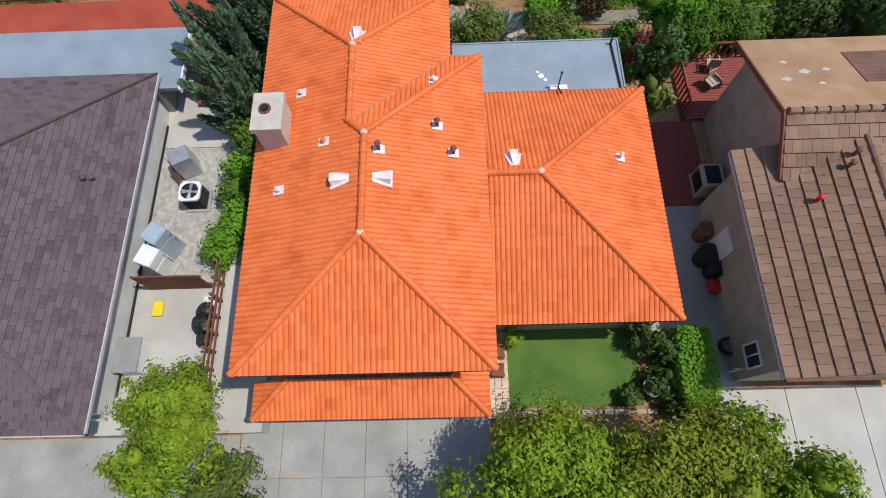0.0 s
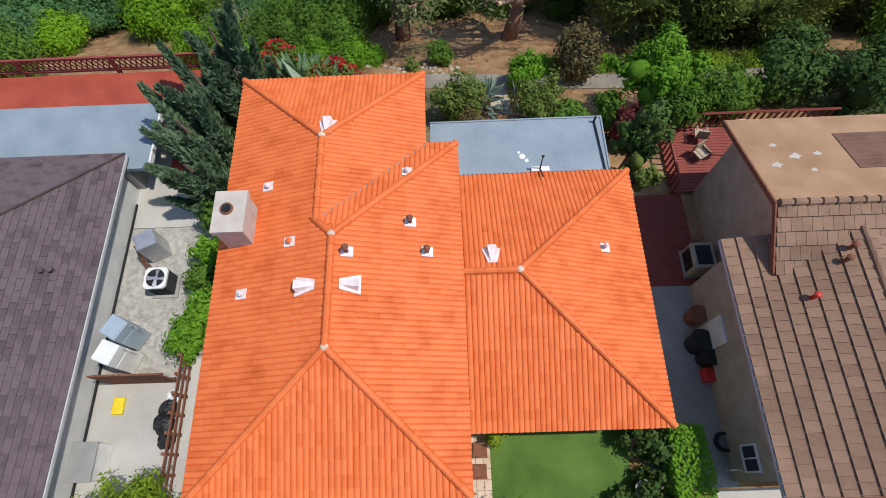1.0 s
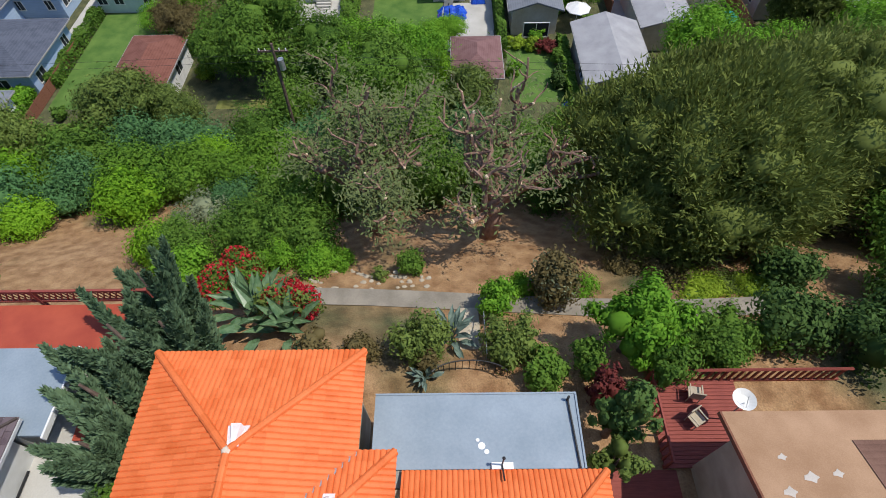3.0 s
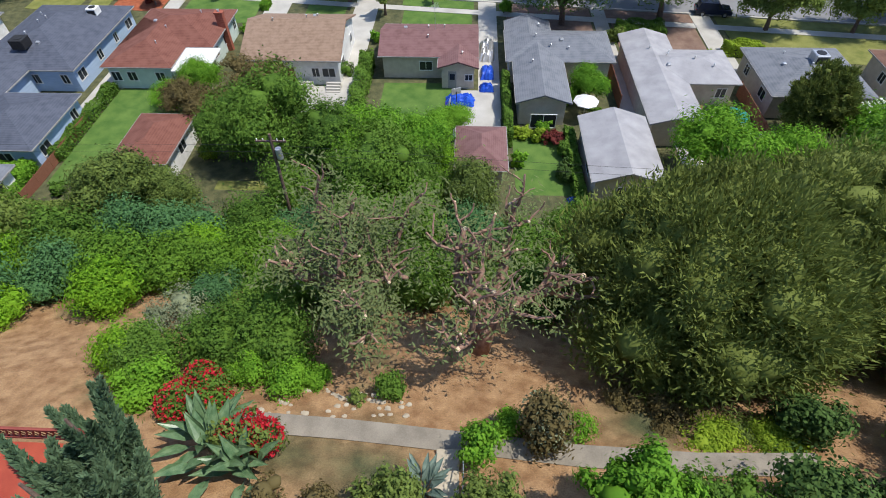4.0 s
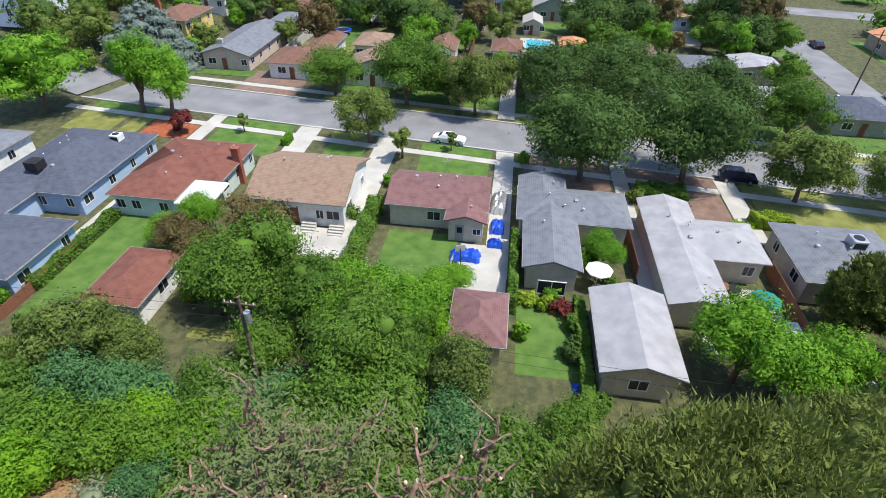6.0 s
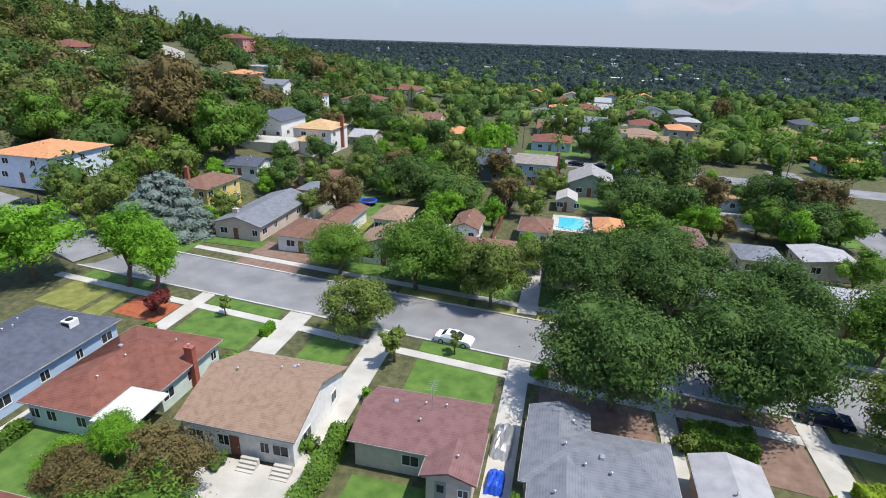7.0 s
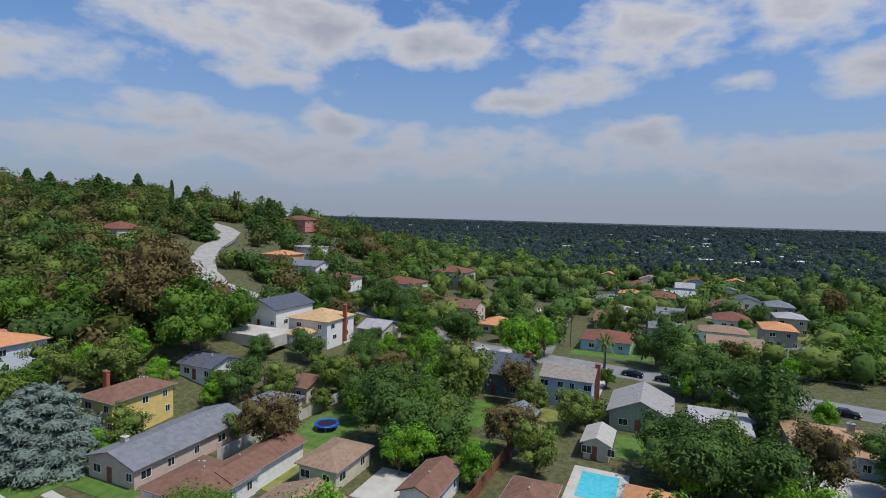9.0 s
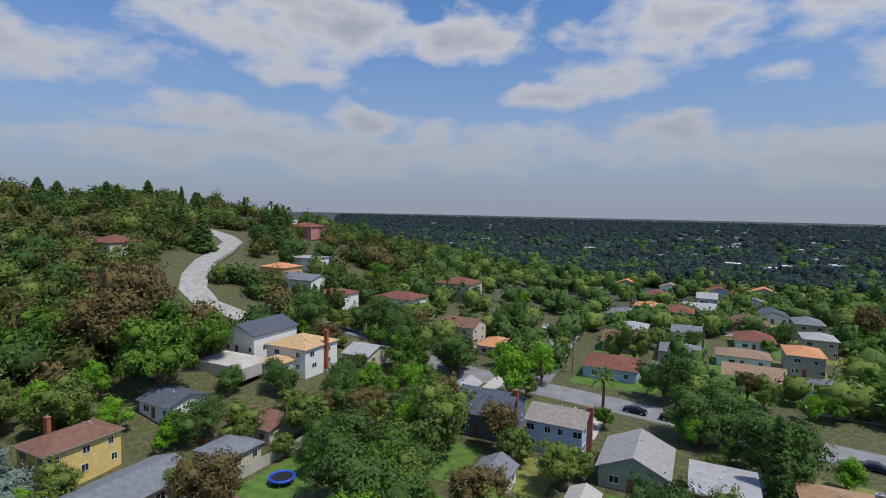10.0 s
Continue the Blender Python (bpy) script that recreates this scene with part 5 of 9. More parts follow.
for y0, z0, y1, z1 in ((BYR, bz, BY1, bz - BN * (BY1 - BYR)), (BYR, bz, BY0, bz - BS * (BYR - BY0))):
    Shape().slab([(BX - 15.07, y0 - 8, z0 + 0.03), (BX - 15.005, y0 - 8, z0 + 0.03), (BX - 15.005, y1 - 8, z1 + 0.03), (BX - 15.07, y1 - 8, z1 + 0.03)], 0.2).part("bargeboard", RUST, right, "brown bargeboard along the gable")
gable = [(8.5, -2.5), (13.7, -4.5), (13.7, bz - BN * (13.7 - BYR) - 0.15), (BYR, bz - 0.15), (8.5, bz - BS * (BYR - 8.5) - 0.15)]
Shape().add([(x, y - 8, z) for x in (-3.55, 9.5) for y, z in gable], [(4, 3, 2, 1, 0), (5, 6, 7, 8, 9)] + [(i, (i + 1) % 5, (i + 1) % 5 + 5, i + 5) for i in range(5)]).part("wall", CREAM, right, "beige stucco gable wall")
Shape().box(AX - 14.55, AX + 2 * RF - 15.45, AY0 - 7.6, AY1 - 8.3, -2.0, AZ - 0.05).part("wall", CREAM, right, "beige stucco side wall")
Shape().box(AX - 15.07, AX - 15.01, AY0 - 8, AY1 - 8, AZ - 0.14, AZ - 0.02).part("gutter", GREYTRIM, right, "white rain gutter")
Shape().box(AX - 15, AX + 2 * RF - 15, AY0 - 8.08, AY0 - 8.01, AZ - 0.14, AZ + 0.0).part("fascia", RUST, right, "brown fascia board")
Shape().slab([(x, y, bz - BN * (y + 8 - BYR) + 0.03) for x, y in ((-0.5, 3.6), (4.6, 3.6), (4.6, 5.4), (-0.5, 5.4))], 0.05).part("roof_patch", SH_BROWN, right, "brown replaced roof section")
for vx, vy, vm in ((11.9, 7.3, RED), (13.25, 8.75, RUST), (13.0, 8.35, RUST)):
    vz = AZ + AP * (vx - AX)
    Shape().cyl(vx - 15, vy - 8, vz, vz + 0.35, 0.07, n=8).ball(vx - 15, vy - 8, vz + 0.38, 0.12, 0.12, 0.08, 8, 5).part("vent_pipe", vm, right, "rusty roof vent pipe")
for k, (px, py, pr) in enumerate(((12.7, 12.3, 0.22), (13.5, 12.4, 0.16), (11.9, 11.9, 0.2), (12.2, 12.9, 0.14), (13.0, 11.6, 0.12))):
    sp = [(px - 15 + pr * f * math.cos(j * math.tau / 9), py - 8 + pr * 0.8 * f * math.sin(j * math.tau / 9)) for j, f in enumerate((1, 0.7, 1.1, 0.6, 0.9, 1.2, 0.7, 1, 0.6))]
    Shape().slab([(x, y, bz - BN * (y + 8 - BYR) + 0.008) for x, y in sp], 0.006).part("paint_patch", CHIMNEY, right, "pale weathered stain on the roof")
window(right, AX - 14.55, -5.2, 0.3, 0.9, 1.0, "W")
Shape().box(AX - 14.62, AX - 14.54, -1.4, -0.4, TOP, TOP + 2.0).part("door", WHITE, right, "white painted side door")


# ---- the row of houses below the hill, this side of the street ----
ROW = "row of houses on the near side of the street"
h1 = house("pale blue house with dark slate shingle hip roof", -50.5, -38.6, 63.5, 79.0, BLUEWALL, SH_BLUE, "hip", pitch=0.3, east=4, south=3, vents=5, group=ROW, seed=3, wings=((-50.5, -43.5, 58.5, 66.0, "hip", 2.7),))
green_house = house("pale green house with red-brown shingle hip roof", -36.0, -25.0, 68.8, 78.3, surf("pale_green_stucco", (0.50, 0.58, 0.52), (0.60, 0.68, 0.62), 1.5, 0.9, 0.2), SH_RED, "hip", pitch=0.3, south=3, east=3, vents=4, chimney=(-25.3, 73.6, 4.6, REDWALL), group=ROW, seed=4, door="", wings=((-36.0, -28.1, 64.3, 76.0, "hip", 2.7),))
for wx in (-4.4, -2.6, 0.6):
    window(green_house, wx, 64.75 - 73.55, 0.95, 1.1, 1.15, "S")
house("white stucco house with sandy shingle gable roof", -21.0, -9.8, 65.6, 76.6, WHITE, SH_SAND, "gx", pitch=0.36, south=4, east=2, vents=4, h=3.0, group=ROW, seed=5)
rose = house("cream house with rose shingle roof and rear wing", -6.0, 5.1, 67.3, 74.9, PALECREAM, SH_MAUVE, "gx", pitch=0.32, south=1, east=2, vents=4, group=ROW, seed=6, door="", wings=((0.7, 5.15, 65.2, 71.2, "gy", 2.6),))
window(rose, 4.55, -5.5, 1.0, 0.9, 0.8, "S")
dr = Shape().box(-0.45, 0.45, -0.05, 0.02, 0.05, 2.1).part("door", GREYWALL, rose, "grey back door with a glazed panel")
dr.matrix_basis = pose(2.75, -5.45, 0)
Shape().box(-0.28, 0.28, -0.07, -0.045, 1.1, 1.8).part("glazing", GLASS, dr)
grey_house = house("cream house with grey shingle cross gable roof", 8.1, 19.9, 66.6, 73.6, PALECREAM, SH_GREY, "hip", pitch=0.32, south=1, vents=4, group=ROW, seed=7, wings=((8.8, 14.3, 58.7, 70.2, "gy", 2.7), (8.2, 13.5, 71.0, 76.0, "gy", 2.7)))
window(grey_house, -2.4, -12.15, 0.5, 2.6, 1.6, "S")
house("pale house with light grey roof and long rear wing", 22.0, 32.0, 62.6, 69.5, PALECREAM, SH_PALE, "hip", pitch=0.28, south=2, vents=5, group=ROW, seed=8, wings=((21.2, 26.6, 55.5, 73.0, "gy", 2.7),))
house("beige house with dark grey shingle hip roof", 34.2, 44.5, 60.5, 70.2, PALECREAM, SH_GREY, "hip", pitch=0.26, south=2, vents=3, group=ROW, seed=9)
house("cream house with brown shingle hip roof", 48.0, 59.0, 58.0, 70.0, PALECREAM, SH_BROWN, "hip", pitch=0.3, group=ROW, seed=10)
house("white house with grey shingle hip roof", -66.0, -54.5, 62.0, 77.0, WHITE, SH_GREY, "hip", pitch=0.3, group=ROW, seed=11)
GAR = "back yard garages"
house("white garage with pale gable roof", 14.6, 20.9, 47.0, 56.6, PALECREAM, SH_PALE, "gy", pitch=0.32, south=1, east=1, west=1, vents=0, door="", group=GAR, seed=12, category="garage", name="garage", h=2.8)
house("small garage with rose shingle hip roof", 3.0, 7.7, 48.6, 55.0, PALECREAM, SH_MAUVE, "hip", pitch=0.4, south=0, east=0, west=1, vents=0, door="", group=GAR, seed=13, category="garage", name="garage", h=2.5)
house("small garage with red-brown hip roof", -28.0, -22.6, 48.6, 56.2, WHITE, SH_RED, "hip", pitch=0.32, south=0, east=1, west=0, vents=0, door="", group=GAR, seed=14, category="garage", name="garage", h=2.5)
house("pale blue garage with slate shingle hip roof", -44.0, -35.6, 50.0, 59.3, BLUEWALL, SH_BLUE, "hip", pitch=0.3, south=1, east=2, west=0, vents=0, door="", group=GAR, seed=15, category="garage", name="garage", h=2.6)
house("small shed with pale corrugated roof", 28.6, 35.2, 46.3, 52.0, PALECREAM, SH_PALE, "gy", pitch=0.22, south=0, east=0, west=0, vents=0, door="", group=GAR, seed=16, category="shed", name="shed", h=2.4)
house("low garage with a grey hip roof", -41.0, -36.0, 42.0, 48.0, WHITE, SH_GREY, "hip", pitch=0.3, south=0, east=1, west=0, vents=0, door="", group=GAR, seed=17, category="garage", name="garage", h=2.4)

# ---- across the street ----
FAR_ROW = "row of houses on the far side of the street"
house("long low house with grey gable roof", -50.0, -40.5, 111.5, 131.5, surf("pink_stucco", (0.50, 0.38, 0.33), (0.60, 0.48, 0.42), 1.5, 0.9, 0.2), SH_GREY, "gy", pitch=0.3, east=5, vents=2, chimney=(-47.5, 115.5, 4.3, CHIMNEY), group=FAR_ROW, seed=20)
house("white house with brown shingle roof", -36.5, -26.8, 109.0, 118.5, WHITE, SH_BROWN, "hip", pitch=0.34, east=3, group=FAR_ROW, seed=21, wings=((-32.5, -27.0, 114.0, 128.0, "gy", 2.9),))
house("cream house with tan roof", -22.5, -11.5, 108.0, 117.0, WHITE, SH_SAND, "gy", pitch=0.36, east=3, group=FAR_ROW, seed=22)
house("cream bungalow with brown roof", -9.0, 2.5, 108.0, 118.0, PALECREAM, SH_BROWN, "hip", pitch=0.36, group=FAR_ROW, seed=23)
house("cream house with terracotta roof", 8.5, 19.0, 107.0, 117.0, PALECREAM, SH_ORANGE, "hip", pitch=0.36, group=FAR_ROW, seed=24)
house("cream house with grey roof", 23.5, 34.0, 105.0, 116.0, PALECREAM, SH_GREY, "hip", pitch=0.3, group=FAR_ROW, seed=25)
house("pale house with light flat roof", 40.0, 52.0, 103.0, 113.0, PALECREAM, SH_PALE, "hip", pitch=0.2, group=FAR_ROW, seed=26)
house("grey house with slate roof", 54.0, 64.0, 101.0, 111.0, GREYWALL, SH_BLUE, "hip", pitch=0.3, group=FAR_ROW, seed=27)
house("garage with tan hip roof", -24.5, -18.0, 122.0, 131.0, PALECREAM, SH_SAND, "hip", pitch=0.34, door="", vents=0, category="garage", name="garage", group=GAR, seed=28)
house("garage with brown gable roof", -9.6, -4.4, 121.5, 130.5, WHITE, SH_BROWN, "gy", pitch=0.4, door="", vents=1, category="garage", name="garage", group=GAR, seed=29)
house("garage with brown hip roof", 2.0, 8.0, 123.5, 131.5, WHITE, SH_BROWN, "hip", pitch=0.4, door="", vents=1, category="garage", name="garage", group=GAR, seed=30)
house("garage with tan hip roof", 15.0, 20.6, 127.0, 135.5, PALECREAM, SH_ORANGE, "hip", pitch=0.4, door="", vents=0, category="garage", name="garage", group=GAR, seed=31)
house("garage with brown hip roof", 27.0, 33.5, 124.0, 134.0, PALECREAM, SH_MAUVE, "hip", pitch=0.4, door="", vents=0, category="garage", name="garage", group=GAR, seed=32)
house("grey hip roof garage", 37.0, 44.0, 120.5, 128.0, PALECREAM, SH_GREY, "hip", pitch=0.34, door="", vents=0, category="garage", name="garage", group=GAR, seed=33)
house("pale flat roof garage", 46.5, 55.0, 122.0, 130.0, PALECREAM, SH_PALE, "gy", pitch=0.15, door="", vents=0, category="garage", name="garage", group=GAR, seed=34)
house("two-storey yellow house with brown hip roof", -64.0, -56.0, 119.5, 131.0, YELLOW, SH_BROWN, "hip", h=5.2, storeys=2, pitch=0.34, east=3, chimney=(-63.5, 124.0, 8.0, REDWALL), group="valley houses", seed=35)
house("long outbuilding with brown roof", -52.0, -41.0, 146.0, 154.0, PALECREAM, SH_BROWN, "gx", pitch=0.3, door="", vents=0, group="valley houses", seed=36)
house("shed with grey hip roof", -46.5, -39.0, 135.5, 143.0, PALECREAM, SH_GREY, "hip", pitch=0.3, door="", vents=0, category="shed", name="shed", group="valley houses", seed=37)
house("small white house with dark grey roof", -67.0, -58.0, 140.0, 148.5, WHITE, SH_BLUE, "gx", pitch=0.3, group="valley houses", seed=38)
house("two-storey navy house with dark slate gable roof", -17.5, -6.2, 166.5, 178.5, NAVY, SH_BLUE, "gx", h=4.2, storeys=1, pitch=0.5, east=3, group="valley houses", seed=39, chimney=(-6.6, 172.0, 8.0, REDWALL))
house("two-storey light blue house with grey gable roof", -3.2, 7.0, 166.3, 175.6, BLUEWALL, surf("taupe_shingle", (0.20, 0.175, 0.155), (0.31, 0.27, 0.24), 1.5, 0.9, 0.2), "gx", h=5.2, storeys=2, pitch=0.36, south=4, group="valley houses", seed=40, chimney=(7.0, 171.0, 7.6, REDWALL))
house("green-grey house with pale gable roof", 10.0, 20.5, 159.5, 171.5, surf("sage_stucco", (0.28, 0.31, 0.25), (0.36, 0.39, 0.32), 1.5), surf("weathered_shingle", (0.2, 0.195, 0.19), (0.32, 0.31, 0.3), 1.6, 0.95, 0.3, 22, courses=14), "gy", h=3.0, pitch=0.45, group="valley houses", seed=41)
house("small shed with grey hip roof", -6.0, -0.2, 147.2, 155.2, WHITE, SH_GREY, "gy", h=2.6, pitch=0.5, vents=0, category="shed", name="shed", group="valley houses", seed=42)
house("small garden house with pale gable roof", 7.8, 12.3, 146.0, 153.0, PALECREAM, surf("buff_shingle", (0.34, 0.32, 0.29), (0.45, 0.43, 0.40), 1.5), "gy", h=2.4, pitch=0.45, vents=0, category="shed", name="shed", group="valley houses", seed=43)
house("red brick house with flat white roof", 22.5, 31.5, 157.0, 167.5, REDWALL, SH_PALE, "flat", h=3.4, group="valley houses", seed=44)
house("pale blue house with wide tan hip roof", 36.0, 47.5, 157.0, 169.0, BLUEWALL, surf("ochre_shingle", (0.30, 0.18, 0.10), (0.40, 0.26, 0.16), 1.2), "hip", h=3.0, pitch=0.3, group="valley houses", seed=45, chimney=(44.5, 163.5, 5.6, METAL))
house("two-storey white house with pale roof", 50.5, 64.0, 154.0, 166.0, WHITE, SH_PALE, "hip", h=5.4, storeys=2, pitch=0.2, group="valley houses", seed=46)
house("small white cottage with pale gable roof", -24.0, -18.5, 178.0, 186.0, WHITE, SH_PALE, "gy", h=3.4, pitch=0.5, group="valley houses", seed=47)
house("white two-storey house with tan hip roof", -65.0, -53.0, 169.0, 181.0, WHITE, surf("honey_shingle", (0.42, 0.27, 0.13), (0.55, 0.37, 0.20), 1.2), "hip", h=5.4, storeys=2, pitch=0.34, group="hillside houses", seed=48, wings=((-62.5, -56.0, 163.5, 170.5, "hip", 3.0),), chimney=(-53.0, 176.0, 8.6, REDWALL))
house("white house with dark slate gable roof", -78.0, -67.0, 168.0, 183.0, WHITE, SH_BLUE, "gy", h=4.6, storeys=1, pitch=0.42, group="hillside houses", seed=49)
sheet("driveway", [(-74, 158, height(-72, 166) + 1.2), (-60, 158, height(-72, 166) + 1.2), (-60, 166.5, height(-72, 166) + 1.3), (-74, 166.5, height(-72, 166) + 1.3)], WALKWAY, 0.1, "pale concrete forecourt", 2.5, "driveway")
house("white two-storey house with terracotta hip roof", -97.0, -82.5, 112.0, 127.0, surf("ice_blue_stucco", (0.55, 0.62, 0.70), (0.66, 0.72, 0.80), 1.5), SH_ORANGE, "hip", h=5.2, storeys=2, pitch=0.26, east=3, group="hillside houses", seed=50)
house("house with dark brown hip roof", -55, -47, 184, 195, PALECREAM, SH_PALE, "gx", pitch=0.3, group="hillside houses", seed=51)
house("two-storey house with taupe roof", -48, -36, 222, 233, PALECREAM, SH_BROWN, "gx", h=5.4, storeys=2, pitch=0.36, group="valley houses", seed=52)
house("house with terracotta roof", -34, -24, 218, 229, PALECREAM, SH_ORANGE, "hip", pitch=0.36, group="valley houses", seed=53)
house("white house with red-brown roof", -92, -80, 216, 228, WHITE, SH_RED, "hip", h=4.6, pitch=0.3, group="hillside houses", seed=54)
house("long white house with grey roof", -112, -96, 222, 233, WHITE, SH_GREY, "gx", h=4.0, pitch=0.3, group="hillside houses", seed=55)
house("white house with red-brown roof", -78, -62, 232, 244, WHITE, SH_RED, "hip", h=4.4, pitch=0.3, group="hillside houses", seed=56)
house("pale villa with terracotta roof", -74, -58, 270, 284, PALECREAM, SH_RED, "hip", h=6.0, storeys=2, pitch=0.3, group="hillside houses", seed=57)
house("white flat-roofed house on the hill", -128, -116, 246, 258, WHITE, SH_PALE, "flat", h=4.4, group="hillside houses", seed=58)
house("orange-walled house with terracotta roof", -124, -112, 226, 237, surf("peach_stucco", (0.55, 0.30, 0.16), (0.65, 0.38, 0.22), 1.5), SH_ORANGE, "hip", h=3.6, pitch=0.26, group="hillside houses", seed=59)
house("red house with pale roof on the hill top", -176, -158, 296, 310, surf("rose_stucco", (0.5, 0.2, 0.17), (0.6, 0.28, 0.24), 1.5), SH_RED, "hip", h=5.4, storeys=2, pitch=0.3, group="hillside houses", seed=60)
house("brown-roofed house on the hill", -168, -154, 190, 203, PALECREAM, SH_RED, "hip", h=3.4, group="hillside houses", seed=61)
house("pale house on the hill top", -215, -200, 322, 335, WHITE, SH_BROWN, "hip", h=3.6, group="hillside houses", seed=62)

rnd = random.Random(11)
WALLS = (WHITE, CREAM, GREYWALL, CREAM, WHITE, BLUEWALL)
ROOFS = (SH_GREY, SH_BROWN, SH_RED, SH_PALE, SH_SAND, SH_BLUE, SH_ORANGE, SH_MAUVE, SH_GREY)
NAMES = {SH_GREY: "grey", SH_BROWN: "brown", SH_RED: "red-brown", SH_PALE: "pale", SH_SAND: "sandy", SH_BLUE: "slate", SH_ORANGE: "terracotta", SH_MAUVE: "rose"}
WN = {WHITE: "white", CREAM: "cream", GREYWALL: "grey", BLUEWALL: "pale blue"}
TAKEN = []


def free_lot(x, y):
    road2 = 202.0 - (x + 30) * 40.5 / 260
    return abs(y - road2) > 13 and abs(x - (-12.5 - (y - 204) * 17.5 / 216)) > 12 and abs(x - (70 + (y - 245) * 0.018)) > 11


def suburb(x0, x1, y0, y1, dx, dy):
    """Detached houses in loose rows over a stretch of the valley."""
    y = y0
    while y < y1:
        x = x0 + rnd.uniform(0, dx / 2)
        while x < x1:
            a, b = x + rnd.uniform(-2, 2), y + rnd.uniform(-3, 3)
            if free_lot(a, b) and a > -0.55 * (b - 68) + 40 - 60 * (b < 260):
                w, d = rnd.uniform(9, 13.5), rnd.uniform(9, 14)
                wl, rf_ = rnd.choice(WALLS), rnd.choice(ROOFS)
                k = rnd.choice(("hip", "hip", "gx", "gy"))
                two = rnd.random() < 0.18
                house(f"{WN[wl]} {'two-storey ' if two else ''}house with {NAMES[rf_]} {'hip' if k == 'hip' else 'gable'} roof", a - w / 2, a + w / 2, b - d / 2, b + d / 2, wl, rf_, k, h=5.3 if two else 2.9, storeys=2 if two else 1, pitch=rnd.uniform(0.26, 0.42), south=2, east=1, west=1, north=0, vents=1, group="valley suburb houses", seed=int(a * 7 + b * 13) % 9973)
                TAKEN.append((a, b, 0.5 * math.hypot(w, d)))
                z_lot = height(a, b)
                gl = rnd.choice((LAWN, DRYLAWN, LAWN, WALKWAY))
                sheet("lawn" if gl is not WALKWAY else "pavement", [(a - w / 2 - 1.5, b - d / 2 - 5.5, z_lot), (a + w / 2 + 1.0, b - d / 2 - 5.5, z_lot), (a + w / 2 + 1.0, b + d / 2 + 3, z_lot), (a - w / 2 - 1.5, b + d / 2 + 3, z_lot)], gl, 0.03 + 0.006 * (len(TAKEN) % 9), "garden lawn round a valley house" if gl is not WALKWAY else "pale paved yard round a valley house", 0.3)
            x += dx * rnd.uniform(0.85, 1.2)
        y += dy


suburb(8, 64, 190, 212, 15, 24)
suburb(-4, 64, 222, 300, 17, 24)
suburb(80, 150, 120, 330, 19, 30)
suburb(-20, 66, 318, 430, 20, 32)

for k, (x0, x1, y0, y1, gl) in enumerate(((-51.5, -39.5, 109.0, 112.0, LAWN), (-37.5, -26, 119, 131, DRYLAWN), (-23.5, -11, 117.5, 122, LAWN), (-16.5, -10.5, 122.5, 131, WALKWAY), (-9.5, 3, 118.2, 121.3, WALKWAY), (9, 20, 117.2, 126.5, LAWN), (24, 34, 116.2, 123.5, DRYLAWN), (36, 56, 113.5, 120, DRYLAWN), (-58, -51, 132, 140, LAWN), (-55, -40, 154.5, 162, DRYLAWN), (-34, -22.5, 150, 160, WALKWAY), (-17, -6.5, 179, 188, LAWN), (-3, 7, 176, 187, WALKWAY), (9.5, 20, 172, 180, LAWN), (22.5, 34, 168, 176, WALKWAY), (36, 48, 169.5, 178, DRYLAWN), (50, 64, 140, 153.5, LAWN), (36, 47, 145, 156.5, WALKWAY), (22, 33, 137, 150, LAWN))):
    sheet("lawn" if gl is not WALKWAY else "pavement", [(x0, y0, GROUND), (x1, y0, GROUND), (x1, y1, GROUND), (x0, y1, GROUND)], gl, 0.075 + 0.006 * (k % 8), "green yard between valley houses" if gl is LAWN else "dry grass yard between valley houses" if gl is DRYLAWN else "pale paved yard between valley houses", 0.3)


# ---- trees ----
MADE = []
ST = "shady street trees"
oak = broad_tree("large dark green street tree with a broad round crown", 16.0, 81.0, 12.0, 6.8, L_DARK, BARK, 16000, 0.19, 1, 0.22, 18, group=ST)
lime = broad_tree("bright green street tree with an upright crown", -49.0, 91.2, 11.5, 3.6, L_BRIGHT, BARK, 9000, 0.17, 2, 0.25, 12, group=ST)
round_t = broad_tree("mid green tree with an uneven round crown", -12.6, 87.0, 7.5, 3.9, L_OLIVE, BARK, 10000, 0.155, 3, 0.2, 11, group=ST)
full = broad_tree("dense mid green tree", -10.0, 101.5, 10.0, 6.3, L_MID, BARK, 14000, 0.185, 4, 0.2, 17, group=ST)
wide = broad_tree("spreading bright green tree with layered foliage", -63.0, 89.0, 11.0, 7.6, L_BRIGHT, BARK, 9000, 0.21, 5, 0.25, 16, group=ST)
garden = broad_tree("leafy bright green garden tree", 25.5, 50.0, 7.8, 4.1, L_BRIGHT, BARK, 11500, 0.135, 6, 0.2, 14, group="garden trees")
brown = broad_tree("purple-brown leaved garden tree", -17.5, 61.0, 6.5, 3.2, L_BROWN, BARK, 7000, 0.12, 7, 0.15, 10, group="garden trees")
shade = broad_tree("dark green garden tree with dense foliage", -13.5, 52.5, 9.0, 4.2, L_MID, BARK, 12500, 0.14, 8, 0.15, 16, group="garden trees")
dark = broad_tree("dark green tree with a rounded crown", 52.0, 46.0, 12.0, 6.0, L_DARK, BARK, 11000, 0.2, 9, 0.15, 16, group="garden trees")
olive = broad_tree("olive green tree with airy foliage", -24.0, 43.5, 7.0, 3.6, L_OLIVE, BARK, 10500, 0.135, 10, 0.15, 13, group="garden trees")


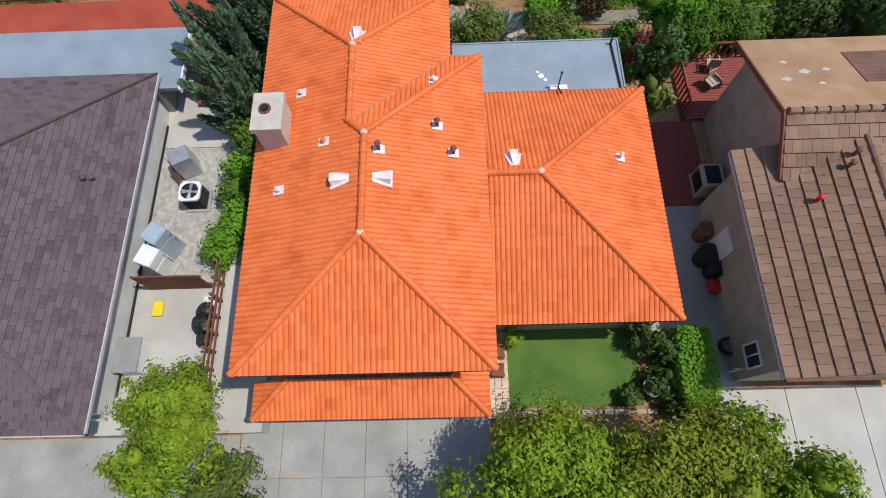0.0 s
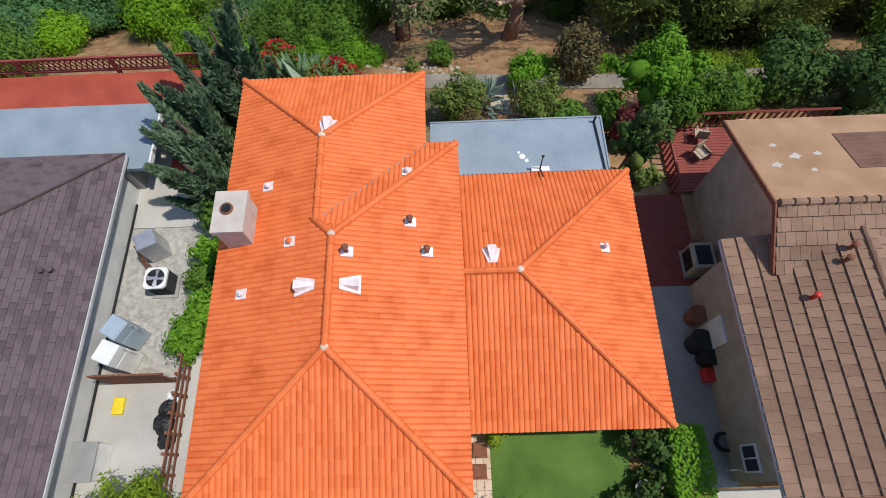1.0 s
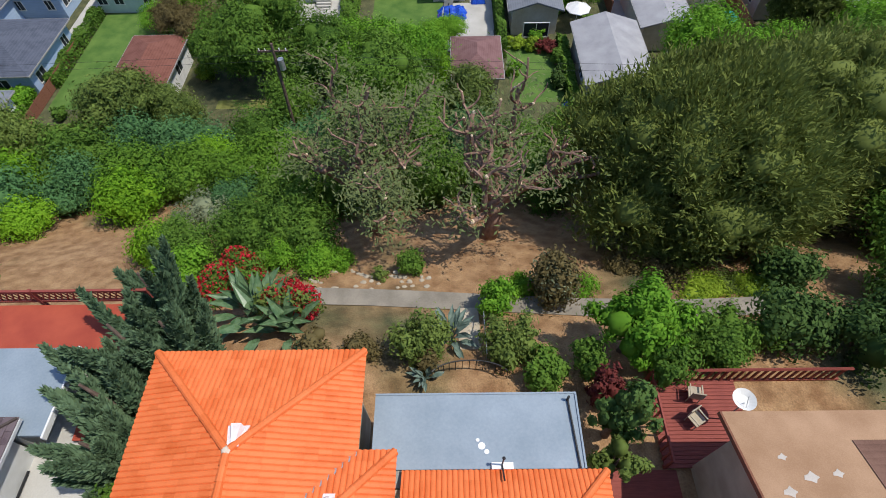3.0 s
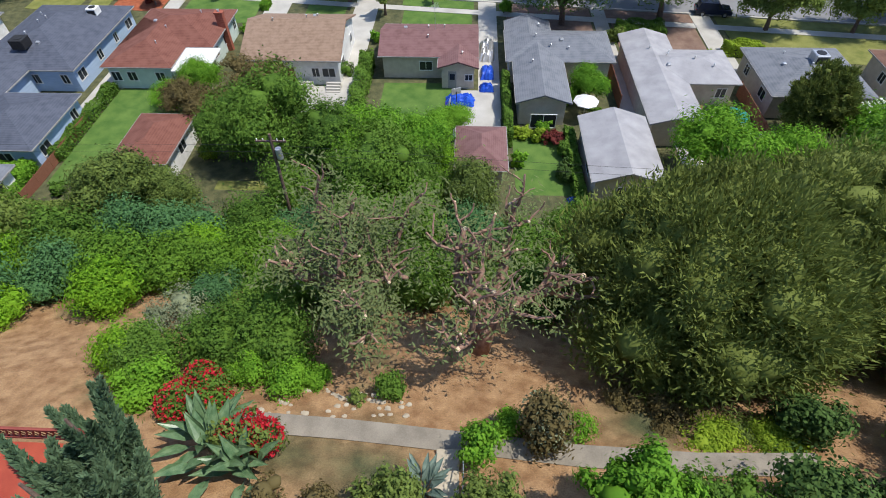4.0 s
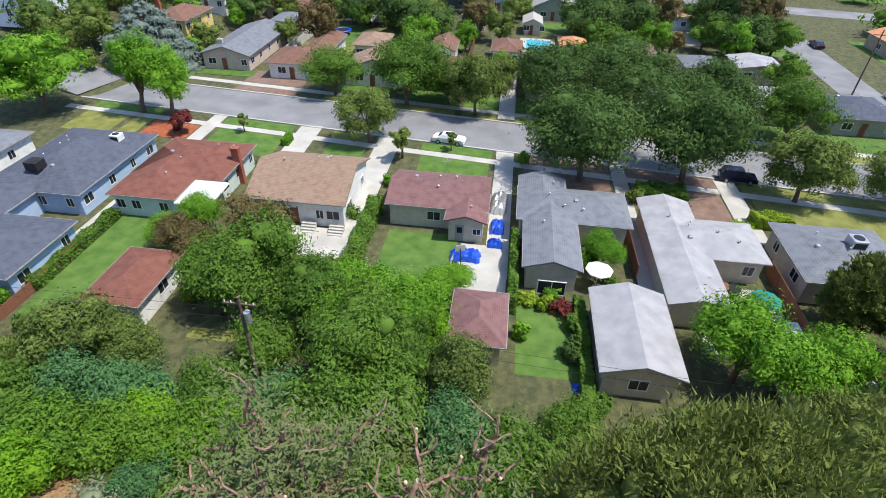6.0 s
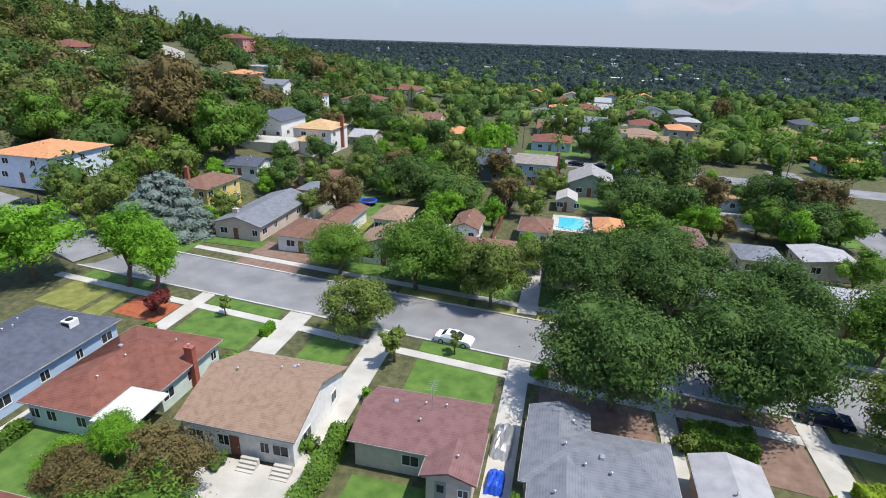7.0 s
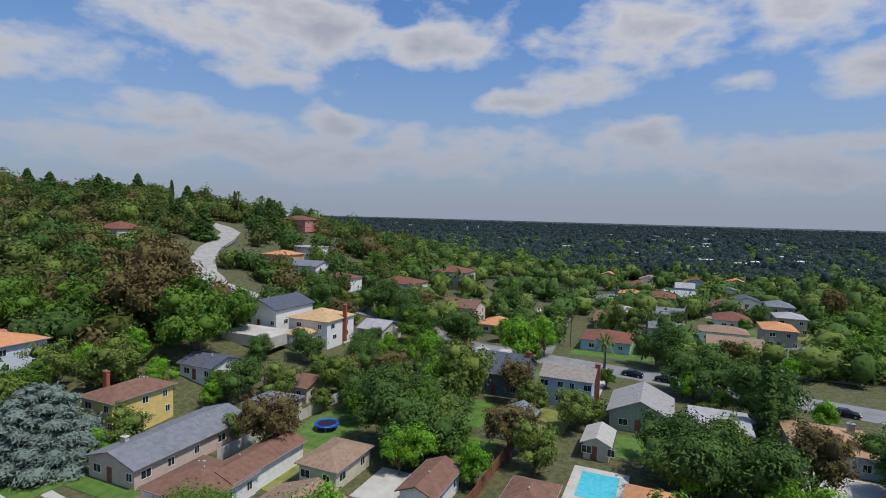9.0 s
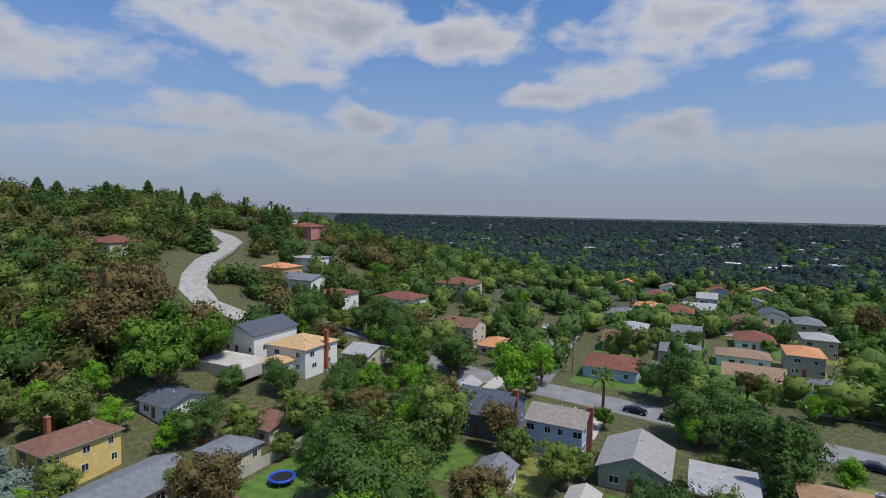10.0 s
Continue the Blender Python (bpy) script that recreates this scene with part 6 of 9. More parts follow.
FARG = "trees among the far houses"
far_a = broad_tree("dense dark green tree among far houses", 20.0, 148.0, 10.0, 5.2, L_DARK, BARK, 4600, 0.23, 401, 0.15, 13, group=FARG)
far_b = broad_tree("rounded mid green tree among far houses", -18.0, 139.0, 8.5, 4.2, L_MID, BARK, 4000, 0.21, 402, 0.15, 12, group=FARG)
far_c = broad_tree("bright green tree among far houses", -12.0, 133.0, 6.5, 3.2, L_BRIGHT, BARK, 3400, 0.19, 403, 0.15, 10, group=FARG)
far_d = broad_tree("olive green tree among far houses", 6.0, 156.0, 7.5, 3.6, L_OLIVE, BARK, 3500, 0.2, 404, 0.15, 11, group=FARG)
far_e = broad_tree("brown-tinged tree among far houses", -20.0, 172.0, 9.0, 3.8, L_BROWN, BARK, 3400, 0.2, 405, 0.15, 11, group=FARG)
FAR_OF = {oak: far_a, full: far_b, dark: far_a, shade: far_b, garden: far_c, lime: far_c, wide: far_c, round_t: far_d, olive: far_d, brown: far_e}


def plant(base, *spots):
    for k, (x, y, s) in enumerate(spots):
        if y > 112:
            base_at, s = FAR_OF.get(base, base), s * 1.15
        else:
            base_at = base
        again(base_at, x, y, s, (x * 37 + y * 61) % 360, tall=1.0 + 0.12 * math.sin(x * 3 + y))


plant(lime, (-43.8, 90.6, 0.92), (-13.5, 188.0, 1.35))
plant(oak, (29.0, 83.2, 1.0), (13.0, 103.0, 0.95), (24.0, 101.5, 1.0), (35.0, 99.5, 0.9), (23.0, 112.0, 0.9), (62.0, 82.0, 1.0), (74.0, 88, 1.0), (24.0, 141.0, 0.95), (16.5, 203.0, 0.95), (-92.0, 150.0, 1.15), (-82, 150, 1.0))
plant(round_t, (41.5, 80.0, 1.15), (1.2, 99.0, 1.1), (52.0, 79.5, 1.0), (6.0, 112.0, 0.8), (-2.0, 160.0, 0.75), (-13, 140, 0.9), (-37.0, 152.0, 1.0), (-46.0, 144.0, 0.9), (3, 138, 0.8))
plant(full, (-22.5, 103.5, 0.8), (-3.5, 103.0, 0.7), (46.0, 97.0, 0.8), (-18.2, 143.0, 0.9), (-17.5, 158.0, 0.6), (-9.0, 139.0, 0.6), (45, 140, 0.9), (58, 138, 0.9), (-26, 166, 0.75), (52, 118, 0.8), (24.0, 120.0, 0.8), (-55, 140, 0.6))
plant(far_d, (-69, 113, 1.0), (-73, 108, 0.9), (-67, 104.5, 0.6), (-78, 112, 1.1), (-52, 118, 0.8), (-70, 128, 1.2), (-76, 124, 1.0))
plant(wide, (-54.5, 136.0, 0.62), (-75, 138, 0.8), (-31, 200, 0.7), (22, 182, 0.7), (4.0, 118, 0.6))
plant(garden, (30.5, 48.0, 0.85), (-1.5, 52.0, 0.9), (2.0, 56.5, 0.55), (17.0, 63.5, 0.5), (-6.5, 51.0, 0.85), (-24.6, 62.8, 0.55), (-27.0, 60.5, 0.5), (40.0, 52.0, 0.9), (36.5, 136.0, 0.8), (-3.5, 132.0, 0.7), (5.5, 158.5, 0.6), (-13.5, 130.0, 0.7), (50, 134, 0.9), (-16, 145, 0.7), (55, 146, 0.8))
plant(brown, (-21.5, 57.5, 0.8), (-25.0, 58.5, 0.7), (-6.0, 164.0, 0.8), (-1.5, 141.5, 0.9), (-31, 160, 0.9))
plant(shade, (-9.0, 51.0, 0.9), (-4.0, 47.0, 0.95), (-17.5, 52.5, 0.75), (0.5, 47.5, 0.7), (35.5, 46.0, 1.0), (44.0, 50.0, 1.0), (46, 43, 1.0), (-46, 44, 0.8))
plant(dark, (60.0, 40.0, 0.9), (38.0, 38.0, 0.95), (46.0, 33.0, 1.0), (33.0, 28.5, 0.9), (54, 30, 0.9), (70, 52, 1.0))
plant(olive, (4.5, 45.5, 0.75), (-31.0, 38.5, 0.9), (-20.5, 44.0, 0.7), (29.0, 43.5, 0.85), (47.0, 56.0, 1.0), (52.0, 53.0, 1.0), (33.5, 41.5, 0.9))
# the far side of the valley and the hill
rnd = random.Random(5)


def clear(x, y):
    if not free_lot(x, y) and abs(x - 70) < 80 and not (y > 208 and abs(x - 72) < 13):
        return False
    if abs(y - street_y(x)) < 9:
        return False
    for a, b, r in TAKEN:
        if (x - a) ** 2 + (y - b) ** 2 < (r * 0.8 + 2) ** 2:
            return False
    return True


HOUSES = [o for o in scene.objects if o.parent is None and o.name.split(".")[0] in ("house", "garage", "shed")]
for o in HOUSES:
    if o.location.y > 95:
        TAKEN.append((o.location.x, o.location.y, 8.0))
bases = (far_a, far_b, far_c, far_d, far_b, far_a, far_e, far_d)
KEEP = [(11.4, 139, 6.5), (-31.5, 138.4, 5.0), (-20, 150, 2.5), (-20, 165, 2.5), (-20, 180, 2.5), (-20, 195, 2.5), (-12, 152, 5), (-5, 150, 5), (33, 160, 7), (40, 165, 7), (-44, 148, 5), (-67, 161, 8), (-58, 112, 6), (-35, 106, 6), (-7, 139, 4), (15, 153, 4)]
count = 0
while count < 118:
    y = rnd.uniform(107, 330) if count % 2 else rnd.uniform(107, 215)
    x = rnd.uniform(-30 - 0.5 * (y - 100), 45 + 0.35 * (y - 100))
    if any((x - a) ** 2 + (y - b) ** 2 < r * r for a, b, r in KEEP):
        continue
    if clear(x, y):
        again(rnd.choice(bases), x, y, rnd.uniform(0.45, 0.85) if count % 3 else rnd.uniform(0.95, 1.35), rnd.uniform(0, 360), tall=rnd.uniform(0.85, 1.2))
        TAKEN.append((x, y, 2.4))
        count += 1


count = 0
while count < 26:
    x, y = rnd.uniform(-80, -38), rnd.uniform(112, 205)
    if any((x - a) ** 2 + (y - b) ** 2 < r * r for a, b, r in KEEP) or not clear(x, y):
        continue
    again(rnd.choice((far_a, far_b, far_b, far_c, far_d)), x, y, rnd.uniform(0.5, 0.95), rnd.uniform(0, 360))
    TAKEN.append((x, y, 2.4))
    count += 1
plant(far_d, (-15.6, 154.4, 1.35), (-21.5, 151.0, 0.9))
plant(far_e, (-87.6, 151, 2.0), (-83.5, 147, 1.7), (-93, 156, 1.8))
plant(far_b, (-67.3, 146, 1.6), (-80, 153, 1.5), (-73, 159, 1.2), (-87, 146, 1.5), (-95, 138, 1.4), (-102, 132, 1.3))
plant(far_a, (24.0, 183.5, 1.0), (29.5, 186, 1.05), (21.5, 140.5, 1.0), (29.5, 141.5, 1.0), (48.5, 150, 0.9), (49, 160, 0.8), (54, 148, 0.9), (34.5, 171, 0.8))


def far_woods(name, label, spots, material, seed, per=26, size=1.3, body=0.0, loose=0.5):
    """Distant tree crowns, too many to count: lumpy bodies clothed in large leaves."""
    rng = np.random.default_rng(seed)
    cs, fs, s = [], [], Shape()
    for i, (x, y, r, h) in enumerate(spots):
        z = height(x, y)
        d = rng.normal(size=(per, 3))
        d /= np.linalg.norm(d, axis=1)[:, None]
        fs.append(d)
        cs.append(np.array((x, y, z + h * 0.5)) + d * np.array((r, r, h * 0.5)) * rng.uniform(0.6, 1.1, (per, 1)) * np.where(rng.random((per, 1)) < 0.3, 1.12, 0.95))
        if body:
            s.ball(x, y, z + h * 0.46, r * body, r * body, h * 0.5 * body, *((5, 4) if per < 25 else (7, 5)), 0.6, i)
    c = np.concatenate(cs)
    far = np.linalg.norm(c[:, :2] - np.array((23, 80)), axis=1)
    ob = cards(name, c, size * (1 + far / 900), material, None, seed, face=np.concatenate(fs) + np.array((0, 0, 0.0 if body else 0.8)), loose=loose, tri=True)
    tagged(ob, label, "woods", "", "stuff")
    if body:
        s.part("inner_foliage", material, ob, "", True)


def scatter(n, seed, area):
    r = random.Random(seed)
    out = []
    while len(out) < n:
        x, y = area(r)
        if y < 330 and not clear(x, y):
            continue
        big = 1 + max(0, y - 400) / 1500
        out.append((x, y, r.uniform(3.0, 6.2) * big, r.uniform(5.5, 10) * (1.5 if r.random() < 0.06 else 1.0)))
    return out


def hill_area(r):
    y = r.uniform(112, 380)
    return -78 - r.random() ** 1.3 * (110 + 0.45 * y), y


def valley_area(r):
    y = 400 + 2400 * r.random() ** 2.0
    return r.uniform(-0.75 * y + 60, 0.62 * y + 40), y


def near_valley(r):
    y = 200 + 260 * r.random()
    return r.uniform(-0.4 * y + 20, 0.62 * y + 40), y


def fading_valley(r):
    y = 390 + 520 * r.random() ** 1.6
    return r.uniform(-0.7 * y + 60, 0.62 * y + 40), y


def mid_area(r):
    return r.uniform(64, 190), r.uniform(100, 330)


spots = [p for p in scatter(560, 21, hill_area) if not any(abs(p[0] - a) + abs(p[1] - b) < 14 for a, b in ((-100, 187), (-110, 187), (-116, 190), (-122, 193), (-128, 199), (-134, 206), (-140, 214), (-145, 222), (-150, 231), (-156, 240), (-161, 247), (-170, 252), (-180, 255)))]
far_woods("hill_woods", "mixed green trees covering the hillside", spots[:200], L_HILL, 31, 230, 0.5, 0.62)
far_woods("hill_woods", "mixed green trees covering the hillside", spots[200:400], L_DARK, 32, 230, 0.5, 0.62)
far_woods("hill_woods", "olive green trees covering the hillside", spots[400:480], L_OLIVE, 33, 230, 0.5, 0.62)
far_woods("hill_woods", "brownish green trees covering the hillside", spots[480:], L_BROWN, 37, 230, 0.5, 0.62)
# the farthest canopy takes the leaf colour with haze mixed in
far_woods("valley_woods", "distant tree canopy over the valley, haze put into its blue-grey leaf colour", scatter(12000, 22, valley_area), L_FAR_HAZED, 34, 18, 0.9, 0.72, 0.9)
far_woods("valley_woods", "dark green tree canopy where the valley begins to fade", scatter(900, 26, fading_valley), L_DARK, 39, 24, 0.9, 0.75)
far_woods("valley_woods", "distant mid green tree canopy over the valley", scatter(260, 24, near_valley), L_OLIVE, 35, 90, 0.55, 0.7)
far_woods("valley_woods", "dark leafy trees beyond the valley houses", scatter(420, 25, near_valley), L_DARK, 38, 90, 0.6, 0.72)
far_woods("valley_woods", "leafy trees between the valley houses", scatter(150, 23, mid_area), L_MID, 36, 220, 0.5, 0.6)


def distant_houses(n, seed):
    """Roofs and pale walls that show between the far trees."""
    r = random.Random(seed)
    for label, mat_d, share in (("distant pale house walls among the trees", WHITE, 0.25), ("distant grey and brown roofs among the trees", SH_GREY, 0.75)):
        s = Shape()
        for k in range(int(n * share)):
            x, y = valley_area(r)
            y += 90
            z = height(x, y)
            w, d, h = r.uniform(6, 11), r.uniform(6, 9), r.uniform(4.5, 7.0)
            if mat_d is WHITE:
                s.box(x - w / 2, x + w / 2, y - d / 2, y + d / 2, z, z + h)
                s.box(x - w / 2 - 0.4, x + w / 2 + 0.4, y - d / 2 - 0.4, y + d / 2 + 0.4, z + h, z + h + 0.4)
            else:
                roof_part = roof_shape("hip", x - w / 2, x + w / 2, y - d / 2, y + d / 2, z + h - 2.0, 0.4)
                s.add(roof_part.v, roof_part.f)
                s.box(x - w / 2 + 0.5, x + w / 2 - 0.5, y - d / 2 + 0.5, y + d / 2 - 0.5, z, z + h - 2.0)
        tagged(s.part("distant_house", mat_d), label, "houses", "", "stuff")


distant_houses(420, 71)


# ---- things round the hilltop houses ----
def condenser(x, y, rz=0.0, label="square white air conditioning condenser with a round fan grille"):
    t = thing("air_conditioner", x, y, YARD, label, "air conditioner", "outdoor units", rz)
    Shape().box(-0.5, 0.5, -0.5, 0.5, 0, 0.08).part("base_pad", CONC, t)
    body = Shape().box(-0.36, 0.36, -0.36, 0.36, 0.08, 0.92).part("body", BLACK, t, "dark louvred sides")
    louvre = Shape().rbox(-0.39, 0.39, -0.39, 0.39, 0, 0.065, 0.02).mesh("louvre", BLACK)
    for k in range(9):
        piece("louvre", louvre, body, pose(0, 0, 0.1 + 0.09 * k))
    rim = Shape()
    n = 20
    rim.v = [(0.36 * math.cos(k * math.tau / n), 0.36 * math.sin(k * math.tau / n), 0.99) for k in range(n)]
    sq = []
    for k in range(n):
        a = k * math.tau / n
        g = 0.43 / max(abs(math.cos(a)), abs(math.sin(a)))
        sq.append((g * math.cos(a), g * math.sin(a), 0.98))
    rim.v += sq + [(p[0], p[1], 0.88) for p in sq]
    rim.f = [(k, n + k, n + (k + 1) % n, (k + 1) % n) for k in range(n)] + [(n + k, 2 * n + k, 2 * n + (k + 1) % n, n + (k + 1) % n) for k in range(n)]
    rim.part("top_panel", WHITE, t, "white painted top panel")
    fan = Shape().cyl(0, 0, 0.9, 0.96, 0.09)
    for k in range(4):
        a = k * math.tau / 4
        c, s = math.cos(a), math.sin(a)
        fan.add([(c * r - s * w, s * r + c * w, 0.93 + dz) for r, w, dz in ((0.08, -0.05, 0.02), (0.33, -0.10, 0.03), (0.33, 0.10, -0.02), (0.08, 0.05, -0.02))], [(0, 1, 2, 3)])
    fan.part("fan", METAL, t, "grey fan blades at rest")
    return t


condenser(-10.55, 9.8)


def fridge(x, y, rz, tint, label):
    t = thing("refrigerator", x, y, YARD, label, "refrigerator", "old refrigerators in the side yard", rz)
    Shape().rbox(-0.38, 0.38, -0.34, 0.3, 0, 1.7, 0.03).part("body", tint, t)
    d = Shape().rbox(-0.38, 0.38, -0.41, -0.345, 0.05, 1.15, 0.02).part("door", tint, t)
    Shape().box(0.28, 0.32, -0.46, -0.41, 0.6, 1.05).part("handle", METAL, d)
    d = Shape().rbox(-0.38, 0.38, -0.41, -0.345, 1.18, 1.68, 0.02).part("freezer_door", tint, t)
    Shape().box(0.28, 0.32, -0.46, -0.41, 1.2, 1.45).part("handle", METAL, d)


BLUEGREY = surf("blue_grey_enamel", (0.30, 0.37, 0.43), (0.38, 0.45, 0.51), 2, 0.4, 0.05)
fridge(-11.35, 7.75, 60, BLUEGREY, "blue-grey refrigerator standing by the side wall")
fridge(-11.45, 6.85, 68, WHITE, "white refrigerator standing by the side wall")
cab = thing("metal_cabinet", -11.1, 11.3, YARD, "grey metal cabinet with boards leaning on it", "cabinet", rz=25)
Shape().rbox(-0.4, 0.4, -0.35, 0.35, 0, 1.3, 0.03).part("body", METAL, cab)
for k in range(3):
    Shape().slab([(-0.75 + 0.1 * k, -0.5, 0.0), (-0.7 + 0.1 * k, -0.5, 0.0), (-0.42, -0.1, 1.1 + 0.1 * k), (-0.47, -0.1, 1.1 + 0.1 * k)], 0.03).part("board", RUST, cab)
gate = thing("wooden_gate", -10.7, 6.02, YARD, "weathered brown wooden gate across the side yard", "gate")
Shape().box(-1.25, 1.25, 0.05, 0.1, 0.3, 0.4).part("rail", RUST, gate)
Shape().box(-1.25, 1.25, 0.05, 0.1, 1.2, 1.3).part("rail", RUST, gate)
bd = Shape().rbox(-0.09, 0.09, -0.02, 0.04, 0.05, 1.55, 0.01).mesh("board", RUST)
for k in range(13):
    piece("board", bd, gate, pose(-1.16 + 0.193 * k, 0, 0.02 * math.sin(k * 5)))
fence = thing("wooden_fence", -9.05, 4.5, YARD, "low rust-brown wooden fence on a pale kerb", "fence")
for k in range(8):
    Shape().box(-0.05, 0.05, -2.4 + 0.66 * k, -2.3 + 0.66 * k, 0, 1.15).part("post", RUST, fence)
for zz in (0.35, 0.7, 1.05):
    Shape().box(0.05, 0.09, -2.4, 2.4, zz - 0.06, zz + 0.06).part("rail", RUST, fence)
tagged(Shape().box(-8.9, -8.3, 2.1, 6.8, YARD - 0.2, YARD + 0.3).part("kerb", WALKWAY), "pale concrete planter kerb", "kerb", "", "structure")
yb = thing("yellow_bin", -11.5, 5.2, YARD, "yellow plastic tray on the concrete", "tray")
Shape().rbox(-0.2, 0.2, -0.3, 0.3, 0, 0.18, 0.03).part("tub", YEL, yb)
for k, (bx, by, br) in enumerate(((-9.55, 5.05, 0.34), (-9.6, 4.5, 0.38), (-9.45, 3.95, 0.3), (-9.45, 5.45, 0.26))):
    bag = thing("rubbish_bag", bx, by, YARD, "full black plastic rubbish bag by the fence" if k < 3 else "pale printed plastic bag by the fence", "bag", "rubbish bags")
    Shape().ball(0, 0, br * 0.75, br, br, br * 0.8, 12, 8, 0.3, k).part("sack", BLACK if k < 3 else WHITE, bag)
    Shape().cyl(0, 0, br * 1.45, br * 1.85, 0.04, 0.1, n=8).part("knot", BLACK if k < 3 else WHITE, bag)
box2 = thing("storage_box", -11.85, 3.3, YARD, "pale grey storage box against the wall", "box")
Shape().rbox(-0.4, 0.4, -0.6, 0.6, 0, 0.9, 0.03).part("body", WHITE, box2)
Shape().rbox(-0.44, 0.44, -0.64, 0.64, 0.9, 0.98, 0.02).part("lid", GREYWALL, box2)
hoop = thing("basketball_hoop", -11.6, -0.3, TOP + 0.02, "old basketball hoop lying at the yard edge", "hoop")
ring = [(0.25 * math.cos(k * 0.4), 0.25 * math.sin(k * 0.4), 0.5) for k in range(17)]
Shape().tube(ring, [0.015] * 17, 5).part("ring", METAL, hoop)
Shape().tube([(-0.9, 0.35, 0.4), (0.2, 0.3, 0.5)], [0.04, 0.04], 6).part("arm", BLACK, hoop)
Shape().tube([(-0.3, 0.33, 0), (-0.3, 0.33, 0.45)], [0.05, 0.05], 6).part("stand", BLACK, hoop)

# right-hand passage
ac2 = thing("air_conditioner", 10.75, 10.3, TOP + 0.03, "boxy beige evaporative cooler against the wall", "air conditioner", "outdoor units")
Shape().rbox(-0.45, 0.45, -0.55, 0.55, 0.1, 1.05, 0.04).part("body", CREAM, ac2)
Shape().box(-0.47, -0.445, -0.4, 0.4, 0.2, 0.9).part("side_grille", BLACK, ac2)
Shape().box(-0.3, 0.3, -0.4, 0.4, 1.05, 1.07).part("top_grille", BLACK, ac2)
Shape().box(-0.5, 0.5, -0.6, 0.6, 0, 0.1).part("base_pad", CONC, ac2)


def barrel_bin(x, y, r, h, mat_b, label, name="barrel"):
    t = thing(name, x, y, TOP + 0.03, label, "barrel" if name == "barrel" else "bin", "bins in the passage")
    Shape().cyl(0, 0, 0, h, r * 0.88, r, 16).part("body", mat_b, t)
    Shape().cyl(0, 0, h, h + 0.06, r * 1.06, r * 0.98, 16).part("lid", mat_b, t)


barrel_bin(10.15, 8.0, 0.33, 0.8, RUST, "rust-brown steel barrel in the passage")
barrel_bin(10.05, 6.95, 0.42, 0.85, BLACK, "large black lidded bin in the passage", "bin")
barrel_bin(10.3, 6.4, 0.36, 0.8, BLACK, "black lidded bin in the passage", "bin")
rb = thing("toolbox", 10.25, 5.75, TOP + 0.03, "small red metal box on the concrete", "box")
Shape().rbox(-0.2, 0.2, -0.25, 0.25, 0, 0.4, 0.03).part("body", RED, rb)
Shape().rbox(-0.21, 0.21, -0.26, 0.26, 0.4, 0.47, 0.02).part("lid", RED, rb)
ty = thing("hose_reel", 10.35, 3.4, TOP + 0.03, "coiled black hose lying on the concrete", "hose")
for k in range(3):
    Shape().tube([(0.3 * math.cos(a * 0.35), 0.3 * math.sin(a * 0.35), 0.06 + 0.1 * k) for a in range(19)], [0.055] * 19, 6).part("coil", BLACK, ty)
wf = thing("white_fence", 10.9, 2.45, TOP + 0.02, "low white painted fence panel beside the house", "fence")
for k in range(9):
    Shape().rbox(-0.7 + 0.17 * k, -0.6 + 0.17 * k, -0.02, 0.02, 0, 0.9, 0.01).part("paling", WHITE, wf)
Shape().box(-0.75, 0.85, 0.02, 0.05, 0.6, 0.68).part("rail", WHITE, wf)

# the neighbour's red deck
deck_t = thing("deck", 12.2, 15.3, -0.72, "dark red painted timber deck with railing behind the house", "deck")
bd = Shape().rbox(-1.75, 1.75, -0.07, 0.07, -0.05, 0.0, 0.008).mesh("board", DECK)
for k in range(22):
    piece("board", bd, deck_t, pose(0, -1.6 + 0.15 * k, 0))
for a, b in (((-1.75, -1.65), (-1.75, 1.7)), ((-1.75, 1.7), (6.0, 1.7))):
    L = math.hypot(b[0] - a[0], b[1] - a[1])
    Shape().tube([(*a, 0.95), (*b, 0.95)], [0.06, 0.06], 4).part("rail", DECK, deck_t)
    for k in range(int(L / 0.3) + 1):
        px, py = a[0] + (b[0] - a[0]) * k * 0.3 / L, a[1] + (b[1] - a[1]) * k * 0.3 / L
        Shape().box(px - 0.035, px + 0.035, py - 0.035, py + 0.035, -0.05, 0.95).part("baluster", DECK, deck_t)
for px, py in ((-1.7, -1.6), (-1.7, 1.65), (1.7, 1.65)):
    Shape().box(px - 0.07, px + 0.07, py - 0.07, py + 0.07, -3.0, 0.0).part("post", DECK, deck_t)
Shape().box(-1.75, 6.0, 1.66, 1.74, -0.3, -0.06).part("beam", DECK, deck_t)


def patio_chair(x, y, z, rz, mat_c, label, group):
    t = thing("patio_chair", x, y, z, label, "chair", group, rz)
    Shape().rbox(-0.25, 0.25, -0.25, 0.25, 0.4, 0.45, 0.01).part("seat", mat_c, t)
    Shape().rbox(-0.25, 0.25, 0.22, 0.27, 0.45, 0.95, 0.01).part("backrest", mat_c, t)
    for px in (-0.22, 0.22):
        for py in (-0.22, 0.22):
            Shape().tube([(px, py, 0), (px, py, 0.42)], [0.02, 0.02], 5).part("leg", mat_c, t)
        Shape().box(px - 0.025, px + 0.025, -0.25, 0.25, 0.62, 0.66).part("armrest", mat_c, t)


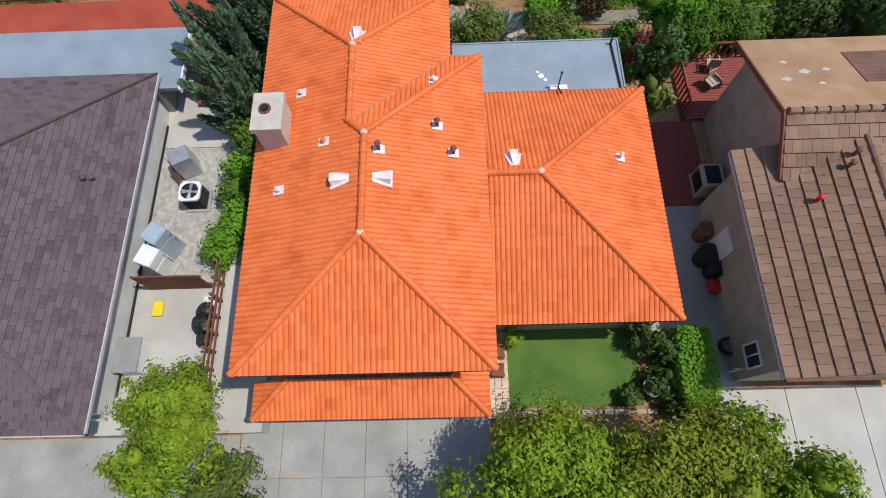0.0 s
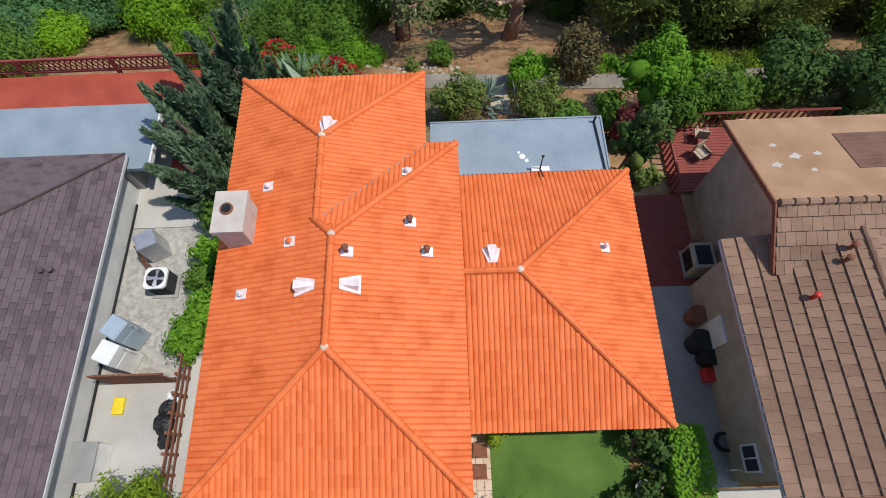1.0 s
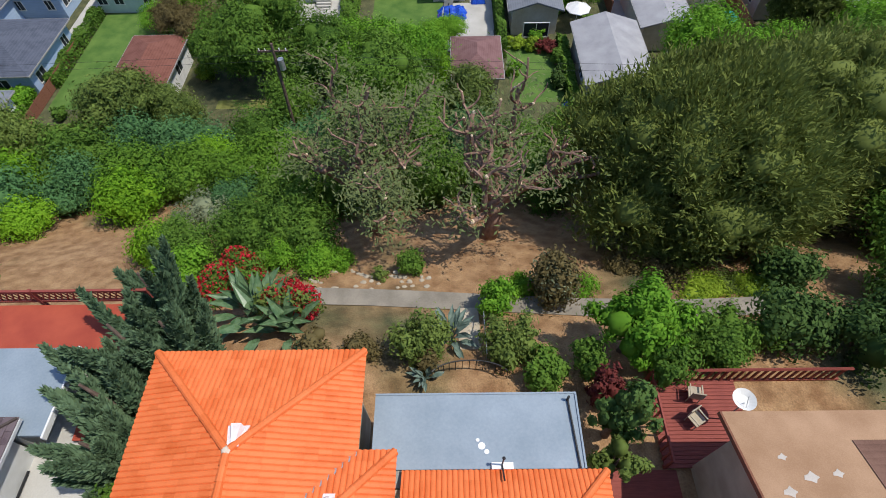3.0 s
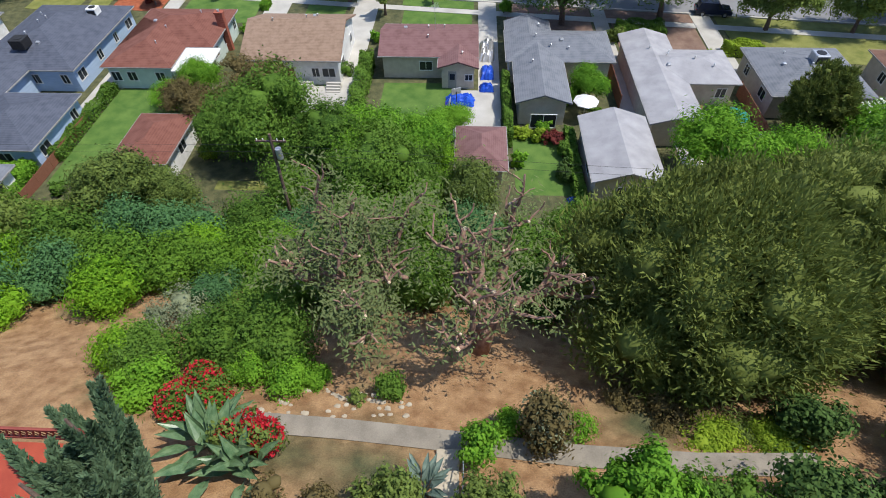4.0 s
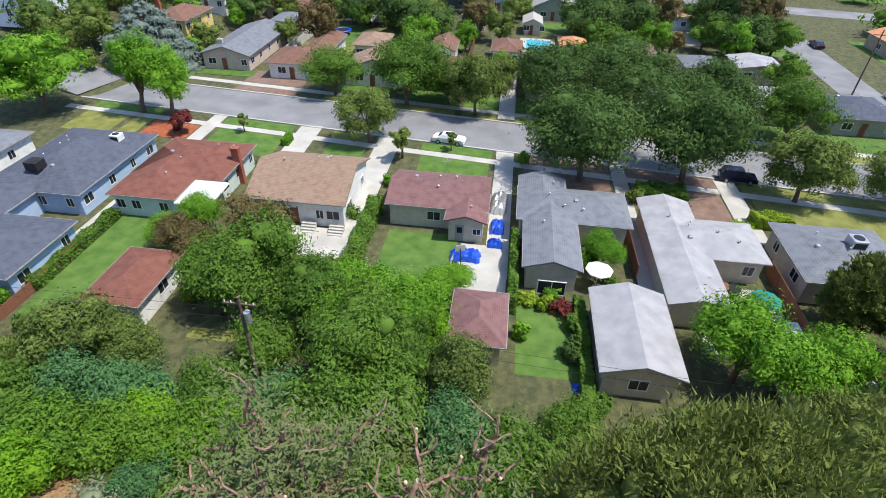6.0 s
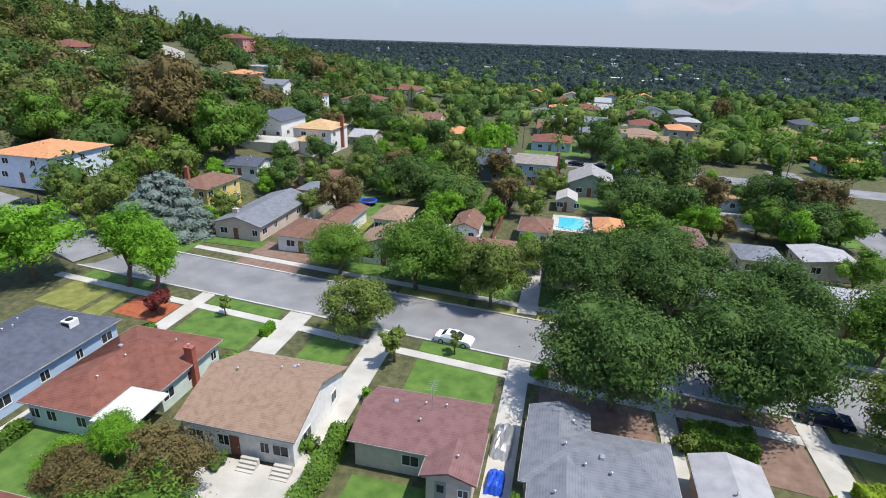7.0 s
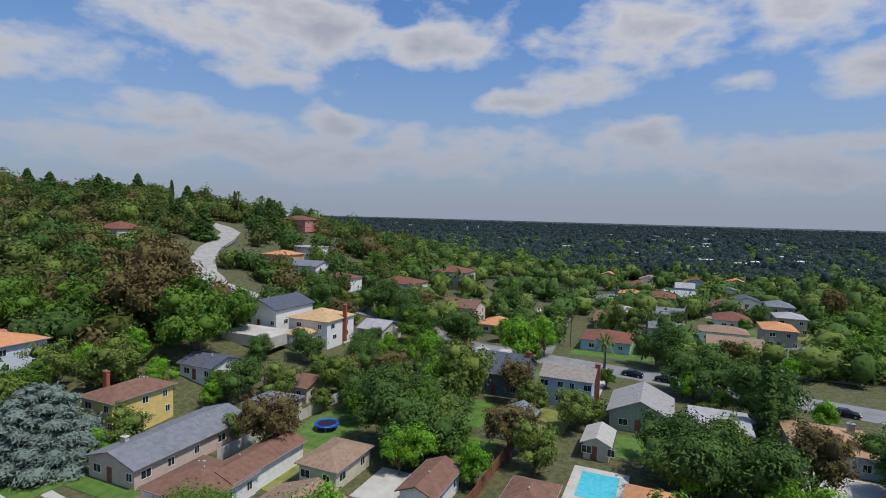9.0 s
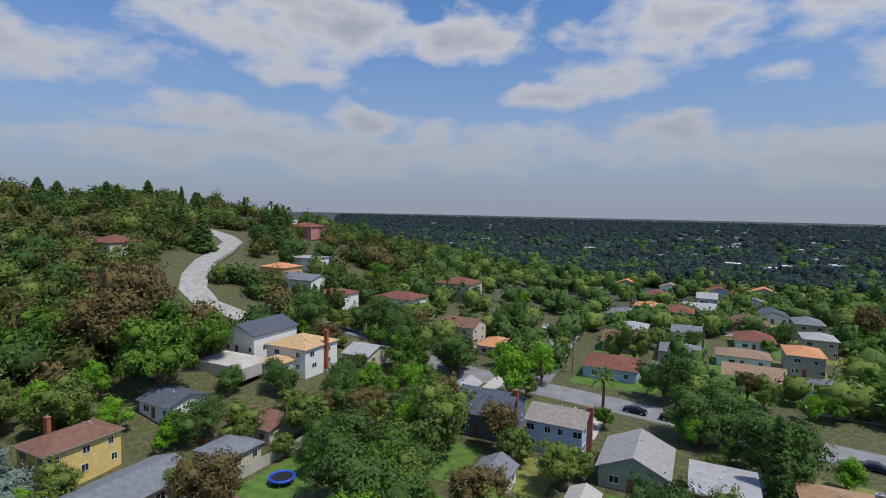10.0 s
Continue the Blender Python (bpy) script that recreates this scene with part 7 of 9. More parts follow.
patio_chair(11.9, 15.3, -0.72, 30, CREAM, "beige wooden patio chair on the red deck", "deck chairs")
patio_chair(12.1, 16.3, -0.72, 170, CREAM, "beige wooden patio chair on the red deck", "deck chairs")
patio_chair(1.55, 3.35, TOP + 0.02, 90, RUST, "dark red metal garden chair on the paved path", "path chairs")
patio_chair(1.5, 2.65, TOP + 0.02, 90, RUST, "dark red metal garden chair on the paved path", "path chairs")
dish = thing("satellite_dish", 13.1, 15.4, -0.72, "round white mesh satellite dish on a pole", "satellite dish")
Shape().tube([(0, 0, 0), (0, 0, 1.9)], [0.03, 0.03], 6).part("pole", METAL, dish)
n = 16
bowl = Shape()
bowl.v = [(0, 0, 1.75)] + [(0.22 * math.cos(k * math.tau / n), 0.1 + 0.22 * math.sin(k * math.tau / n), 1.8) for k in range(n)] + [(0.42 * math.cos(k * math.tau / n), 0.1 + 0.42 * math.sin(k * math.tau / n), 1.95) for k in range(n)]
bowl.f = [(0, 1 + k, 1 + (k + 1) % n) for k in range(n)] + [(1 + k, 1 + n + k, 1 + n + (k + 1) % n, 1 + (k + 1) % n) for k in range(n)]
bowl.part("bowl", WHITE, dish)
Shape().tube([(0, -0.2, 1.8), (0, 0.1, 2.3)], [0.012, 0.012], 5).part("feed_arm", METAL, dish)

# front garden: pavers, edging
for i in range(3):
    for j in range(9):
        ob = Shape().rbox(1.12 + 0.27 * i, 1.38 + 0.27 * i, 0.95 + 0.36 * j, 1.30 + 0.36 * j, TOP, TOP + 0.04, 0.008).part("paver", PAVER)
        tagged(ob, "square buff paving slab in a path", "paver", "path pavers", "structure")
for k in range(14):
    ob = Shape().rbox(1.75 + 0.40 * k, 2.13 + 0.40 * k, 1.0, 1.18, TOP, TOP + 0.16 + 0.02 * math.sin(k * 3), 0.02).part("edging_stone", CREAM)
    tagged(ob, "pale edging stone along the front lawn", "edging stone", "lawn edging", "structure")
birdbath = thing("bird_bath", 7.1, 1.9, TOP, "grey stone bird bath in the flower bed", "bird bath")
Shape().cyl(0, 0, 0, 0.6, 0.16, 0.09, 12).part("pedestal", CONC, birdbath)
Shape().cyl(0, 0, 0.6, 0.72, 0.16, 0.36, 16).part("basin", CONC, birdbath)

# planting near the house
broad_tree("yellow-green leafy tree at the driveway edge", -9.5, 0.75, 4.6, 2.1, L_YELLOW, BARK, 20000, 0.07, 41, 0.3, 16, z=TOP, core=0.45)
shrub("sprawling green bush below the driveway tree", -8.0, -1.2, 1.5, 2.2, L_OLIVE, 3500, 0.08, 42, z=TOP)
broad_tree("leafy jacaranda with purple blossom", 2.9, -1.7, 5.2, 2.9, L_YELLOW, BARK, 24000, 0.075, 43, 0.3, 18, z=TOP, core=0.45)
broad_tree("leafy yellow-green tree by the front lawn", 6.8, -1.3, 4.8, 2.8, L_OCHRE, BARK, 24000, 0.075, 44, 0.3, 18, z=TOP, core=0.45)
broad_tree("leafy mid green tree by the front lawn", 10.0, -1.3, 4.2, 2.2, L_YELLOW, BARK, 14000, 0.075, 45, 0.3, 14, z=TOP, core=0.45)
shrub("bush of purple blossom below the front lawn", 3.6, 0.35, 0.7, 1.7, L_OLIVE, 700, 0.07, 46, z=TOP, blossoms=(L_PURPLE, 600))
for k, (sx, sy, sr, sh) in enumerate(((7.4, 3.2, 0.75, 1.6), (7.5, 2.0, 0.6, 1.2), (6.8, 4.0, 0.6, 1.3), (6.4, 1.6, 0.45, 0.8), (7.9, 1.2, 0.6, 1.1))):
    shrub("dark leafy shrub in the shaded flower bed", sx, sy, sr, sh, L_DARK, 1300, 0.07, 50 + k, z=TOP, group="flower bed shrubs")
shrub("lime green shrub by the paved path", 2.15, 3.9, 0.45, 1.2, L_YELLOW, 900, 0.06, 57, z=TOP)


def hedge(label, x0, x1, y0, y1, h, leaves, n, size, seed, z, group="hedges"):
    """A clipped hedge: an uneven block of leaves on a twiggy core."""
    rng = np.random.default_rng(seed)
    t = thing("hedge", (x0 + x1) / 2, (y0 + y1) / 2, z, label, "hedge", group)
    w, d = (x1 - x0) / 2, (y1 - y0) / 2
    tw = Shape()
    for k in range(max(3, int(2 * (w + d)))):
        px, py = rng.uniform(-w * 0.7, w * 0.7), rng.uniform(-d * 0.7, d * 0.7)
        tw.tube([(px, py, 0), (px * 1.1, py * 1.1, h * 0.85)], [0.03, 0.01], 5)
    tw.part("stems", BARK, t)
    u = rng.uniform(-1, 1, (n, 3))
    k = rng.integers(0, 3, n)
    u[np.arange(n), k] = np.where(k == 2, 1, np.sign(u[np.arange(n), k])) * rng.uniform(0.75, 1.06, n)
    c = np.stack([u[:, 0] * w, u[:, 1] * d, (u[:, 2] * 0.5 + 0.5) * h], 1)
    c[:, 2] *= 1 + 0.12 * np.sin(c[:, 0] * 2.1 + c[:, 1] * 1.7)
    out = np.zeros_like(u)
    out[np.arange(n), k] = np.sign(u[np.arange(n), k])
    cards("foliage", c, size, leaves, t, seed, face=out)
    return t


hedge("bright green clipped hedge at the passage entrance", 7.95, 9.15, 1.1, 3.9, 1.5, L_BRIGHT, 4200, 0.07, 60, TOP)
for k, (sx, sy, sr, sh, lm) in enumerate(((-8.9, 7.3, 0.85, 1.5, L_BRIGHT), (-8.8, 8.5, 0.9, 1.6, L_BRIGHT), (-8.7, 9.7, 0.8, 1.4, L_MID), (-8.5, 10.9, 0.85, 1.6, L_BRIGHT), (-8.3, 12.2, 0.9, 1.8, L_MID))):
    shrub("leafy green bush along the side of the orange-roofed house", sx, sy, sr, sh, lm, 2200, 0.075, 61 + k, z=YARD, group="side yard bushes")


def juniper(x, y, h, lean, seed):
    """A twisted conifer of upswept plumes, all leaning one way."""
    rng, rnd_ = np.random.default_rng(seed), random.Random(seed)
    z = height(x, y)
    t = thing("juniper", x, y, z, "dark green twisted juniper with pointed upswept plumes", "juniper", "junipers between the houses")
    w, core, cs, ups = Shape(), Shape(), [], []
    w.tube([(0, 0, -0.3), (lean[0] * h * 0.2, lean[1] * h * 0.2, h * 0.45), (lean[0] * h * 0.5, lean[1] * h * 0.5, h * 0.8)], [0.18, 0.12, 0.05], 7)
    for k in range(17):
        a = rnd_.uniform(0, math.tau)
        base = Vector((math.cos(a) * rnd_.uniform(0.1, 0.9), math.sin(a) * rnd_.uniform(0.1, 0.9), h * rnd_.uniform(0.02, 0.55)))
        l = h * rnd_.uniform(0.35, 0.6)
        d = Vector((lean[0] + 0.35 * math.cos(a), lean[1] + 0.35 * math.sin(a), 1.0)).normalized()
        base += Vector((lean[0], lean[1], 0)) * base.z * 0.5
        tip = base + d * l
        w.tube([base, tip], [0.03, 0.006], 4)
        core.tube([base, base + d * l * 0.45, tip - d * 0.1], [0.26, 0.2, 0.02], 6)
        n = 600
        s = rng.random(n) ** 0.8
        rad = (0.06 + 0.42 * (1 - s) ** 0.8) * rng.uniform(0.5, 1.0, n)
        ang = rng.uniform(0, math.tau, n)
        e1 = d.orthogonal().normalized()
        e2 = d.cross(e1)
        off = np.cos(ang)[:, None] * np.array(e1) + np.sin(ang)[:, None] * np.array(e2)
        cs.append(np.array(base) + s[:, None] * np.array(d * l) + off * rad[:, None])
        ups.append(np.array(d) * 1.4 + off * 0.7)
    w.part("trunk", BARK, t)
    core.part("inner_foliage", L_JUNIPER, t)
    cards("foliage", np.concatenate(cs), 0.085, L_JUNIPER, t, seed, long=1.9, up=np.concatenate(ups))


juniper(-8.6, 13.6, 4.4, (-0.35, 0.1), 70)
juniper(-8.9, 15.2, 5.0, (-0.35, 0.15), 71)
juniper(-8.6, 17.0, 5.6, (-0.25, 0.2), 72)
juniper(-8.2, 18.8, 6.8, (-0.15, 0.2), 73)
juniper(-7.3, 17.3, 5.2, (-0.15, 0.2), 74)
shrub("bright green bush among the junipers", -7.2, 15.4, 0.7, 3.6, L_BRIGHT, 1300, 0.07, 75)


def big_leaf_plant(x, y, n, l, seed, label, mat_l, name="bird_of_paradise"):
    """A fan of long paddle leaves on stalks."""
    r = random.Random(seed)
    t = thing(name, x, y, height(x, y), label, "plant")
    for k in range(n):
        a, e = r.uniform(0, math.tau), r.uniform(0.5, 1.35)
        d = Vector((math.cos(a) * math.cos(e), math.sin(a) * math.cos(e), math.sin(e)))
        s = d.cross(Vector((0, 0, 1))).normalized()
        up = s.cross(d)
        b = d * l * 0.45
        w = l * 0.11
        pts = [b, b + d * l * 0.25 + s * w + up * 0.05, b + d * l * 0.5 + s * w - up * 0.02, b + d * l * 0.8 - up * 0.22 * l, b + d * l * 0.5 - s * w - up * 0.02, b + d * l * 0.25 - s * w + up * 0.05, b + d * l * 0.3 - up * 0.02]
        lf = Shape().add(pts, [(0, 1, 6), (1, 2, 3, 6), (3, 4, 5, 6), (5, 0, 6)])
        lf.tube([(0, 0, 0), b * 0.6, b + d * 0.2], [0.03, 0.025, 0.012], 5)
        lf.part("leaf", mat_l, t)


PADDLE = surf("waxy_leaf", (0.05, 0.11, 0.045), (0.16, 0.24, 0.12), 3, 0.3, 0.1)
AGAVE = surf("agave_leaf", (0.10, 0.15, 0.12), (0.20, 0.26, 0.21), 3, 0.5, 0.1)
big_leaf_plant(-5.9, 20.3, 18, 2.2, 80, "giant bird of paradise with glossy paddle leaves", PADDLE)
big_leaf_plant(-4.6, 20.0, 14, 1.9, 81, "giant bird of paradise with glossy paddle leaves", PADDLE)
big_leaf_plant(-6.8, 21.4, 14, 2.0, 82, "giant bird of paradise with glossy paddle leaves", PADDLE)
big_leaf_plant(2.6, 19.4, 22, 1.3, 83, "grey-green agave rosette beside the garden steps", AGAVE, "agave")
big_leaf_plant(1.6, 17.2, 18, 0.7, 84, "low grey agave beside the house", AGAVE, "agave")


# ---- the garden slope behind the house ----
path_w = hill_strip("path", "grey concrete path along the garden slope", [(-6.5, 22.6), (-1.5, 22.4), (4, 21.9), (9, 21.4), (14, 21.2), (19, 21.4)], 0.95, DUSTY, 0.06)
for k in range(5):
    ob = Shape().rbox(3.0, 4.0, 18.6 + 0.55 * k, 19.3 + 0.55 * k, height(3.5, 18.6 + 0.55 * k) - 0.5, height(3.5, 18.9 + 0.55 * k) + 0.05, 0.02).part("step", CREAM)
    tagged(ob, "pale stone garden step", "step", "garden steps", "structure")
arch = thing("garden_railing", 3.4, 17.3, TOP - 0.2, "curved dark iron railing at the head of the steps", "railing")
for k in range(15):
    a = math.pi * (0.1 + 0.8 * k / 14)
    Shape().tube([(1.6 * math.cos(a), 0.7 * math.sin(a) - 0.3, 0), (1.6 * math.cos(a), 0.7 * math.sin(a) - 0.3, 0.9)], [0.018, 0.018], 5).part("baluster", BLACK, arch)
Shape().tube([(1.6 * math.cos(math.pi * (0.1 + 0.8 * k / 20)), 0.7 * math.sin(math.pi * (0.1 + 0.8 * k / 20)) - 0.3, 0.92) for k in range(21)], [0.03] * 21, 5).part("handrail", BLACK, arch)
rail = thing("handrail", 4.15, 19.6, height(4.15, 19.6), "white metal handrail beside the garden steps", "railing")
Shape().tube([(0, -1.5, 1.5), (0, 1.5, 0.5)], [0.025, 0.025], 6).part("bar", METAL, rail)
for py, pz in ((-1.4, 1.45), (1.4, 0.55)):
    Shape().tube([(0, py, pz - 1.5), (0, py, pz)], [0.025, 0.025], 6).part("post", METAL, rail)
rnd = random.Random(77)
for k in range(60):
    x, y = rnd.uniform(-5.5, 1.5), rnd.uniform(23.2, 25.2)
    s = rnd.uniform(0.1, 0.2)
    ob = Shape().ball(x, y, height(x, y) + 0.02, s, s * 0.8, s * 0.5, 7, 4, 0.5, k).part("stone", CREAM)
    tagged(ob, "pale rough stone along the garden path", "stone", "garden stones")

SH = "slope shrubs"
shrub("rounded olive shrub with ochre tips", 1.3, 18.6, 1.15, 2.5, L_OLIVE, 3200, 0.08, 100, group=SH)
shrub("rust-tinted low shrub by the house", 1.8, 17.8, 0.6, 1.3, L_BROWN, 900, 0.07, 101, group=SH)
shrub("bright green shrub beside the path", 5.0, 21.3, 1.0, 2.4, L_BRIGHT, 2600, 0.08, 102, group=SH)
shrub("grey-brown flowering shrub by the path", 7.2, 22.2, 1.6, 3.2, L_BROWN, 3600, 0.09, 103, group=SH, blossoms=(L_GREY, 1200))
shrub("olive shrub behind the flat roof", 5.2, 18.7, 1.3, 2.0, L_OLIVE, 3000, 0.08, 104, group=SH)
broad_tree("dense bright green small tree", 9.9, 18.6, 4.0, 1.75, L_BRIGHT, BARK, 11000, 0.085, 105, 0.15, 16)
shrub("green shrub below the bright tree", 11.0, 17.2, 1.1, 2.2, L_MID, 2500, 0.08, 106, group=SH)
for k, (sx, sy, sr, sh) in enumerate(((12.4, 19.0, 1.5, 2.3), (13.8, 18.6, 1.4, 2.0), (15.2, 19.2, 1.5, 2.2), (6.3, 17.2, 0.9, 1.4), (8.2, 17.6, 0.8, 1.6))):
    shrub("dense mid green shrub on the slope", sx, sy, sr, sh, L_MID, 3000, 0.08, 110 + k, group=SH)
for k, (sx, sy, sr, sh) in enumerate(((17.2, 19.0, 1.8, 3.2), (20.0, 18.8, 2.0, 3.4), (23.0, 19.5, 2.0, 3.2), (19.0, 23.0, 1.8, 2.6))):
    shrub("dark leafy shrub on the shaded slope", sx, sy, sr, sh, L_DARK, 3200, 0.10, 120 + k, group=SH)
broad_tree("tall shrub with dark green and wine-red leaves by the flat roof", 8.5, 14.9, 4.4, 1.0, L_DARK, BARK, 3500, 0.08, 126, 0.2, 10, z=TOP)
broad_tree("tall shrub with dark green leaves by the flat roof", 8.4, 13.4, 3.4, 0.85, L_OLIVE, BARK, 2500, 0.08, 127, 0.2, 8, z=TOP)
shrub("wine-red leaved shrub against the wall", 8.3, 16.3, 0.8, 2.8, L_WINE, 1500, 0.08, 128, group=SH)
shrub("bougainvillea in crimson flower", -4.9, 21.2, 1.3, 2.4, L_OLIVE, 1800, 0.09, 130, group=SH, blossoms=(L_RED, 2600))
shrub("bougainvillea in crimson flower", -8.2, 23.8, 1.9, 2.2, L_MID, 2600, 0.09, 131, group=SH, blossoms=(L_RED, 3200))
shrub("rusty low groundcover beside the house", -3.0, 18.6, 1.2, 1.2, L_BROWN, 1500, 0.07, 132, group=SH)
shrub("rusty low groundcover beside the house", -1.0, 18.8, 1.0, 1.1, L_BROWN, 1300, 0.07, 133, group=SH)
shrub("small green bush on the bare slope", 0.6, 24.9, 0.85, 1.3, L_MID, 1800, 0.07, 134, group=SH)
shrub("small pale green bush on the bare slope", -1.0, 24.4, 0.5, 0.6, L_OLIVE, 700, 0.06, 135, group=SH)
s0 = shrub("large dark green bush on the slope", -6.0, 27.6, 2.3, 3.4, L_MID, 9000, 0.085, 136, group=SH, lobes=8)
s1 = shrub("bright green bush on the slope", -5.0, 25.6, 1.3, 1.7, L_BRIGHT, 5000, 0.07, 137, group=SH, lobes=6)
s2 = shrub("bright green leafy thicket on the slope", -20.0, 35.5, 3.0, 4.4, L_LIME, 8500, 0.115, 138, group=SH, lobes=9)
s3 = shrub("mid green thicket on the slope", -25.5, 37.5, 3.2, 4.6, L_MID, 7500, 0.125, 139, group=SH, lobes=9)
s5 = shrub("blue-green leafy thicket on the slope", -27.5, 30.8, 2.8, 4.6, L_TEAL, 8000, 0.11, 143, group=SH, lobes=8)
s6 = shrub("vivid lime green bush with feathery leaves", -18.6, 32.6, 2.2, 3.4, L_VIVID, 8000, 0.1, 144, group=SH, lobes=8)
s4 = shrub("grey twiggy leafless bush on the slope", -13.0, 31.3, 2.0, 2.2, L_GREY, 1500, 0.08, 140, group=SH, lobes=6)


def plant_shrubs(base, *spots):
    for x, y, s in spots:
        again(base, x, y, s, (x * 53 + y * 31) % 360, tall=1.0 + 0.15 * math.sin(x + 2 * y))


plant_shrubs(s0, (-9.2, 27.5, 0.9), (-8.0, 30.5, 1.0), (-12.0, 26.0, 0.8), (1.5, 34.5, 1.1), (5.5, 35.0, 1.0), (9.5, 34.0, 1.0), (-3.5, 37.0, 1.0), (12.0, 38.0, 1.1), (-4.0, 33.5, 0.9))
plant_shrubs(s1, (-3.4, 25.8, 0.7), (-7.2, 25.7, 0.9), (-11.5, 24.0, 1.2), (6.2, 23.0, 0.7), (9.0, 22.6, 0.7))
plant_shrubs(s2, (-16.0, 36.5, 0.85), (-13.0, 36.0, 0.8), (-27.0, 41.0, 0.8), (-33.0, 36.5, 1.0), (-10.0, 38.0, 0.9))
plant_shrubs(s5, (-23.5, 34.0, 0.8), (-17.5, 40.0, 0.95), (-22.0, 40.0, 0.9), (-8.0, 41.0, 0.9), (-34.0, 31.0, 0.9), (-12.5, 33.5, 0.6), (4.5, 40.5, 0.95))
plant_shrubs(s6, (-28.5, 34.5, 1.1), (-14.8, 38.8, 1.0), (1.5, 50.5, 0.9), (-2.0, 44.0, 1.0), (-24.5, 30.5, 0.8), (-13.8, 27.0, 0.8), (-31.0, 27.5, 0.8))
plant_shrubs(s3, (-31.0, 40.0, 0.9), (-12.5, 41.5, 0.8), (-4.0, 40.5, 1.0), (0.0, 41.0, 1.0), (-7.0, 35.5, 0.8), (-24.0, 24.0, 0.8), (8.5, 39.0, 0.9), (-38, 38, 1.0), (-11.0, 46.5, 0.8), (25.0, 22.0, 0.8), (28, 26, 0.9), (-33, 22, 0.9), (12.5, 42.5, 0.7))
plant_shrubs(s4, (-11.0, 30.0, 0.7), (-14.5, 29.6, 0.8))


def pruned_tree(x, y, h, seed, lean, label, leafy):
    """A hard-pruned tree: thick forked limbs that twist, pale cut ends, thin grey-green regrowth."""
    r, rng = random.Random(seed), np.random.default_rng(seed)
    t = thing("pruned_tree", x, y, height(x, y), label, "tree", "pruned trees on the slope")
    limbs, twigs, ends, tips = Shape(), Shape(), [], []

    def grow(p, d, l, rad, depth):
        pts, rr, q = [p], [rad], p
        n = 5
        for k in range(n):
            d = (d + Vector((r.uniform(-0.5, 0.5), r.uniform(-0.5, 0.5), r.uniform(-0.25, 0.4))) * (0.55 if depth < 3 else 0.9)).normalized()
            q = q + d * l / n
            pts.append(q)
            rr.append(rad * (1 - 0.45 * (k + 1) / n))
        (limbs if depth < 3 else twigs).tube(pts, rr, 7 if depth < 2 else 5)
        if depth < 4:
            for k in range(3 if depth < 3 else 2):
                side = Vector((r.uniform(-1, 1), r.uniform(-1, 1), r.uniform(-0.15, 0.8))).normalized()
                i = r.choice((2, 3, 4, 5))
                grow(pts[i], (d * 0.35 + side).normalized(), l * r.uniform(0.55, 0.8), rr[i] * 0.8, depth + 1)
        if depth in (2, 3) and r.random() < 0.5:
            ends.append((q.x, q.y, q.z, rr[-1] * 1.15))
        if depth >= 3:
            tips.append(q)
            tips.append(pts[3])

    base = Vector((0, 0, -0.3))
    top = Vector((lean[0], lean[1], h * 0.3))
    limbs.tube([base, top * 0.5 + Vector((0.1, 0, 0)), top], [0.55, 0.47, 0.42], 9)
    for k in range(4):
        a = k * math.tau / 4 + r.uniform(-0.4, 0.4)
        grow(top, Vector((math.cos(a) * 0.85, math.sin(a) * 0.85, 0.75)).normalized(), h * 0.45, 0.44, 1)
    limbs.part("trunk", PINKBARK, t, "pinkish brown twisted limbs", True)
    twigs.part("twig", PINKBARK, t, "thin bare twigs")
    for ex, ey, ez, er in ends:
        Shape().ball(ex, ey, ez, er, er, er, 6, 4).part("cut_end", CUT, t, "pale sawn branch end")
    tp = np.array([tuple(p) for p in tips])
    k = rng.integers(0, len(tp), leafy)
    c = tp[k] + rng.normal(size=(leafy, 3)) * np.array((0.6, 0.6, 0.4))
    c[:, 2] -= 0.5
    cards("foliage", c, 0.075, L_SAGE, t, seed, long=2.0, face=np.tile((0.4, -0.3, 1.0), (len(c), 1)), loose=0.5)


pruned_tree(-1.9, 29.6, 9.2, 204, (-0.3, 1.2), "hard-pruned tree with bare twisted limbs and grey-green regrowth", 8000)
pruned_tree(5.0, 28.8, 9.2, 202, (0.5, 0.6), "hard-pruned tree with bare pinkish limbs and pale cut ends", 2600)


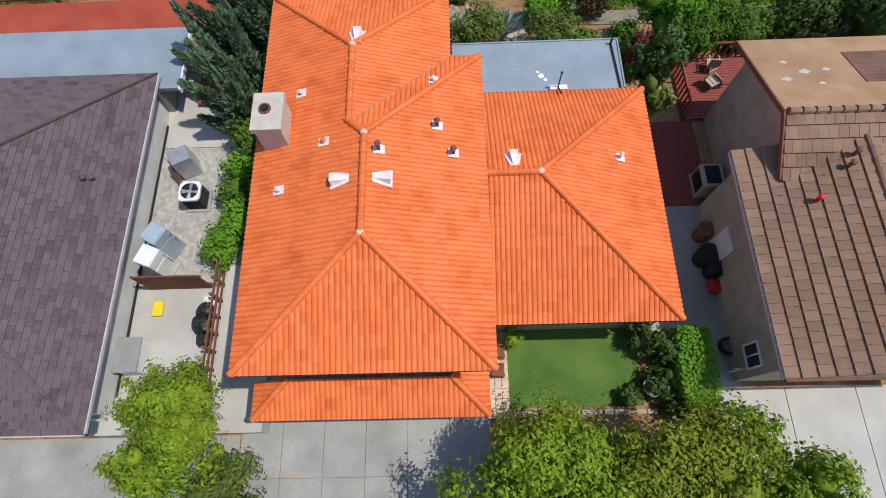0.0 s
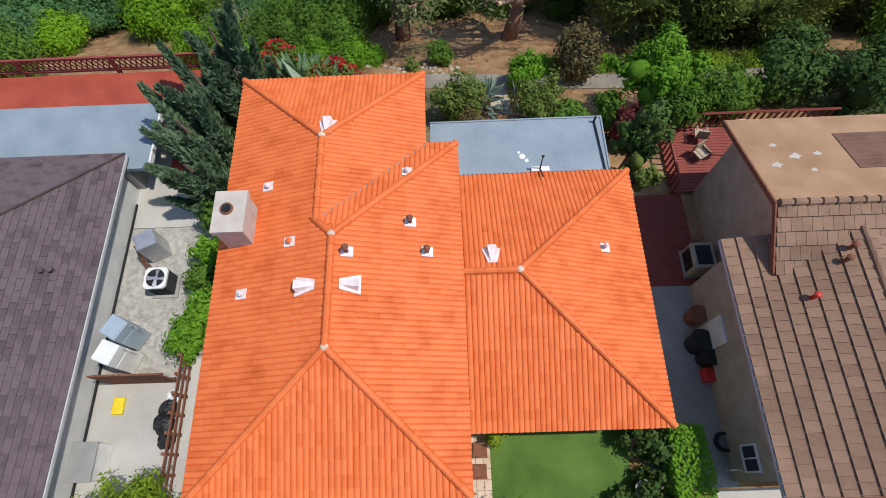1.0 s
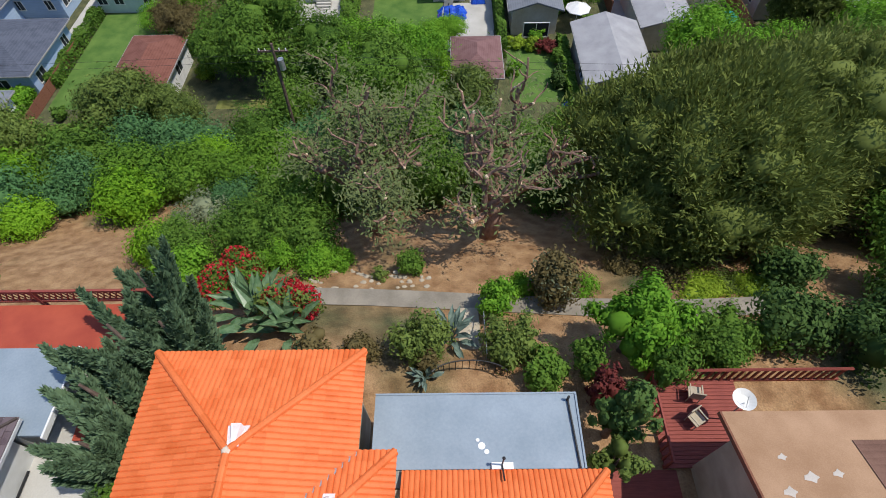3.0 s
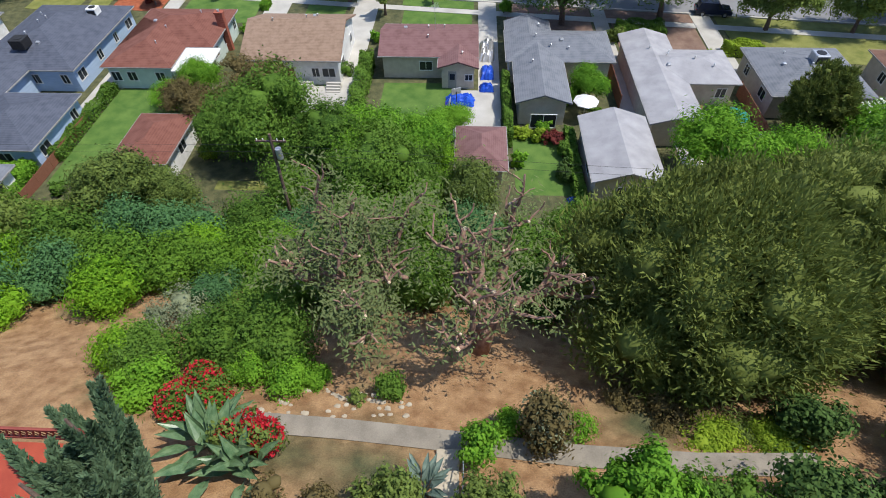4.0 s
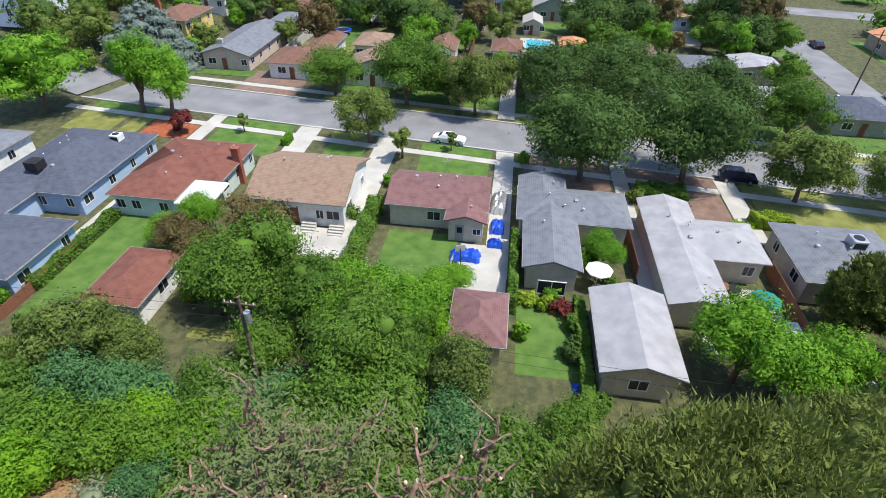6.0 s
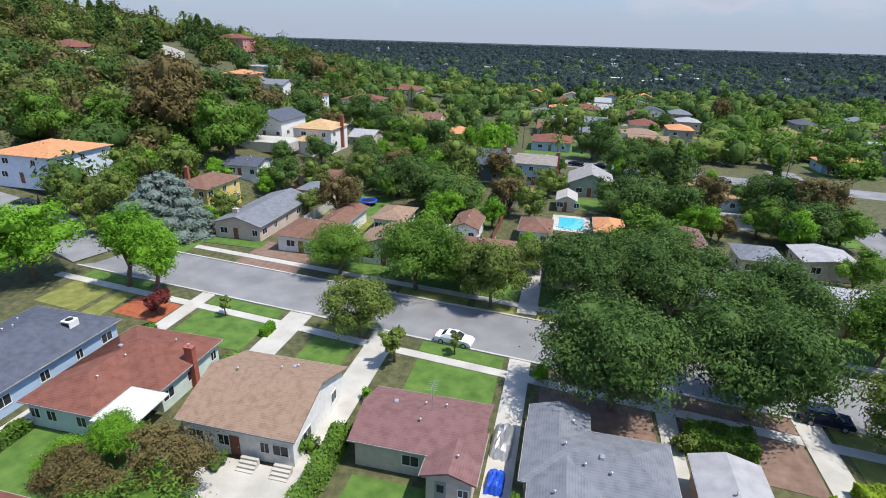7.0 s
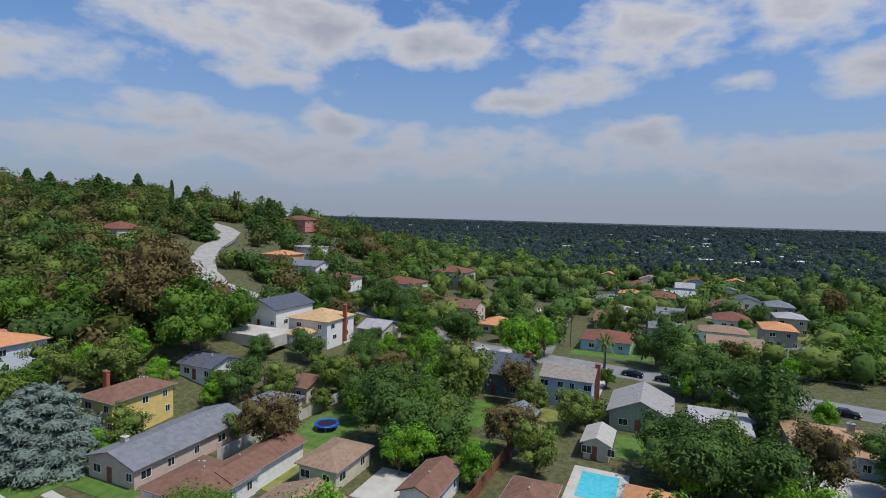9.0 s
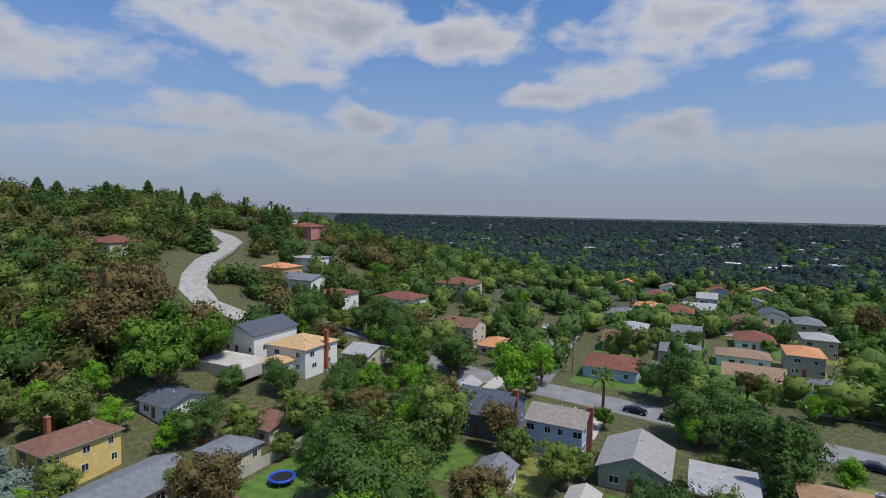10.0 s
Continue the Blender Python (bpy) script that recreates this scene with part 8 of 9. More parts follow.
def pine(x, y, h, r_, seed, label, n=80000, z=None):
    """A broad dense pine: tiers of feathery needle clumps."""
    rng, rr = np.random.default_rng(seed), random.Random(seed)
    t = thing("pine", x, y, height(x, y) if z is None else z, label, "tree")
    w = Shape()
    w.tube([(0, 0, -0.5), (0.2, 0.1, h * 0.4), (0.1, 0.2, h * 0.9)], [0.5, 0.34, 0.06], 9)
    blobs = []
    for k in range(105):
        f = rr.uniform(0, 1)
        a = rr.uniform(0, math.tau)
        zz = h * (0.32 + 0.63 * f)
        rad = r_ * math.sqrt(max(0.02, 1 - (abs(f - 0.32) / 0.72) ** 2)) * rr.uniform(0.55, 0.95)
        p = (rad * math.cos(a), rad * math.sin(a), zz)
        s = rr.uniform(1.0, 1.7) * min(1.0, r_ / 5.0)
        blobs.append((*p, s * 1.25, s * 1.25, s))
        w.tube([(0, 0, zz * 0.85), (p[0] * 0.5, p[1] * 0.5, zz * 0.97), p], [0.09, 0.06, 0.02], 5)
    w.part("trunk", BARK, t, smooth=True)
    inner(t, blobs, L_PINE, seed, 0.66 if n > 30000 else 0.4)
    c, d = tufts(rng, blobs, int(n * 1.5), 40, 0.33)
    cards("crown", c, 0.1, L_PINE, t, seed, long=1.9, up=d * 0.5 + np.array((0, 0, 0.5)), tri=True)
    return t


pine(16.8, 30.6, 10.5, 6.6, 301, "large dense olive-green pine with a broad crown")
pine(26.0, 34.0, 11.0, 6.0, 302, "large dark pine with a broad crown", 36000)
pine(36.5, 57.0, 8.0, 2.6, 303, "slender olive pine at the yard edge", 26000)

# the leaning utility pole below the slope
pole = thing("utility_pole", -10.6, 44.0, GROUND, "weathered wooden utility pole with a transformer", "utility pole")
Shape().tube([(0, 0, -0.5), (0.3, 0, 9.6)], [0.16, 0.11], 9).part("shaft", BARK, pole)
Shape().box(-0.9, 1.4, -0.06, 0.06, 8.9, 9.03).part("crossarm", BARK, pole)
Shape().cyl(0.62, 0, 7.4, 8.3, 0.24, n=14).part("transformer", METAL, pole, "grey transformer can")
for k in (-0.75, -0.3, 0.75, 1.25):
    Shape().cyl(k, 0, 9.03, 9.2, 0.04, n=8).part("insulator", WHITE, pole)
for k, dx in enumerate((-0.75, 1.25)):
    wire = thing("overhead_wire", 0, 0, 0, "thin black overhead wire between poles", "wire", "overhead wires")
    pts = []
    for i in range(25):
        f = i / 24
        pts.append((-60 + 130 * f, 44.0 - 3 * f, GROUND + 9.15 + (-1.2 if f != 0.38 else 0) * math.sin(math.pi * min(1, abs(f - 0.38) / 0.62)) + 0.02 * k))
    Shape().tube([(x + dx * 0, y + dx * 0.4, z) for x, y, z in pts], [0.012] * 25, 4).part("strand", BLACK, wire)

for k, (sx, sy, sr, sh, lm) in enumerate(((15.2, 22.8, 1.4, 0.7, L_YELLOW), (17.0, 23.6, 1.6, 0.7, L_OLIVE), (13.6, 23.8, 1.2, 0.6, L_BROWN), (18.6, 22.6, 1.4, 0.6, L_YELLOW), (12.2, 24.8, 1.1, 0.6, L_BROWN))):
    shrub("low yellowing grass tussock on the sunlit bank", sx, sy, sr, sh, lm, 2600, 0.06, 330 + k, name="grass_tussock", category="grass", group="grass tussocks")


# ---- cars, yards and street things ----
def car(x, y, rz, paint, label, z=GROUND, suv=False):
    t = thing("car", x, y, z + 0.03, label, "car", "parked cars", rz)
    H = 1.75 if suv else 1.42
    side = [(-2.3, 0.35), (-2.32, 0.8), (-2.0, 0.95), (-1.55, 1.0), (-0.95, H - 0.06), (0.3, H), (1.1, 1.0), (2.0, 0.86), (2.3, 0.6), (2.3, 0.35)]
    if suv:
        side = [(-2.3, 0.35), (-2.32, 1.0), (-2.1, 1.1), (-1.9, H - 0.06), (0.3, H), (1.0, 1.1), (2.0, 1.0), (2.3, 0.7), (2.3, 0.35)]
    n = len(side)
    b = Shape()
    ys = (-0.88, -0.72, 0.72, 0.88)
    for k, yy in enumerate(ys):
        for px, pz in side:
            inn = k in (0, 3)
            b.v.append((px * (0.985 if inn else 1.0), yy, pz if not inn else min(pz, 0.98) - (0.04 if pz > 0.9 else 0)))
    for k in range(3):
        b.f += [(k * n + i, k * n + (i + 1) % n, (k + 1) * n + (i + 1) % n, (k + 1) * n + i) for i in range(n)]
    b.f += [tuple(range(n - 1, -1, -1)), tuple(range(3 * n, 4 * n))]
    b.part("body", paint, t)
    gl = Shape()
    if suv:
        gl.slab([(0.38, -0.62, H + 0.0), (1.0, -0.66, 1.13), (1.0, 0.66, 1.13), (0.38, 0.62, H + 0.0)], 0.02)
    else:
        gl.slab([(0.38, -0.62, H - 0.03), (1.08, -0.66, 1.03), (1.08, 0.66, 1.03), (0.38, 0.62, H - 0.03)], 0.02)
    gl.part("windscreen", GLASS, t)
    Shape().slab([(-1.0, -0.6, H - 0.07), (-1.0, 0.6, H - 0.07), (-1.5, 0.62, 1.05), (-1.5, -0.62, 1.05)], 0.02).part("rear_window", GLASS, t)
    for sy in (-1, 1):
        Shape().add([(-1.2, sy * 0.84, 1.0), (0.85, sy * 0.84, 1.0), (0.3, sy * 0.735, H - 0.08), (-0.9, sy * 0.735, H - 0.1), (-1.2, sy * 0.80, 1.0), (0.85, sy * 0.80, 1.0), (0.3, sy * 0.70, H - 0.08), (-0.9, sy * 0.70, H - 0.1)], [(0, 1, 2, 3), (7, 6, 5, 4), (0, 4, 5, 1), (1, 5, 6, 2), (2, 6, 7, 3), (3, 7, 4, 0)]).part("side_window", GLASS, t)
        Shape().rbox(2.1, 2.33, sy * 0.65 - 0.15, sy * 0.65 + 0.15, 0.6, 0.75, 0.03).part("headlight", TRIM, t)
        Shape().rbox(-2.36, -2.2, sy * 0.68 - 0.14, sy * 0.68 + 0.14, 0.72, 0.88, 0.03).part("tail_light", RED, t)
    Shape().rbox(-0.5, 0.15, -0.4, 0.4, H - 0.03, H + 0.012, 0.005).part("sunroof", GLASS, t)
    wm = Shape().cyl(0, 0, -0.11, 0.11, 0.33, n=16).mesh("tyre", BLACK)
    rm = Shape().cyl(0, 0, -0.125, 0.125, 0.2, n=12).mesh("rim", METAL)
    for wx in (-1.4, 1.4):
        for wy in (-0.8, 0.8):
            w = piece("wheel", wm, t, pose(wx, wy, 0.33, 90, 0, 0))
            piece("rim", rm, w)
    return t


car(-1.6, 88.9, -7, CARWHITE, "white saloon car with a sunroof parked at the kerb")
car(36.0, 84.2, -7, CARDARK, "dark blue estate car parked at the kerb", suv=True)
car(62.0, 81.5, -7, CARDARK, "black car parked at the kerb")
car(-86.0, 108.5, 20, CARDARK, "black car parked on a hillside forecourt", z=height(-86, 108.5))
for k, (cx, cy, rz) in enumerate(((-22.0, 216, 85), (-25.5, 262, 95), (72, 150, 88), (72, 118, 88), (68, 190, 88), (-16, 244, 95))):
    car(cx, cy, rz, CARWHITE if k % 2 else CARDARK, "white car parked on a side street" if k % 2 else "dark car parked on a side street")


def tarp_heap(x, y, w, d, h, seed, label, mat_t=None):
    t = thing("tarp", x, y, GROUND + 0.1, label, "tarpaulin", "blue tarpaulins")
    r = random.Random(seed)
    n = 9
    s = Shape()
    for j in range(n):
        for i in range(n):
            u, v = i / (n - 1) * 2 - 1, j / (n - 1) * 2 - 1
            f = max(0.0, 1 - max(abs(u), abs(v)) ** 3)
            s.v.append((u * w / 2 * r.uniform(0.9, 1.05), v * d / 2 * r.uniform(0.9, 1.05), h * f * r.uniform(0.55, 1.0)))
    s.f = [(j * n + i, j * n + i + 1, (j + 1) * n + i + 1, (j + 1) * n + i) for j in range(n - 1) for i in range(n - 1)]
    s.part("sheet", mat_t or BLUETARP, t)


tarp_heap(3.2, 62.9, 3.2, 1.9, 1.1, 1, "crumpled bright blue tarpaulin over a garden heap")
tarp_heap(6.2, 68.6, 1.5, 2.6, 1.2, 2, "bright blue tarpaulin over boxes in the driveway")
tarp_heap(6.1, 65.4, 1.6, 1.2, 0.9, 3, "pale blue tarpaulin over boxes in the driveway")
tarp_heap(6.2, 73.5, 1.9, 4.6, 1.5, 4, "silver-grey cover over a parked vehicle", METAL)
tarp_heap(13.8, 47.6, 1.5, 0.9, 0.6, 5, "blue and white plastic heap on the back lawn")
for k, (bx, by) in enumerate(((3.0, 60.6), (3.1, 58.8), (2.6, 59.6))):
    t = thing("planter_box", bx, by, GROUND + 0.12, "dark planter box on the concrete slab", "planter", "planter boxes")
    Shape().rbox(-0.45, 0.45, -0.3, 0.3, 0, 0.4, 0.03).part("box", BLACK, t)
    Shape().box(-0.38, 0.38, -0.23, 0.23, 0.38, 0.41).part("soil", MULCH, t)


def parasol(x, y, r_, mat_p, label, z=GROUND):
    t = thing("parasol", x, y, z + 0.1, label, "parasol", "garden parasols")
    Shape().cyl(0, 0, 0, 2.3, 0.03, n=8).part("pole", WHITE, t)
    n = 8
    s = Shape()
    s.v = [(0, 0, 2.6)] + [(r_ * math.cos(k * math.tau / n), r_ * math.sin(k * math.tau / n), 2.1) for k in range(n)] + [(0, 0, 2.56)] + [(r_ * math.cos(k * math.tau / n), r_ * math.sin(k * math.tau / n), 2.02) for k in range(n)]
    s.f = [(0, 1 + k, 1 + (k + 1) % n) for k in range(n)] + [(9, 10 + (k + 1) % n, 10 + k) for k in range(n)] + [(1 + k, 10 + k, 10 + (k + 1) % n, 1 + (k + 1) % n) for k in range(n)]
    s.part("canopy", mat_p, t)
    Shape().cyl(0, 0, 0, 0.08, 0.3, n=12).part("base", CONC, t)


parasol(30.2, 58.2, 1.35, TEAL, "teal canvas parasol over a patio table")
parasol(16.0, 60.2, 1.3, WHITE, "white square parasol in a back garden")
parasol(-5.0, 152.5, 1.6, WHITE, "white parasol in a back garden")
parasol(52, 214, 1.5, RED, "red parasol in a garden")
for k in range(5):
    patio_chair(28.6 + 0.9 * k, 55.8 + 0.6 * (k % 2), GROUND + 0.12, 40 * k, WHITE, "white plastic chair on the patio", "patio chairs")
tb = thing("patio_table", 30.0, 57.2, GROUND + 0.12, "round white patio table", "table")
Shape().cyl(0, 0, 0.68, 0.73, 0.6, n=18).part("tabletop", WHITE, tb)
Shape().cyl(0, 0, 0, 0.68, 0.06, n=8).part("pedestal", WHITE, tb)
spa = thing("hot_tub", 31.7, 55.6, GROUND + 0.1, "cream covered hot tub on the patio", "hot tub")
Shape().rbox(-1.1, 1.1, -1.3, 1.3, 0, 0.8, 0.1).part("cabinet", CREAM, spa)
Shape().rbox(-1.15, 1.15, -1.35, 1.35, 0.8, 0.95, 0.05).part("cover", WHITE, spa)

# roof-top things on the near row
def roof_unit(x, y, z, s, mat_u, label):
    t = thing("rooftop_cooler", x, y, z, label, "air conditioner", "rooftop coolers")
    Shape().rbox(-s, s, -s, s, 0.0, 1.4 * s, 0.06).part("housing", mat_u, t)
    Shape().box(-s * 0.8, s * 0.8, -s - 0.02, -s, 0.2 * s, 1.1 * s).part("grille", BLACK, t)
    Shape().cyl(0, 0, 1.4 * s, 1.4 * s + 0.03, s * 0.7, n=14).part("fan_grille", BLACK, t)


roof_unit(-45.2, 66.5, GROUND + 3.9, 0.75, BLACK, "dark evaporative cooler on the slate roof")
roof_unit(-41.5, 75.3, GROUND + 3.5, 0.6, WHITE, "white cooler on the slate roof")
roof_unit(40.0, 65.4, GROUND + 3.9, 0.7, METAL, "grey cooler on the hip roof")
pat = thing("patio_cover", -25.9, 66.4, GROUND, "flat white patio cover with posts behind the house", "patio cover")
Shape().slab([(-2.2, -2.4, 2.65), (1.8, -2.4, 2.65), (1.8, 2.4, 2.8), (-2.2, 2.4, 2.8)], 0.14).part("roof_panel", WHITE, pat)
for px in (-2.0, 0.0, 1.6):
    Shape().box(px - 0.06, px + 0.06, -2.3, -2.18, 0, 2.55).part("post", WHITE, pat)
per = thing("pergola", 43.6, 59.3, GROUND, "white slatted pergola behind the house", "pergola")
for k in range(9):
    Shape().box(-2.4 + 0.55 * k, -2.15 + 0.55 * k, -1.8, 1.8, 2.4, 2.5).part("slat", WHITE, per)
for px in (-2.2, 2.2):
    Shape().box(px - 0.07, px + 0.07, -1.7, -1.55, 0, 2.4).part("post", WHITE, per)
    Shape().box(px - 0.07, px + 0.07, 1.55, 1.7, 0, 2.4).part("post", WHITE, per)
for k, (sx, sy) in enumerate(((-14.0, 65.6), (-10.9, 65.5))):
    for j in range(4):
        ob = Shape().rbox(sx - 0.8, sx + 0.8, sy - 0.3 * j - 0.3, sy - 0.3 * j, GROUND, GROUND + 0.72 - 0.18 * j, 0.015).part("step", WALKWAY)
        tagged(ob, "pale concrete back door step", "step", "back door steps", "structure")
ant = thing("television_antenna", 0.2, 71.2, GROUND + 3.6, "thin metal television antenna on the rose roof", "antenna")
Shape().tube([(0, 0, 0), (0, 0, 3.2)], [0.025, 0.02], 5).part("mast", METAL, ant)
for k in range(6):
    Shape().tube([(-0.6 + 0.05 * k, -0.7 + 0.28 * k, 3.1), (0.6 - 0.05 * k, -0.7 + 0.28 * k, 3.1)], [0.012, 0.012], 4).part("element", METAL, ant)
Shape().tube([(0, -0.8, 3.1), (0, 0.8, 3.1)], [0.015, 0.015], 4).part("boom", METAL, ant)

# hedges and fences between the yards
HG = "yard hedges"
for x0, x1, y0, y1, h, lm, sd in ((7.7, 8.5, 55.5, 66.0, 2.0, L_MID, 501), (-8.3, -6.9, 57.0, 70.0, 2.2, L_MID, 502), (-36.0, -35.0, 52.0, 64.0, 1.2, L_MID, 503), (13.6, 14.5, 45.5, 57.0, 1.4, L_MID, 504), (-24.3, -23.3, 84.0, 86.0, 1.0, L_BRIGHT, 505), (-37.5, -36.2, 68.0, 76.0, 1.2, L_BRIGHT, 506), (-4.5, 0.0, 75.2, 76.0, 0.7, L_YELLOW, 507), (22.5, 28.0, 76.5, 79.5, 1.6, L_MID, 508), (34.5, 38.5, 73.0, 75.0, 1.4, L_YELLOW, 509), (-40.0, -36.0, 43.0, 50.0, 1.6, L_BRIGHT, 510), (-34.6, -29.0, 44.6, 45.4, 1.0, L_OLIVE, 511)):
    hedge("green clipped yard hedge", x0, x1, y0, y1, h, lm, int(900 + 260 * (x1 - x0 + 0.5) * (y1 - y0 + 0.5)), 0.13, sd, GROUND, HG)
rnd = random.Random(99)
for k, (fx, fy, mt) in enumerate(((9.6, 57.2, L_YELLOW), (10.8, 56.4, L_YELLOW), (12.6, 56.2, L_WINE), (11.6, 57.8, L_BRIGHT), (14.9, 63.0, L_BRIGHT), (15.9, 64.8, L_BRIGHT), (17.3, 60.6, L_MID), (13.2, 54.0, L_MID), (13.0, 51.0, L_DARK), (9.0, 52.6, L_BRIGHT), (14.6, 46.0, L_MID), (-22.4, 57.0, L_BRIGHT), (-21.0, 52.5, L_YELLOW), (-28.8, 66.5, L_MID), (-40.6, 86.0, L_WINE), (23.5, 78.0, L_BRIGHT), (21.8, 76.5, L_OLIVE), (8.6, 84.0, L_BRIGHT), (-7.5, 76.0, L_BRIGHT), (-24.0, 78.0, L_BRIGHT), (-37.0, 81.0, L_MID), (-10.5, 68.0, L_MID), (-16.8, 64.9, L_DARK), (-18.4, 64.8, L_BRIGHT), (33.0, 72.5, L_YELLOW), (-33.0, 47.0, L_MID), (-30.0, 43.5, L_MID))):
    shrub("leafy garden shrub in a valley yard", fx, fy, rnd.uniform(0.7, 1.3), rnd.uniform(1.0, 2.0), mt, 1300, 0.12, 520 + k, group="valley garden shrubs")
young = broad_tree("young street tree on a thin stem", -7.2, 83.2, 4.6, 1.6, L_OLIVE, BARK, 1500, 0.16, 560, 0.4, 7, group="young street trees")
plant(young, (-31.0, 87.2, 0.55), (-1.0, 86.4, 0.5))
wine = broad_tree("small wine-red leaved tree in red mulch", -39.5, 85.5, 3.6, 1.6, L_WINE, BARK, 2500, 0.16, 561, 0.25, 8)


def board_fence(x0, y0, x1, y1, h, mat_f, label, z=GROUND):
    L = math.hypot(x1 - x0, y1 - y0)
    t = thing("fence", x0, y0, z, label, "fence", "yard fences", math.degrees(math.atan2(y1 - y0, x1 - x0)))
    for k in range(int(L / 2.4) + 1):
        Shape().box(k * 2.4 - 0.05, k * 2.4 + 0.05, -0.05, 0.05, 0, h + 0.1).part("post", mat_f, t)
    for k in range(int(L / 2.4)):
        Shape().box(k * 2.4 + 0.05, k * 2.4 + 2.35, -0.025, 0.025, 0.05, h).part("panel", mat_f, t)


board_fence(20.0, 62.0, 20.0, 73.0, 1.7, RUST, "brown wooden board fence between yards")
board_fence(33.2, 53.0, 33.2, 66.0, 1.7, RUST, "brown wooden board fence between yards")
board_fence(-35.4, 46.0, -35.4, 58.0, 1.2, RUST, "low brown wooden fence between yards")
board_fence(-37.8, 122.0, -36.6, 151.0, 1.9, WALKWAY, "tall pale block wall between gardens")
board_fence(-51.0, 141.0, -40.0, 143.8, 1.8, RUST, "brown wooden board fence between yards")
board_fence(-2.2, 123.0, -2.0, 146.0, 1.7, RUST, "brown wooden board fence between yards")
board_fence(20.9, 138.0, 21.0, 156.0, 1.7, RUST, "brown wooden board fence between yards")

# pool
pool = tagged(Shape().slab([(7.6, 133.6, GROUND + 0.1), (15.0, 133.6, GROUND + 0.1), (15.0, 143.6, GROUND + 0.1), (7.6, 143.6, GROUND + 0.1)], 0.3).part("pool_deck", WALKWAY), "pale concrete pool surround", "pool deck", "", "structure")
tagged(Shape().slab([(8.9, 135.0, GROUND + 0.12), (13.8, 135.0, GROUND + 0.12), (13.8, 142.2, GROUND + 0.12), (8.9, 142.2, GROUND + 0.12)], 0.02).part("water", POOLWATER), "bright turquoise swimming pool water", "water", "", "structure")
tr = thing("trampoline", -31.2, 138.4, GROUND + 0.05, "round blue trampoline on the back lawn", "trampoline")
Shape().cyl(0, 0, 0.86, 0.9, 1.55, n=24).part("mat", BLACK, tr)
Shape().tube([(1.75 * math.cos(k * math.tau / 24), 1.75 * math.sin(k * math.tau / 24), 0.9) for k in range(25)], [0.22] * 25, 6).part("pad", BLUETARP, tr)
for k in range(6):
    a = k * math.tau / 6
    Shape().tube([(1.75 * math.cos(a), 1.75 * math.sin(a), 0), (1.75 * math.cos(a), 1.75 * math.sin(a), 0.85)], [0.03, 0.03], 5).part("leg", METAL, tr)
play = thing("play_set", -24.5, 146.5, GROUND, "dark wooden play set with a yellow slide", "play set")
for px in (-1.5, 1.5):
    for py in (-1.0, 1.0):
        Shape().box(px - 0.07, px + 0.07, py - 0.07, py + 0.07, 0, 2.8).part("post", RUST, play)
Shape().box(-1.6, 1.6, -1.1, 1.1, 1.3, 1.4).part("platform", RUST, play)
Shape().slab([(1.5, -0.4, 1.45), (3.6, -0.4, 0.3), (3.6, 0.4, 0.3), (1.5, 0.4, 1.45)], 0.08).part("slide", YEL, play)


def cedar(x, y, h, r_, leaves, label, seed, n=9000, size=0.3, z=None):
    """A conifer with drooping tiers."""
    rng, rr = np.random.default_rng(seed), random.Random(seed)
    t = thing("conifer", x, y, height(x, y) if z is None else z, label, "conifer")
    w = Shape().tube([(0, 0, -0.4), (0, 0, h * 0.95)], [0.35, 0.04], 8)
    blobs = []
    for k in range(60):
        f = (k + rr.random()) / 60
        a = k * 2.4
        rad = r_ * (1 - f) ** 0.5 * rr.uniform(0.55, 0.95)
        p = (rad * math.cos(a), rad * math.sin(a), h * (0.06 + 0.9 * f) - 0.05 * rad)
        blobs.append((*p, 0.42 * rad + 0.35, 0.42 * rad + 0.35, 0.16 * rad + 0.3))
        w.tube([(0, 0, p[2] + 0.1 * rad), p], [0.05, 0.015], 4)
    w.part("trunk", BARK, t)
    inner(t, blobs, leaves, seed, 0.7)
    c, d = shell(rng, blobs, n, 0.6)
    cards("crown", c, size, leaves, t, seed, long=1.5, face=d + np.array((0, 0, 0.5)), tri=True)
    return t


cedar(-58.5, 111.0, 11.5, 8.0, L_BLUE, "large blue-grey cedar with drooping tiers", 601, 16000, 0.2)
cyp = cedar(33.5, 164.0, 14.0, 1.5, L_DARK, "tall narrow dark cypress in a garden", 602, 3500, 0.2)
for k, (x, y, s) in enumerate(((-88, 214, 0.6), (-86, 215, 0.6), (-84, 216, 0.6), (-82, 217, 0.6), (-170, 292, 0.8), (-188, 240, 0.9), (-230, 320, 0.9), (-196, 246, 0.8), (-260, 300, 1.0), (60, 180, 0.7))):
    again(cyp, x, y, s)


def palm(x, y, h, seed, label, r_=2.6):
    t = thing("palm_tree", x, y, height(x, y), label, "palm", "palm trees")
    rr = random.Random(seed)
    Shape().tube([(0, 0, -0.3), (0.1, 0, h * 0.5), (0.05, 0.1, h)], [0.36, 0.28, 0.26], 8).part("trunk", BARK, t)
    fr = Shape()
    for k in range(46):
        a, e = rr.uniform(0, math.tau), rr.uniform(-0.6, 1.2)
        d = Vector((math.cos(a) * math.cos(e), math.sin(a) * math.cos(e), math.sin(e)))
        s = d.cross(Vector((0, 0, 1))).normalized() * 0.28
        p0, p1, p2 = Vector((0, 0, h)), Vector((0, 0, h)) + d * r_ * 0.6, Vector((0, 0, h)) + d * r_ - Vector((0, 0, 0.9))
        fr.add([p0, p1 + s, p2, p1 - s], [(0, 1, 2, 3)])
    fr.part("fronds", L_OLIVE, t)
    return t


